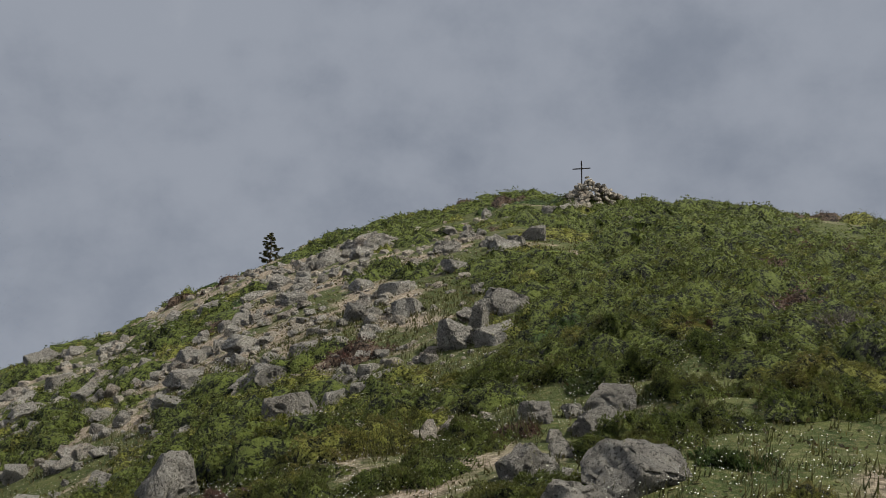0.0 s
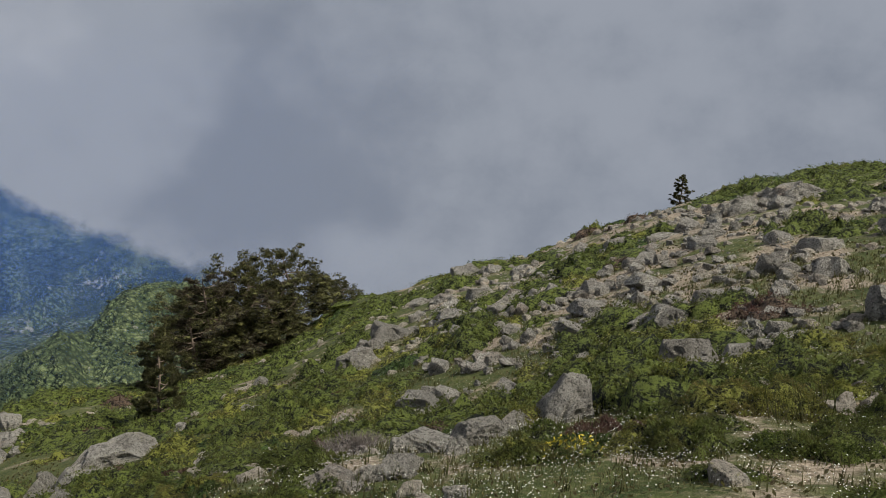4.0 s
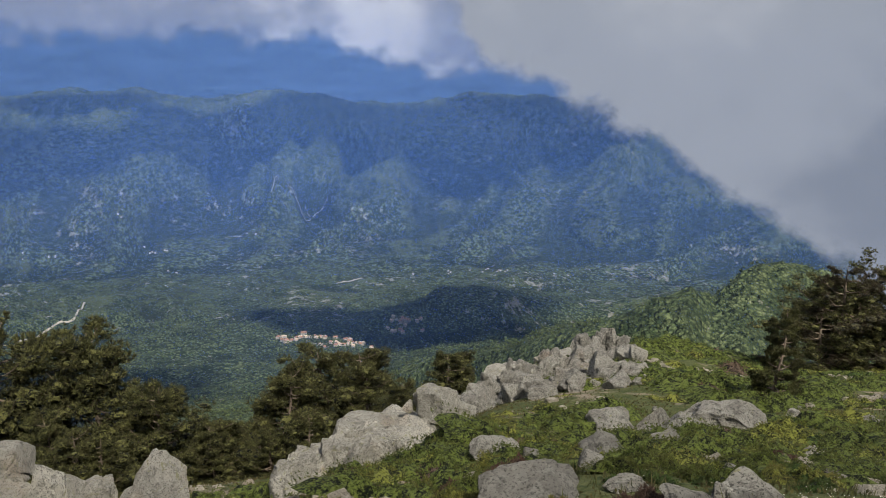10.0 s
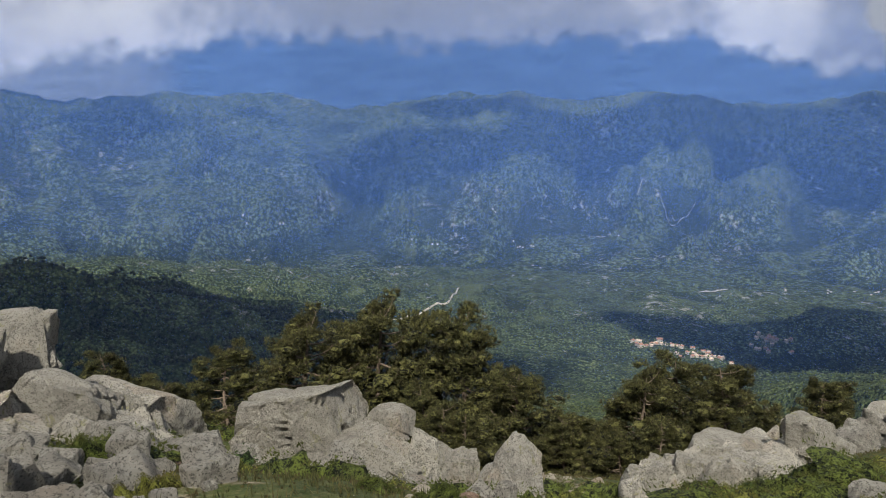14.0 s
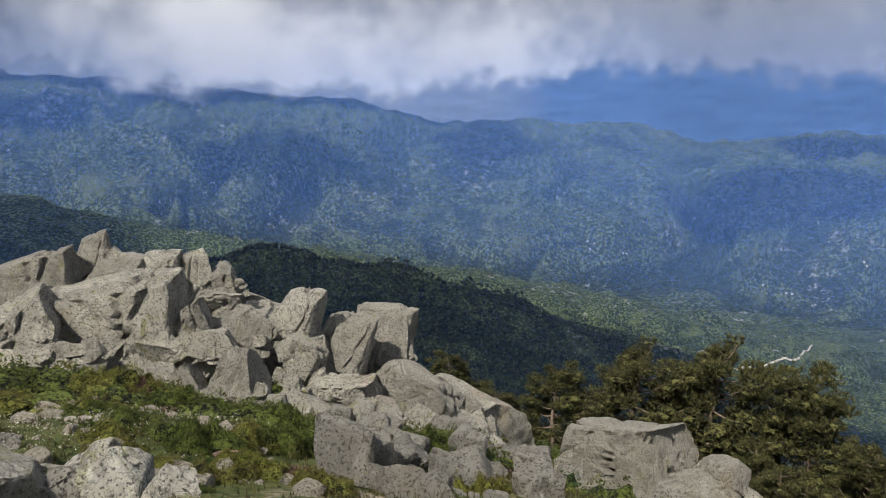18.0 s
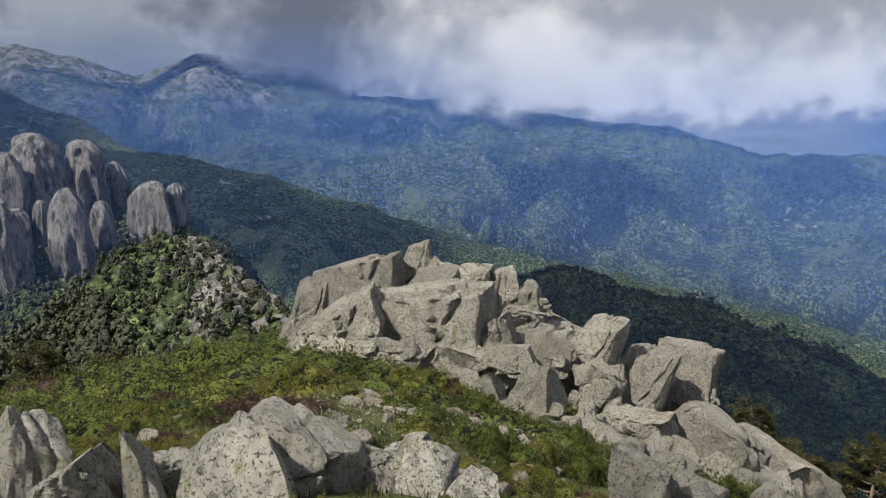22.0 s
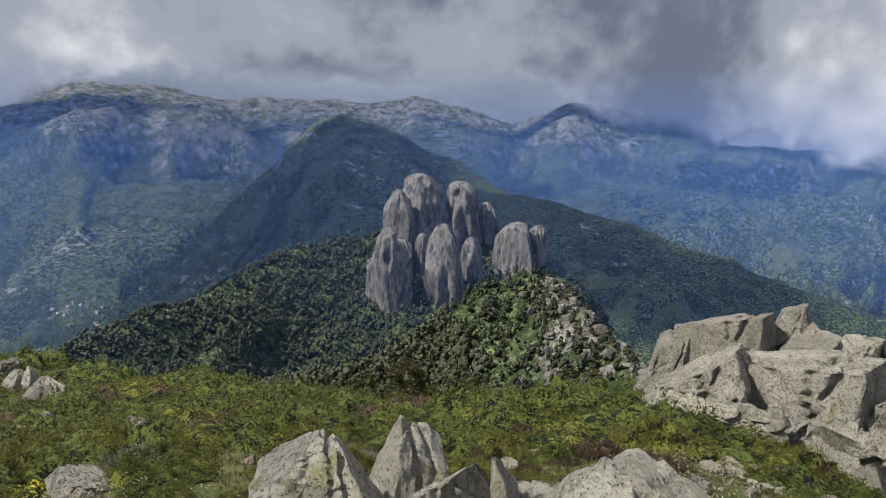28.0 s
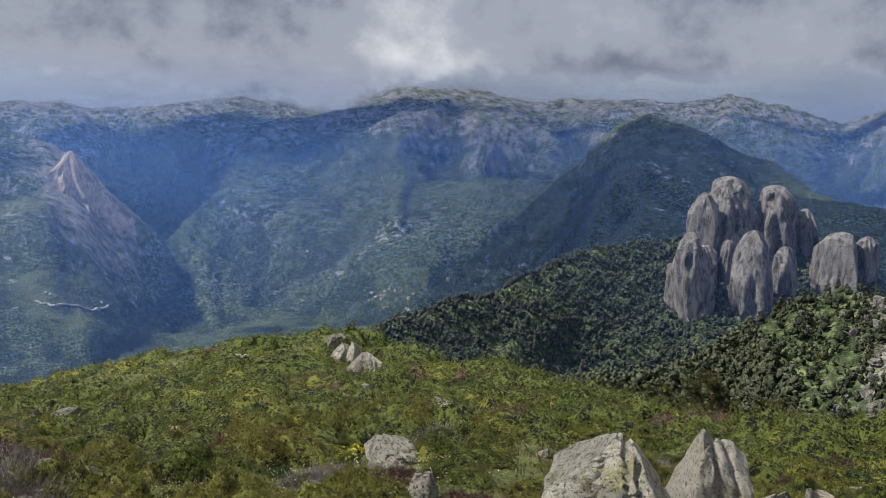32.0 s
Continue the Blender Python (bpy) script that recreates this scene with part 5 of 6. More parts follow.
# farther cushions, joined, too many to count
KINDS = (("juniper", JUNIPER, "dark green juniper mats over the slope"), ("broom", BROOM, "olive dwarf shrubs over the slope"), ("heath", HEATH, "brown heath patches over the slope"),
         ("bright", BRIGHT, "fresh green herbs over the slope"))
for d0, d1, sprigs, length, grid, counts in ((9.0, 19.0, 1000, 0.065, (20, 6), (560, 420, 120, 90)), (18.0, 52.0, 420, 0.08, (16, 5), (1100, 420, 130, 110))):
    for (kind, material, label), count in zip(KINDS, counts):
        shapes = [shrub_shape(400 + i + sprigs, sprigs, length, 0.62, 0.6, 0.26, *grid) for i in range(4)]
        marks = [body_of(q, *grid) for q in shapes]
        vs, fs, ms, n, got = [], [], [], 0, 0
        for _ in range(count * 4):
            az = pr.uniform(-33, 227)
            d = d0 + (d1 - d0) * pr.random() ** 0.85
            x, y = -math.sin(radians(az)) * d, math.cos(radians(az)) * d
            share = 1.5 if (az < 12) == (kind == "juniper") else 0.6 if az > 150 and kind == "juniper" else 0.8
            if got >= count or pr.random() > cover(az, x, y) * share or not clear(x, y, 0.1) or 80 < az < 152 and d > 20:
                continue
            pick = int(pr.integers(4))
            v, f = shapes[pick]
            ms.append(marks[pick])
            w = pr.uniform(0.6, 1.5) * (0.75 + 0.022 * d) / 2 * (pr.uniform(1.1, 1.9) if kind == "juniper" else 0.9)
            m = np.array(lay(az, d, -0.03 - 0.10 * w) @ Matrix.Rotation(pr.uniform(0, 6.28), 4, "Z") @ Matrix.Diagonal((w, w, min(w, 1.1) * pr.uniform(0.5, 0.95), 1)))
            vs.append(v @ m[:3, :3].T + m[:3, 3])
            fs.append(f + n)
            n += len(v)
            got += 1
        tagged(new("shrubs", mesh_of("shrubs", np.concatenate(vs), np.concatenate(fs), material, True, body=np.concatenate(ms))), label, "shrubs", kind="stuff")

# ---------------------------------------------------------------- pines
def tube(path, radii, sides=6):
    """A tapered tube along points."""
    path = np.asarray(path, float)
    way = np.gradient(path, axis=0)
    way /= np.linalg.norm(way, axis=1)[:, None] + 1e-9
    ref = np.where(np.abs(way[:, 2:3]) > 0.9, np.array([[1.0, 0, 0]]), np.array([[0, 0, 1.0]]))
    s1 = np.cross(way, ref)
    s1 /= np.linalg.norm(s1, axis=1)[:, None]
    s2 = np.cross(way, s1)
    a = np.linspace(0, 2 * np.pi, sides, endpoint=False)
    v = path[:, None] + np.asarray(radii)[:, None, None] * (np.cos(a)[None, :, None] * s1[:, None] + np.sin(a)[None, :, None] * s2[:, None])
    i = np.arange(len(path) * sides).reshape(len(path), sides)
    j = np.roll(i, -1, 1)
    return v.reshape(-1, 3), np.stack([i[:-1], j[:-1], j[1:], i[1:]], -1).reshape(-1, 4)


def joined(shapes):
    vs, fs, n = [], [], 0
    for v, f in shapes:
        vs.append(v)
        fs.append(f + n)
        n += len(v)
    return np.concatenate(vs), np.concatenate(fs)


def needle_tufts(centres, outs, r, blades=15, size=0.2):
    c = np.repeat(np.asarray(centres), blades, 0)
    o = np.repeat(np.asarray(outs), blades, 0)
    d = o * 0.75 + r.normal(0, 0.62, c.shape) + np.array((0, 0, 0.35))
    d /= np.linalg.norm(d, axis=1)[:, None]
    s = np.cross(d, r.normal(size=c.shape))
    s /= np.linalg.norm(s, axis=1)[:, None] + 1e-9
    ln = size * r.uniform(0.6, 1.25, len(c))[:, None]
    v = np.stack([c - s * ln * 0.13, c + s * ln * 0.13, c + d * ln], 1).reshape(-1, 3)
    return v, np.arange(len(v)).reshape(-1, 3)


V0, F0 = BALLS[1]


def pine_tree(name, seed, tall, spread, low=0.12, limbs=30, tufts=1.0, lean=0.0, flat=False, needles=None, label="", pad=1.0):
    """A mountain pine: bent trunk, whorled limbs with twigs, tufts of needles at the twigs' ends."""
    r = np.random.default_rng(seed)
    base = empty(name, Matrix())
    t = np.linspace(0, 1, 9)
    bend = np.stack([lean * tall * t ** 1.6 + 0.03 * tall * np.sin(t * 5 + seed), 0.03 * tall * np.sin(t * 4 + 2 * seed), t * tall], 1)
    rad = 0.022 * tall * (1 - t) ** 0.8 + 0.012
    part("trunk", mesh_of("trunk", *tube(bend, rad, 8), BARK), base, "rough grey brown trunk")
    tips, outs, cushions = [], [], []
    for i in range(limbs):
        u = low + (0.97 - low) * (i + r.uniform(0, 0.8)) / limbs
        p0 = np.array([np.interp(u, t, bend[:, k]) for k in range(3)])
        a = i * 2.4 + r.uniform(-0.6, 0.6)
        prof = (math.sin(math.pi * min(1, (u + 0.22) / 1.22)) ** 0.7) if flat else (1 - u) ** 0.55 + 0.10
        ln = spread * prof * r.uniform(0.6, 1.12) * (1.25 if lean and math.cos(a) > 0 else 0.9 if lean else 1)
        rise = r.uniform(-0.08, 0.26) + 0.16 * u
        h = np.array((math.cos(a), math.sin(a), 0))
        s = np.linspace(0, 1, 5)[:, None]
        q = p0 + h * ln * s + np.array((0, 0, 1)) * ln * (rise * s + 0.22 * s ** 2 - 0.12 * np.sin(s * 3)) + r.normal(0, 0.02 * ln, (5, 3)) * s
        rd = np.linspace(0.010 * tall * (1 - u) ** 0.6 + 0.012, 0.006, 5)
        wood = [tube(q, rd, 4)]
        for j in range(int(4 + 3 * (1 - u))):
            k = r.uniform(0.3, 1.0)
            b = np.array([np.interp(k, s[:, 0], q[:, c]) for c in range(3)])
            side = h * r.uniform(0.2, 1) + np.array((-h[1], h[0], 0)) * r.uniform(-1, 1) + np.array((0, 0, r.uniform(0.0, 0.5)))
            side /= np.linalg.norm(side)
            e = b + side * (ln * r.uniform(0.14, 0.32) + 0.12)
            wood.append(tube(np.stack([b, (b + e) / 2 + r.normal(0, 0.03, 3), e]), (0.012, 0.009, 0.005), 3))
            # a flat cushion of needles round the twig's end
            size = (0.13 * ln + 0.16) * r.uniform(0.75, 1.25) * pad
            ball_v = V0 * (1 + 0.4 * r.uniform(-1, 1, (len(V0), 1))) * (1, 1, 0.38)
            cushions.append((e + ball_v * size * 0.55, F0))
            n = r.normal(size=(int(32 * tufts), 3))
            n /= np.linalg.norm(n, axis=1)[:, None]
            tips.extend(e + n * (1, 1, 0.5) * size * r.uniform(0.75, 1.05, (len(n), 1)))
            outs.extend(n * (0.8, 0.8, 0.5) + np.array((0, 0, 0.45)))
        part("limb", mesh_of("limb", *joined(wood), BARK), base)
    needle = needle_tufts(tips, outs, r, 8, 0.018 * tall ** 0.5 + 0.10)
    v, f = joined(cushions + [needle])
    # mark the inner cushions, which take a dark colour in place of crown shade
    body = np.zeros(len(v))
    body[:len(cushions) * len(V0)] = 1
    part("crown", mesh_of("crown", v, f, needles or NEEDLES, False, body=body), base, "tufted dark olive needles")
    return tagged(base, label, "pine tree")


def snag(name, seed, tall, label):
    """A dead pine: bare grey trunk and broken limbs."""
    r = np.random.default_rng(seed)
    base = empty(name, Matrix())
    t = np.linspace(0, 1, 7)
    path = np.stack([0.06 * tall * np.sin(t * 4), 0.05 * tall * np.sin(t * 3 + 1), t * tall], 1)
    part("trunk", mesh_of("trunk", *tube(path, 0.03 * tall * (1 - t) + 0.012, 7), DEADWOOD), base)
    for i in range(16):
        u = r.uniform(0.25, 1)
        p0 = np.array([np.interp(u, t, path[:, k]) for k in range(3)])
        a = i * 2.4
        way = np.array((math.cos(a), math.sin(a), r.uniform(-0.1, 0.8)))
        s = np.linspace(0, 1, 5)[:, None]
        q = p0 + way * s * tall * r.uniform(0.15, 0.34) + r.normal(0, 0.05, (5, 3)) * s
        part("branch", mesh_of("branch", *tube(q, np.linspace(0.035, 0.006, 5), 4), DEADWOOD), base)
    return tagged(base, label, "dead tree")


def plant(tree, az, d, grow=1.0, turn=0.0, first=False, wide=1.0):
    p = spot(az, d)
    m = Matrix.Translation((p.x, p.y, p.z - 0.15)) @ Matrix.Rotation(turn, 4, "Z") @ Matrix.Diagonal((grow * wide, grow * wide, grow, 1))
    if first:
        tree.matrix_basis = m
        return tree
    return copy_thing(tree, m)


BROAD = [pine_tree("pine_tree", 51 + i, 6.5, 2.35, 0.06, 46, 1.0, 0.03, False, None, "stunted mountain pine with dense rounded olive crown", 1.15) for i in range(3)]
SLIM = pine_tree("pine_tree", 61, 4.2, 1.15, 0.05, 30, 0.8, 0.0, False, None, "slender young pine standing alone on the slope", 0.5)
WIND = [pine_tree("pine_tree", 71 + i, 6.0, 3.0, 0.10, 36, 1.0, 0.16, True, NEEDLES, "wind-bent dark pine leaning over the saddle") for i in range(2)]
BROWN = pine_tree("pine_tree", 81, 5.5, 2.2, 0.10, 24, 0.6, 0.05, True, NEEDLES_BROWN, "half dead browning pine beside green ones", 0.7)
KNOLL_PINES = [pine_tree("pine_tree", 85 + i, 6.5, 2.5, 0.08, 13, 0.7, 0.03, True, None, "olive pine on the rocky knoll", 1.3) for i in range(2)]
used = set()


def stand(tree, az, d, tall, own, wide=1.0):
    """Plant a pine of that height; the first of a kind is the model itself."""
    grow = tall / own
    ob = plant(tree, az, d, grow, pr.uniform(0, 6.28) if tree not in WIND else radians(150) + pr.uniform(-0.3, 0.3), tree not in used, wide)
    used.add(tree)
    return ob


def stand_to(tree, az, d, top, own, wide=1.0):
    """Plant a pine whose top reaches that height."""
    stand(tree, az, d, max(top - spot(az, d).z, 1.2), own, wide)


# below the brow to the west: azimuth, distance, height of the top, model
for az, d, top, k in ((122.8, 34, -14.0, 0), (116.9, 26, -10.0, 1), (102.0, 38, -14.4, 1), (94.9, 38, -14.6, 0), (82.4, 38, -15.9, 2), (78.4, 39, -18.0, 0), (75.2, 42, -18.8, 1),
                      (72.4, 42, -18.5, 2), (88.3, 42, -19.0, 1), (111.5, 44, -18.2, 2), (79.6, 43, -19.6, 0), (106.0, 45, -18.3, 2), (98.5, 43, -18.2, 2), (91.2, 34, -15.2, 1), (124.7, 26, -10.1, 2),
                      (85.6, 36, -17.2, 2), (119.5, 40, -16.0, 0), (70.5, 39, -17.6, 1), (126.5, 36, -13.4, 1), (99.0, 33, -15.5, 0), (104.5, 36, -16.6, 1), (108.0, 38, -17.0, 0), (86.8, 31, -15.4, 0)):
    stand_to(BROAD[k], az, d, top, 6.5, 1.0)
for i in range(16):
    az = 72 + 54 * (i + pr.random()) / 16
    d = pr.uniform(30, 37)
    stand(BROAD[i % 3], az, d, pr.uniform(3.2, 5.0), 6.5, 1.15)
# the saddle
for az, d, top, k in ((39.9, 50, -11.7, 0), (42.6, 48, -11.9, 1), (44.6, 47, -12.6, 0), (41.2, 47, -13.0, 1), (46.8, 45, -13.0, 1), (36.1, 55, -14.8, 0), (37.2, 56, -14.9, 1), (45.6, 49, -13.2, 0)):
    stand_to(WIND[k], az, d, top, 6.0, 1.0)
stand_to(BROWN, 46.2, 46, -11.6, 5.5)
stand_to(SLIM, 49.3, 24, -7.55, 4.2, 0.9)
stand_to(SLIM, 12.2, 43, -5.0, 4.2, 1.25)
# behind the mound to the south
for az, d, top, k in ((183.9, 25, -7.6, 0), (180.2, 29, -8.6, 1), (177.8, 33, -10.6, 2), (171.9, 52, -16.6, 0), (174.2, 60, -19.2, 2), (176.2, 56, -18.8, 1), (186.5, 40, -12.5, 1), (170.6, 45, -15.0, 2), (181.5, 48, -15.4, 0), (188.5, 46, -14.9, 2)):
    stand_to(BROAD[k], az, d, top, 6.5, 0.85)
# on the knoll
for i in range(34):
    az = pr.uniform(160.0, 173.5)
    stand(KNOLL_PINES[i % 2], az, pr.uniform(95, 265), pr.uniform(4.0, 7.0), 6.5, 0.8)
dead = snag("dead_pine", 91, 4.0, "bleached dead pine with broken limbs")
plant(dead, 109.2, 34, 1.0, 0.4, True)

# the granite towers: azimuth, distance, elevation of top and foot, width in degrees
TOWERS = (
    (173.8, 765, -2.56, -7.9, 2.75), (171.0, 775, -3.08, -7.4, 2.35), (175.5, 735, -3.71, -8.4, 1.7), (176.0, 680, -6.47, -12.0, 2.4), (172.1, 685, -6.18, -11.2, 2.5),
    (173.8, 720, -6.85, -10.4, 1.2), (170.1, 715, -7.11, -9.6, 1.4), (166.9, 735, -5.95, -9.3, 2.4), (165.5, 750, -6.13, -8.3, 1.4), (169.1, 790, -4.55, -7.0, 1.4),
    (173.0, 775, -5.2, -9.8, 4.4), (175.3, 715, -7.3, -11.6, 2.0), (177.2, 690, -8.6, -11.4, 1.1),
)

# ---------------------------------------------------------------- woods on the slopes to the south and the spur, too many to count
wr = np.random.default_rng(33)


def woods(name, n, az_lo, az_hi, d_lo, d_hi, tall_lo, tall_hi, blobs, keep, label, material=WOODS):
    az = np.radians(wr.uniform(az_lo, az_hi, n))
    d = np.sqrt(wr.uniform(d_lo ** 2, d_hi ** 2, n))
    x, y = -np.sin(az) * d, np.cos(az) * d
    ok = keep(np.degrees(az), d, x, y)
    for ta, td, _, _, tw in TOWERS:
        ok &= ~((np.abs(np.degrees(az) - ta) < tw * 0.26) & (d > td - 14) & (d < td + 14))
    x, y, d = x[ok], y[ok], d[ok]
    z = height(x, y)
    tall = wr.uniform(tall_lo, tall_hi, len(x))
    m = len(x)
    # each crown a few ragged clumps, the widest low down
    vs, fs = [], []
    for b in range(blobs):
        up = (0.58, 0.34, 0.84)[b] if blobs > 1 else 0.5
        wide = tall * wr.uniform(0.19, 0.28, m) * (0.74, 1.0, 0.44)[b]
        c = np.stack([x + wr.normal(0, 0.07, m) * tall, y + wr.normal(0, 0.07, m) * tall, z + up * tall], 1)
        ragged = 1 + 0.72 * wr.uniform(-1, 1, (m, len(V0), 1))
        v = c[:, None] + V0[None] * ragged * np.stack([wide, wide, wide * wr.uniform(0.8, 1.5, m)], 1)[:, None]
        vs.append(v.reshape(-1, 3))
        fs.append((F0[None] + (np.arange(m) * len(V0))[:, None, None]).reshape(-1, 3) + b * m * len(V0))
    v, f = np.concatenate(vs), np.concatenate(fs)
    ob = new(name, mesh_of(name, v, f.reshape(-1, 3), material, True))
    return tagged(ob, label, "woods", kind="stuff")


def sparse(s, lo, hi):
    return lambda az, d, x, y: fbm(x / s, y / s, 3, 131) * 0.5 + 0.5 > lo + (hi - lo) * wr.random(len(x))


woods("pinewood", 19000, 166, 206, 150, 420, 2.6, 5.2, 3, lambda az, d, x, y: (az > 169 + 6 * vnoise(d / 40, d / 70, 5)) & sparse(60, 0.1, 0.6)(az, d, x, y), "grey green pinewood on the near slope", WOODS_PALE)
woods("pinewood", 2600, 155, 176, 120, 320, 1.2, 4.2, 3, sparse(22, 0.42, 0.62), "scattered pines on the rocky knoll", WOODS_LIT)
woods("pinewood", 18000, 152, 210, 400, 900, 5, 8.5, 2, sparse(90, 0.0, 0.42), "dark pinewood round the granite towers", WOODS_LIT)
woods("pinewood", 12000, 98, 160, 480, 800, 5, 9, 1, sparse(120, 0.0, 0.42), "dark wooded spur above the valley")
woods("scrub_oak", 9000, 44, 92, 330, 800, 2.5, 4.5, 1, sparse(70, 0.15, 0.65), "green scrub oak on the ridge", OAKS)
woods("scrub_oak", 6000, 62, 126, 800, 1500, 5, 9, 1, sparse(160, 0.05, 0.65), "oak woods round the village", OAKS)

# ---------------------------------------------------------------- granite towers


def tower_shape(seed):
    """A rounded granite column with fluted flanks and deep joints."""
    r = np.random.default_rng(seed)
    v, f = BALLS[5]
    v = v.copy()
    a, z = np.arctan2(v[:, 1], v[:, 0]), v[:, 2]
    q = np.hypot(v[:, 0], v[:, 1])
    full = np.clip(q, 0, 1) ** 0.62
    flute = 1 + 0.09 * np.sin(a * 4 + 2 * vnoise(z * 2, a, seed) + seed) + 0.06 * np.sin(a * 9 + seed + 1.5 * vnoise(z * 3, a, seed + 2)) + 0.42 * tri_noise(v * (1, 1, 0.45), 3.5, seed) + 0.14 * tri_noise(v * (1, 1, 0.30), 9, seed + 4) + 0.06 * tri_noise(v, 12, seed + 5)
    bulge = 1.0 - 0.06 * z - 0.30 * np.clip(z, 0, None) ** 2.2 + 0.05 * np.clip(-z, 0, None) + 0.06 * np.sin(z * 5 + seed)
    c = np.stack([np.cos(a) * full * flute * bulge, np.sin(a) * full * flute * bulge, np.sign(z) * np.abs(z) ** 0.85 + 0.03 * tri_noise(v, 6, seed + 8)], 1)
    for n in r.normal(size=(5, 3)) * (1, 1, 0.25):
        n = n / np.linalg.norm(n)
        c -= np.outer(np.clip(c @ n - r.uniform(0.6, 0.85), 0, None), n) * 0.85
    return c / 2, f


for i, (az, d, top, foot, wide) in enumerate(TOWERS):
    z1, z0 = d * math.tan(radians(top)), d * math.tan(radians(foot))
    a = radians(az)
    w, h = radians(wide) * d * (1.3 if top > -6 else 1.16), (z1 - z0) * 1.38
    ob = new("rock_tower", stone_mesh("rock_tower", tower_shape(500 + i), TOWER_ROCK))
    ob.matrix_basis = Matrix.Translation((-math.sin(a) * d, math.cos(a) * d, z1 - h / 2)) @ Matrix.Rotation(a, 4, "Z") @ Matrix.Rotation(radians(-5 + 3 * (i % 3)), 4, "Y") @ Matrix.Diagonal((w, w * 1.1, h, 1))
    tagged(ob, "smooth grey granite tower rising out of pinewood", "rock tower", "granite towers above the woods")


def crag_shape(seed):
    """A pointed crag: a cone of ribs and gullies, broken by joints."""
    v, f = BALLS[4]
    a, h = np.arctan2(v[:, 1], v[:, 0]), (v[:, 2] + 1) / 2
    r = (1 - h) ** 0.85 + 0.02
    rib = 1 + 0.22 * (1 - 2 * np.abs(vnoise(a * 2.2 + 0.8 * h, h * 1.5, seed))) + 0.16 * (1 - 2 * np.abs(vnoise(a * 5, h * 4, seed + 2))) + 0.22 * tri_noise(v, 8, seed + 4)
    z = h + 0.035 * tri_noise(v, 6, seed + 6) * (1 - h) + 0.03 * np.sin(a * 3) * (1 - h)
    return np.stack([np.cos(a) * r * rib, np.sin(a) * r * rib, z], 1), f


PINK_ROCK = tower_rock("reddish granite cliffs", (1.35, 1.15, 1.02))
for az, d, top, foot, wide in ((218.5, 2500, -1.4, -5.8, 3.4),):
    a = radians(az)
    z1, z0 = d * math.tan(radians(top)), d * math.tan(radians(foot))
    ob = new("rock_peak", stone_mesh("rock_peak", crag_shape(int(az)), PINK_ROCK))
    ob.matrix_basis = Matrix.Translation((-math.sin(a) * d, math.cos(a) * d, z1 - (z1 - z0) * 1.7)) @ Matrix.Rotation(a, 4, "Z") @ Matrix.Diagonal((radians(wide) * d * 1.15, radians(wide) * d * 0.9, (z1 - z0) * 1.7, 1))
    tagged(ob, "steep reddish granite crag above the wooded valley", "rock peak")

# ---------------------------------------------------------------- villages, roads
WALLS = [plain("pale plaster wall", (0.40, 0.36, 0.30), 0.8, 0.15, 0.6, 0.05), plain("granite house wall", (0.34, 0.31, 0.27), 0.85, 0.2, 0.8, 0.05)]
ROOFS = [plain("terracotta roof tiles", (0.25, 0.14, 0.095), 0.8, 0.25, 0.7, 0.1), plain("faded roof tiles", (0.42, 0.33, 0.25), 0.8, 0.25, 0.7, 0.1)]
PANE = plain("dark window pane", (0.03, 0.035, 0.04), 0.2, 0.1)


def box(x0, x1, y0, y1, z0, z1):
    v = np.array([(x, y, z) for z in (z0, z1) for y in (y0, y1) for x in (x0, x1)], float)
    return v, np.array([(0, 2, 3, 1), (4, 5, 7, 6), (0, 1, 5, 4), (1, 3, 7, 5), (3, 2, 6, 7), (2, 0, 4, 6)])


def gable(w, d, z, rise, eave=0.5, thick=0.25):
    """A tiled saddle roof with eaves."""
    x, y = w / 2 + eave, d / 2 + eave
    top = [(-x, -y, z), (x, -y, z), (x, 0, z + rise), (-x, 0, z + rise), (-x, y, z), (x, y, z)]
    v = np.array(top + [(a, b, c + thick) for a, b, c in top], float)
    return v, np.array([(6, 7, 8, 9), (9, 8, 11, 10), (1, 0, 3, 2), (2, 3, 4, 5), (0, 1, 7, 6), (5, 4, 10, 11), (0, 6, 9, 3), (3, 9, 10, 4), (1, 2, 8, 7), (2, 5, 11, 8)])


def house_model(seed, wall, roof, label):
    r = random.Random(seed)
    w, d, h = r.uniform(9, 13), r.uniform(8, 10), r.uniform(5, 8)
    base = empty("house", Matrix())
    v, f = box(-w / 2, w / 2, -d / 2, d / 2, -4, h)
    ends = np.array([(-w / 2, -d / 2, h), (-w / 2, d / 2, h), (-w / 2, 0, h + 2.1), (w / 2, -d / 2, h), (w / 2, d / 2, h), (w / 2, 0, h + 2.1)], float)
    v = np.concatenate([v, ends])
    f = np.concatenate([f, np.array([(8, 10, 9, 9), (11, 12, 13, 13)])])
    part("wall", mesh_of("wall", v, f[:6], wall, False), base)
    part("roof", mesh_of("roof", *gable(w, d, h, 2.2), roof, False), base, "tiled saddle roof")
    for side in (-1, 1):
        for i in range(3):
            for s in range(2):
                x = (i - 1) * w * 0.3
                part("window", mesh_of("window", *box(x - 0.5, x + 0.5, side * d / 2 - 0.06, side * d / 2 + 0.06, 1.0 + 2.8 * s, 2.4 + 2.8 * s), PANE, False), base)
    return tagged(base, label, "house")


HOUSES = [house_model(1, WALLS[0], ROOFS[0], "pale village house with a terracotta roof"), house_model(2, WALLS[1], ROOFS[0], "stone village house with a terracotta roof"),
          house_model(3, WALLS[0], ROOFS[1], "plastered village house with faded tiles")]
hr = random.Random(12)
built = set()


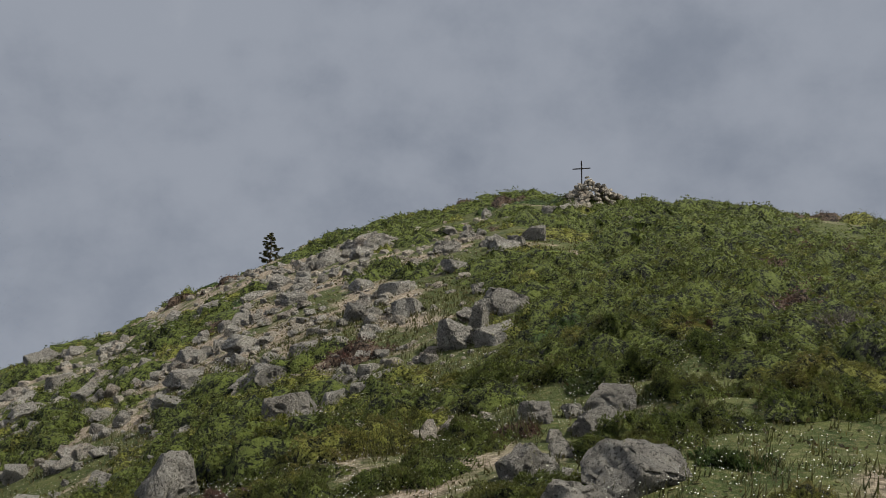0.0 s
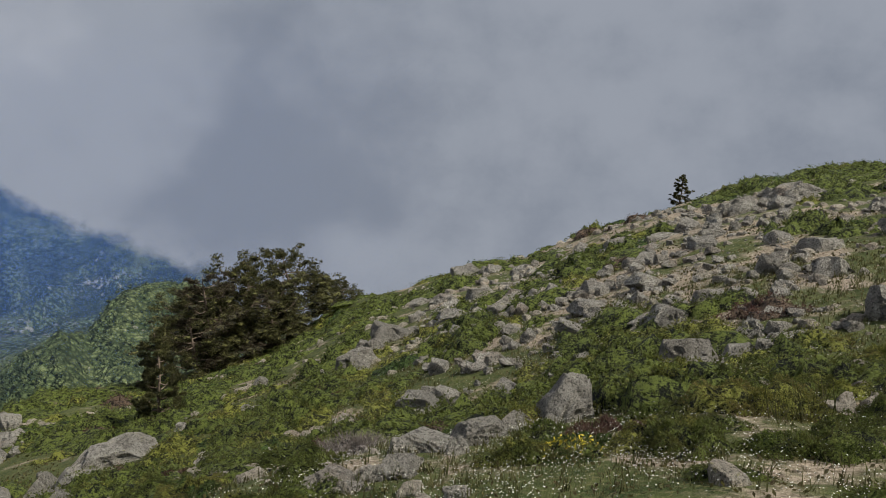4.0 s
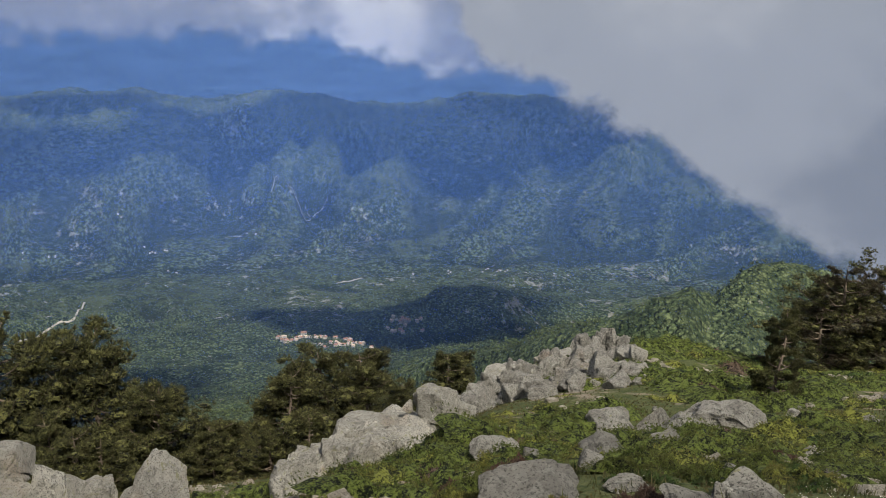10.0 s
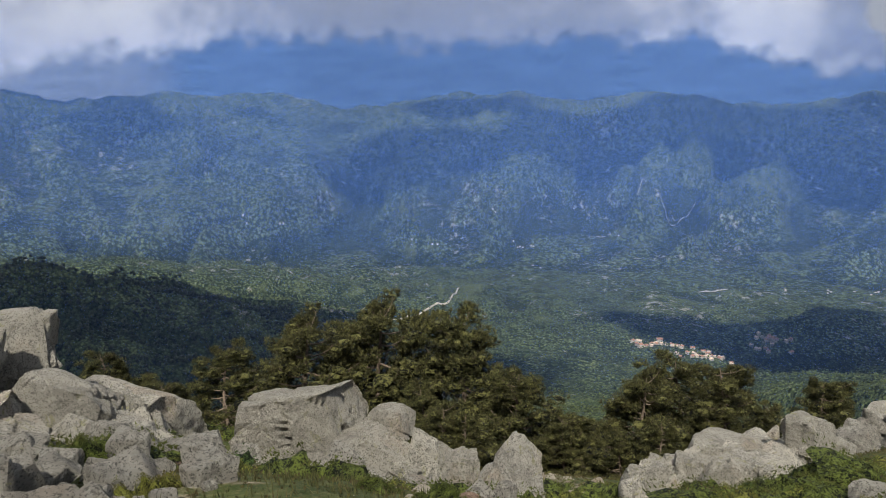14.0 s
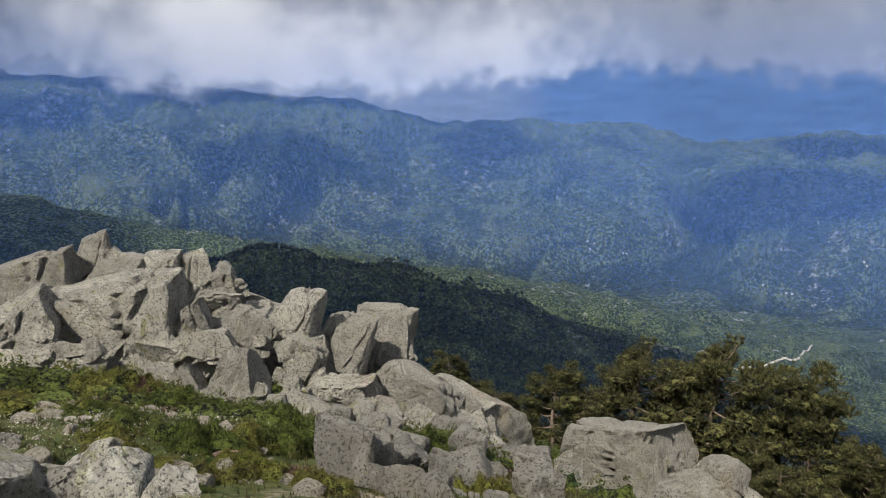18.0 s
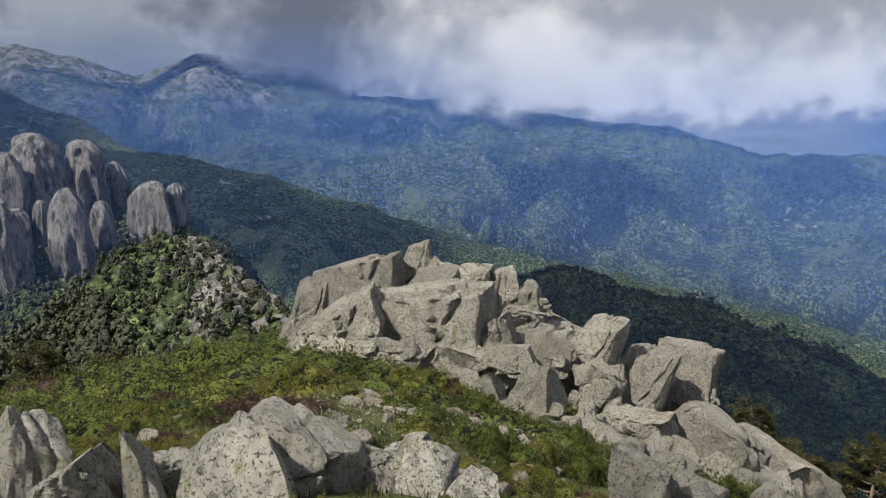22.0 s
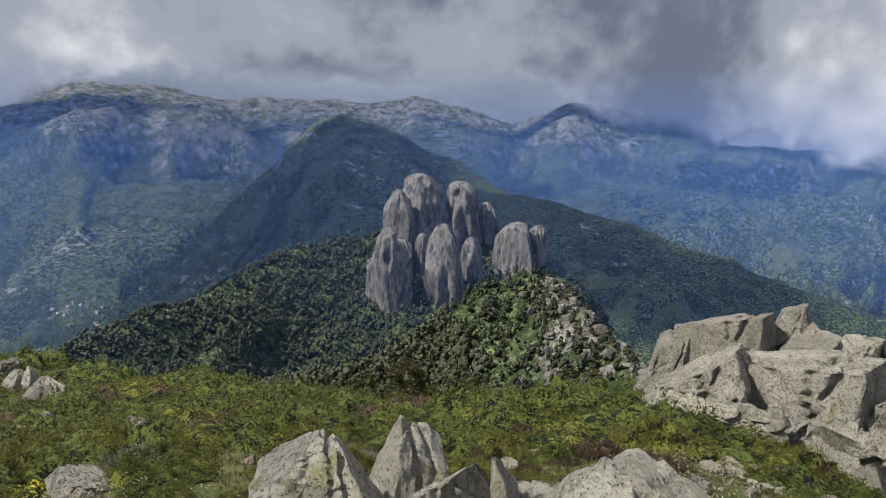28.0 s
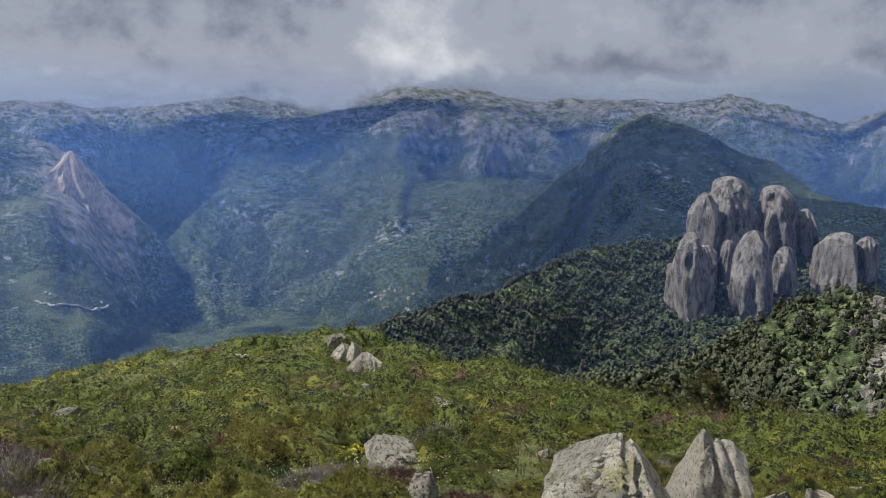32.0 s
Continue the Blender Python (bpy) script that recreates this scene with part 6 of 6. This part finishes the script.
def settle(az, d, group, k=None, grow=1.0):
    model = HOUSES[hr.randrange(3) if k is None else k]
    p = spot(az, d)
    m = Matrix.Translation(p) @ Matrix.Rotation(hr.uniform(0, 6.28), 4, "Z") @ Matrix.Diagonal((grow, grow, grow, 1))
    if model in built:
        ob = copy_thing(model, m)
    else:
        model.matrix_basis = m
        built.add(model)
        ob = model
    return tagged(ob, group=group)


for az0, az1, d0, d1, n in ((83.0, 86.2, 1190, 1245, 20), (78.9, 83.0, 1115, 1190, 28), (75.2, 78.6, 1260, 1315, 20)):
    for _ in range(n):
        settle(hr.uniform(az0, az1), hr.uniform(d0, d1), "houses of the valley village", None, 0.72)
for _ in range(30):
    u = hr.random()
    settle(193.0 + 5.8 * u + hr.uniform(-0.5, 0.5), 1900 + 440 * u + hr.uniform(-70, 70), "houses of the southern village", None, 0.95)
for _ in range(26):
    u = hr.random()
    settle(63.2 + 13 * u + hr.uniform(-0.3, 0.3), 2480 - 190 * u + hr.uniform(-40, 40), "houses along the valley road", 2, 0.65)
for az, d in ((114.8, 2738), (112.2, 2806), (102.9, 2727), (95.2, 2785), (94.6, 2780), (93.3, 2767), (93.5, 2596), (87.3, 2846), (220.1, 1900), (217.0, 2000), (213.7, 1582), (203.5, 2736), (96.2, 2790), (101, 2740)):
    for _ in range(2):
        settle(az + hr.uniform(-0.5, 0.5), d + hr.uniform(-25, 25), "scattered farmhouses", 2, 0.7)

TRACK = plain("pale sandy road", (0.30, 0.27, 0.22), 0.9, 0.3, 0.05, 0.05)


def road(rows, wide, label):
    """A road laid on the land through places given by azimuth and distance."""
    t = np.linspace(0, 1, 12 * len(rows))
    s = np.linspace(0, 1, len(rows))
    az, d = np.radians(np.interp(t, s, [r[0] for r in rows])), np.interp(t, s, [r[1] for r in rows])
    d = d + 2 * np.sin(t * 31)
    x, y = -np.sin(az) * d, np.cos(az) * d
    tx, ty = np.gradient(x), np.gradient(y)
    n = np.hypot(tx, ty)
    px, py = -ty / n * wide / 2, tx / n * wide / 2
    z = np.max([height(x + k * px, y + k * py) for k in (-1.5, 0, 1.5)], 0) + 0.8
    top = [np.stack([x + k * px, y + k * py, z], 1) for k in (-1, 1)]
    low = [p - np.array((0, 0, 3.0)) for p in top]
    v = np.concatenate(top + low)
    m = len(t)
    i = np.arange(m - 1)
    f = np.concatenate([np.stack([i + a, i + 1 + a, i + 1 + b, i + b], 1) for a, b in ((0, m), (m, 3 * m), (2 * m, 0))])
    return tagged(new("road", mesh_of("road", v, f, TRACK)), label, "road", kind="structure")


road(((107.3, 1290), (103.8, 1311), (102.5, 1360), (101.2, 1403), (99.9, 1429), (99.1, 1581)), 2.6, "pale country road winding through the woods")
road(((89.6, 2968), (88.3, 2959), (87.7, 2955), (85.9, 3136), (84.5, 3135), (82.3, 3293)), 3, "pale mountain road climbing the far slope")
road(((81.7, 2145), (80.6, 2180), (79.8, 2200)), 5, "short stretch of pale road in the valley")
road(((221.1, 1891), (220.1, 1873), (218.1, 1939), (216.7, 2014)), 5, "pale road below the rock pyramid")

# ---------------------------------------------------------------- summit cairn and cross
cr = random.Random(44)
cairn_at = spot(-10.2, 36)
cairn = empty("cairn", Matrix.Translation(cairn_at))
for i in range(290):
    u = cr.random() ** 0.6
    a = cr.uniform(0, 6.283)
    x = u * math.cos(a) * (2.6 if math.cos(a) > 0 else 1.5)
    y = u * math.sin(a) * 1.5
    z = 1.35 * (1 - u) ** 1.15 + cr.uniform(-0.12, 0.05)
    s = cr.uniform(0.14, 0.36) * (1.15 - 0.5 * (1 - u))
    turn = Euler((cr.uniform(-0.5, 0.5), cr.uniform(-0.5, 0.5), cr.uniform(0, 6.28))).to_matrix().to_4x4()
    part("stone", cr.choice(STONES), cairn, "", Matrix.Rotation(radians(-10), 4, "Z") @ Matrix.Translation((x, y, z)) @ turn @ Matrix.Diagonal((s * 1.3, s, s * 0.7, 1)))
for x, y, z, w, h in ((-0.9, -1.4, 0.1, 1.6, 0.5), (-1.9, -1.6, -0.3, 1.1, 0.7), (-0.2, -1.7, -0.1, 0.9, 0.5), (-1.3, -2.3, -0.4, 0.9, 0.8)):
    part("slab", ROCKS[5], cairn, "", Matrix.Translation((x, y, z)) @ Matrix.Diagonal((w, w * 0.7, h, 1)))
tagged(cairn, "heap of grey granite stones on the summit", "cairn")
cross = empty("cross", Matrix.Translation(cairn_at + Vector((-0.25, 0, 1.05))) @ Matrix.Rotation(radians(-10), 4, "Z") @ Matrix.Rotation(radians(-2), 4, "Y"))


def beam(w, d, h):
    bm = bmesh.new()
    bmesh.ops.create_cube(bm, size=1.0)
    bmesh.ops.scale(bm, vec=(w, d, h), verts=bm.verts)
    bmesh.ops.bevel(bm, geom=bm.edges[:], offset=0.008, segments=2, affect="EDGES")
    me = bpy.data.meshes.new("beam")
    bm.to_mesh(me)
    bm.free()
    me.materials.append(CROSSWOOD)
    return me


part("upright", beam(0.055, 0.05, 1.35), cross, "dark upright beam", Matrix.Translation((0, 0, 0.35)))
part("crossbar", beam(0.78, 0.045, 0.05), cross, "dark crossbar", Matrix.Translation((0, -0.045, 0.68)) @ Matrix.Rotation(radians(-2), 4, "Y"))
tagged(cross, "dark weathered wooden cross on a stone cairn", "cross")

# ---------------------------------------------------------------- single bushes that stand out
def bush(name, az, d, w, tall, kind, label, blossom=None):
    """A bush of its own: its foliage, and blossoms where it flowers."""
    r = np.random.default_rng(int(az * 10 + d * 100) % 9999)
    base = empty(name, lay(az, d, -0.03))
    part("foliage", FINE[kind][0], base, "", Matrix.Diagonal((w / 2, w / 2, w / 2 * tall, 1)))
    if blossom:
        a, q = r.uniform(0, 6.28, 90), np.sqrt(r.uniform(0, 1, 90))
        c = np.stack([np.cos(a) * q * w * 0.5, np.sin(a) * q * w * 0.5, w * 0.36 * tall * np.sqrt(1 - q * q) + 0.04 + r.uniform(-0.02, 0.03, 90)], 1)
        v = c[:, None] + r.normal(0, 0.011, (90, 4, 3))
        part("blossom", mesh_of("blossom", v.reshape(-1, 3), np.arange(360).reshape(-1, 4), blossom, False), base, "small yellow blossoms")
    return tagged(base, label, "bush")


def stalks(az, d, tall, count, label):
    """A tuft of tall dry grass stalks."""
    r = np.random.default_rng(int(az * 7 + 500))
    vs = []
    for _ in range(count):
        a, lean = r.uniform(0, 6.28), r.uniform(0.05, 0.35)
        p = np.array((r.normal(0, 0.1), r.normal(0, 0.1), 0))
        s = np.array((math.cos(a), math.sin(a), 0)) * 0.008
        e = p + np.array((math.cos(a) * lean * tall, math.sin(a) * lean * tall, tall * r.uniform(0.6, 1)))
        vs += [p - s, p + s, e]
    ob = new("grass_tuft", mesh_of("grass_tuft", np.array(vs), np.arange(len(vs)).reshape(-1, 3), BLADES, False))
    ob.matrix_basis = lay(az, d, -0.02)
    return tagged(ob, label, "grass")


for az, d, w in ((18.5, 6.5, 0.52), (201.5, 8.6, 0.4), (26.0, 9.0, 0.5)):
    bush("flowering_bush", az, d, w, 0.8, "bright", "low green bush with yellow blossoms among daisies", YELLOW)
for az, d, w in ((-26.3, 10.6, 0.95), (164.3, 13.0, 1.0), (166.0, 12.6, 0.7), (187.4, 11.3, 0.6), (189.0, 11.0, 0.7), (198.8, 8.9, 0.55), (202.8, 7.4, 0.8), (202.8, 11.8, 0.5), (204.2, 7.8, 0.7), (215.5, 8.6, 0.6),
                 (211.0, 10.6, 0.6), (207.5, 9.0, 0.5), (199.5, 7.2, 0.6), (219.0, 11.0, 0.7), (192.5, 10.2, 0.5), (45.0, 9.5, 0.6), (-20.0, 15.0, 0.8)):
    bush("dry_bush", az, d, w, 0.9, "twig", "bare grey purple twiggy bush among green cushions")
for az, d, w in ((159.1, 8.2, 0.66), (167.8, 11.2, 0.6), (150.0, 9.2, 0.7), (41.2, 10.3, 0.5), (200.5, 15.2, 0.6), (205.0, 7.6, 0.5), (197.0, 13.0, 0.5), (221.0, 8.0, 0.4), (48.5, 12.0, 0.7), (34.0, 11.0, 0.6)):
    bush("heather_bush", az, d, w, 0.8, "heath", "reddish brown heather bush between green cushions")
for az, d, tall, count in ((-28.2, 29.0, 0.8, 40), (-25.0, 29.5, 0.5, 25), (4.0, 7.6, 0.4, 30), (2.5, 7.9, 0.45, 30), (-6.0, 7.4, 0.4, 26), (10.5, 12.0, 0.5, 30)):
    stalks(az, d, tall, count, "tuft of tall thin grass stalks on the slope")
for az, d, w, h in ((201.4, 17.6, 0.55, 0.45), (200.6, 17.4, 0.35, 0.55), (199.9, 16.0, 0.75, 0.42), (209.6, 17.8, 0.8, 0.25), (194.5, 11.2, 0.55, 0.3), (195.8, 10.6, 0.3, 0.18)):
    ob = new("boulder", PEAKED[int(w * 100) % 10])
    ob.matrix_basis = rock_pose(az, d, spot(az, d).z, w, h, random.Random(int(az * 10)), 0.9, 0.3, 16)
    tagged(ob, "pale pointed granite rock on the mound's crest", "rock", "rocks on the green mound")

# ---------------------------------------------------------------- stones, grass, flowers
sr = np.random.default_rng(91)


def scatter_spots(n, az0, az1, d0, d1, keep=None, power=0.7):
    az = sr.uniform(az0, az1, n)
    d = d0 + (d1 - d0) * sr.random(n) ** power
    x, y = -np.sin(np.radians(az)) * d, np.cos(np.radians(az)) * d
    if keep is not None:
        ok = keep(az, d, x, y)
        az, d, x, y = az[ok], d[ok], x[ok], y[ok]
    return az, d, x, y, height(x, y)


# loose stones in patches: the nearest as things, the rest joined
def stony(az, d, x, y):
    n = fbm(x / 3.3, y / 3.3, 3, 161) * 0.5 + 0.5
    lean = np.interp(az, (-34, -8, 0, 30, 60, 100, 140, 170, 228), (0.22, 0.28, 0.58, 0.52, 0.40, 0.52, 0.55, 0.33, 0.32))
    return sr.random(len(az)) < np.clip((n - (1 - lean)) * 4 + 0.08, 0, 1)


az, d, x, y, z = scatter_spots(900, -33, 227, 3.6, 15, stony)
for i in range(min(len(az), 230)):
    s = 0.07 + 0.22 * sr.random() ** 2
    ob = new("stone", RED_STONES[int(sr.integers(3))] if sr.random() < 0.07 else STONES[int(sr.integers(10))])
    turn = Euler(sr.uniform(-0.4, 0.4, 2).tolist() + [sr.uniform(0, 6.28)]).to_matrix().to_4x4()
    ob.matrix_basis = Matrix.Translation((x[i], y[i], z[i] + s * 0.12)) @ turn @ Matrix.Diagonal((s * 1.3, s, s * 0.72, 1))
    tagged(ob, "loose pale granite stone on stony turf", "stone", "loose stones on the hilltop")
STONE_SHAPES = [rock_shape(600 + i, 2, 6, 0.6) for i in range(6)]
az, d, x, y, z = scatter_spots(17000, -33, 160, 5, 42, stony, 0.9)
vs, fs, n = [], [], 0
for i in range(len(az)):
    v, f = STONE_SHAPES[i % 6]
    s = (0.04 + 0.26 * sr.random() ** 3.0) * (0.7 + 0.016 * d[i])
    a = sr.uniform(0, 6.28)
    w = v * np.array((1.35, 1.0, 0.75)) * s
    w = np.stack([w[:, 0] * math.cos(a) - w[:, 1] * math.sin(a), w[:, 0] * math.sin(a) + w[:, 1] * math.cos(a), w[:, 2]], 1)
    vs.append(w + np.array((x[i], y[i], z[i] + s * 0.1)))
    fs.append(f + n)
    n += len(v)
tagged(new("scattered_stones", mesh_of("scattered_stones", np.concatenate(vs), np.concatenate(fs), GRANITE_SMALL, False)), "pale broken granite stones strewn over the slope", "stones", kind="stuff")

# grass in tufts
def grassy(az, d, x, y):
    n = fbm(x / 2.2, y / 2.2, 3, 181) * 0.5 + 0.5
    return sr.random(len(az)) < np.clip(2.2 * n - 0.5, 0, 1)


az, d, x, y, z = scatter_spots(26000, -33, 227, 2.6, 18, grassy, 0.75)
k = 6
bx, by, bz = (np.repeat(q, k) for q in (x, y, z))
m = len(bx)
bx, by = bx + sr.normal(0, 0.035, m), by + sr.normal(0, 0.035, m)
tall = np.repeat(sr.uniform(0.05, 0.16, len(x)), k) * sr.uniform(0.6, 1.2, m)
a, lean = sr.uniform(0, 6.28, m), sr.uniform(0.1, 0.8, m)
root = np.stack([bx, by, bz - 0.01], 1)
side = np.stack([-np.sin(a), np.cos(a), np.zeros(m)], 1) * (0.0035 + 0.0005 * np.repeat(d, k))[:, None]
tip = root + np.stack([np.cos(a) * lean * tall, np.sin(a) * lean * tall, tall], 1)
v = np.stack([root - side, root + side, tip], 1).reshape(-1, 3)
tagged(new("grass", mesh_of("grass", v, np.arange(len(v)).reshape(-1, 3), BLADES, False)), "short green and straw coloured mountain grass", "grass", kind="stuff")

# low herbs between the stones
az, d, x, y, z = scatter_spots(110000, -33, 227, 2.4, 25, lambda a, q, u, w: sr.random(len(a)) < np.clip(1.7 * (fbm(u / 1.7, w / 1.7, 3, 191) * 0.5 + 0.5) - 0.25, 0, 1), 0.75)
m = len(x)
ln = sr.uniform(0.02, 0.055, m)[:, None] * (0.7 + 0.05 * d[:, None])
root = np.stack([x, y, z + 0.01], 1)
out = np.stack([sr.normal(0, 0.8, m), sr.normal(0, 0.8, m), sr.uniform(0.25, 1.1, m)], 1)
out /= np.linalg.norm(out, axis=1)[:, None]
side = np.cross(out, sr.normal(size=(m, 3)))
side /= np.linalg.norm(side, axis=1)[:, None]
v = np.stack([root, root + out * ln * 0.55 + side * ln * 0.3, root + out * ln, root + out * ln * 0.55 - side * ln * 0.3], 1).reshape(-1, 3)
tagged(new("herbs", mesh_of("herbs", v, np.arange(len(v)).reshape(-1, 4), HERBS, False)), "low green and brownish herbs over the turf", "herbs", kind="stuff")

# daisies in drifts: azimuth, distance, reach
DRIFTS_NORTH = (
    (-12, 8.6, 1.1), (-17, 9.5, 1.5), (-21, 6.0, 1.2), (-24, 12, 2.0), (-10, 5.2, 0.8), (-3, 5.0, 0.8), (9, 6.0, 1.0),
    (2, 14, 3.0), (14, 7.0, 1.2), (20, 8.5, 1.6), (16, 12, 2.5), (22, 6.0, 1.0), (28, 5.4, 0.9), (24, 14, 3.0),
    (8, 20, 4.0), (34, 7.5, 1.2), (40, 6.5, 1.0), (-20, 18, 2.5), (-14, 24, 2.0), (149, 8.4, 0.9), (154, 7.8, 1.0),
)
DRIFTS_SOUTH = (
    (157, 8.8, 0.8), (143, 8.6, 0.7), (205, 10, 1.6), (213, 7.0, 1.2), (200, 7.2, 0.9), (220, 12, 1.8), (196, 9.5, 0.9),
    (128, 11, 1.2), (12, 9.5, 2.2), (20, 11, 2.4), (26, 9, 1.8), (6, 11, 2.0), (18, 17, 4.0), (-2, 8, 1.2),
    (10, 15, 3.2), (27, 18, 4.0), (33, 12, 2.0), (195, 10.8, 0.8), (203, 11.5, 1.0), (210, 8.2, 1.0), (199, 8.0, 0.5),
)
DRIFTS = DRIFTS_NORTH + DRIFTS_SOUTH
ps = []
for da, dd, reach in DRIFTS:
    q = int(220 + 260 * reach)
    cx, cy = -math.sin(radians(da)) * dd, math.cos(radians(da)) * dd
    ps.append(np.stack([cx + sr.normal(0, reach * 0.55, q), cy + sr.normal(0, reach * 0.55, q)], 1))
az, d, x, y, z = scatter_spots(1500, -33, 227, 3.2, 20, grassy)
ps.append(np.stack([x, y], 1))
p = np.concatenate(ps)
x, y = p[:, 0], p[:, 1]
m = len(x)
z = height(x, y) + sr.uniform(0.03, 0.11, m)
a6 = np.linspace(0, 2 * np.pi, 7)[:-1]
size = sr.uniform(0.003, 0.0052, m) * (1 + 0.015 * np.hypot(x, y))
nrm = np.stack([sr.normal(0, 0.35, m), sr.normal(0, 0.35, m), np.ones(m)], 1)
s1 = np.cross(nrm, np.array((0, 1, 0.2)))
s1 /= np.linalg.norm(s1, axis=1)[:, None]
s2 = np.cross(nrm, s1)
s2 /= np.linalg.norm(s2, axis=1)[:, None]
c = np.stack([x, y, z], 1)
rim = c[:, None] + size[:, None, None] * (np.cos(a6)[None, :, None] * s1[:, None] + np.sin(a6)[None, :, None] * s2[:, None])
v = np.concatenate([c[:, None] - 0.003, rim], 1).reshape(-1, 3)
f = (np.arange(m) * 7)[:, None, None] + np.array([(0, i + 1, (i + 1) % 6 + 1) for i in range(6)])[None]
tagged(new("daisies", mesh_of("daisies", v, f.reshape(-1, 3), PETALS, False)), "small white daisies in drifts over the turf", "daisies", kind="stuff")
eye = c[:, None] + np.array((0, 0, 0.003)) + 0.38 * (rim[:, ::2] - c[:, None])
tagged(new("daisy_centres", mesh_of("daisy_centres", eye.reshape(-1, 3), np.arange(3 * m).reshape(-1, 3), YELLOW, False)), "yellow centres of the small daisies", "daisies", kind="stuff")
stem = np.stack([c, c + np.array((0.0015, 0, 0)), np.stack([x + 0.01, y, z - 0.12], 1)], 1).reshape(-1, 3)
tagged(new("daisy_stems", mesh_of("daisy_stems", stem, np.arange(3 * m).reshape(-1, 3), BLADES, False)), "thin green stems of the daisies", "daisies", kind="stuff")
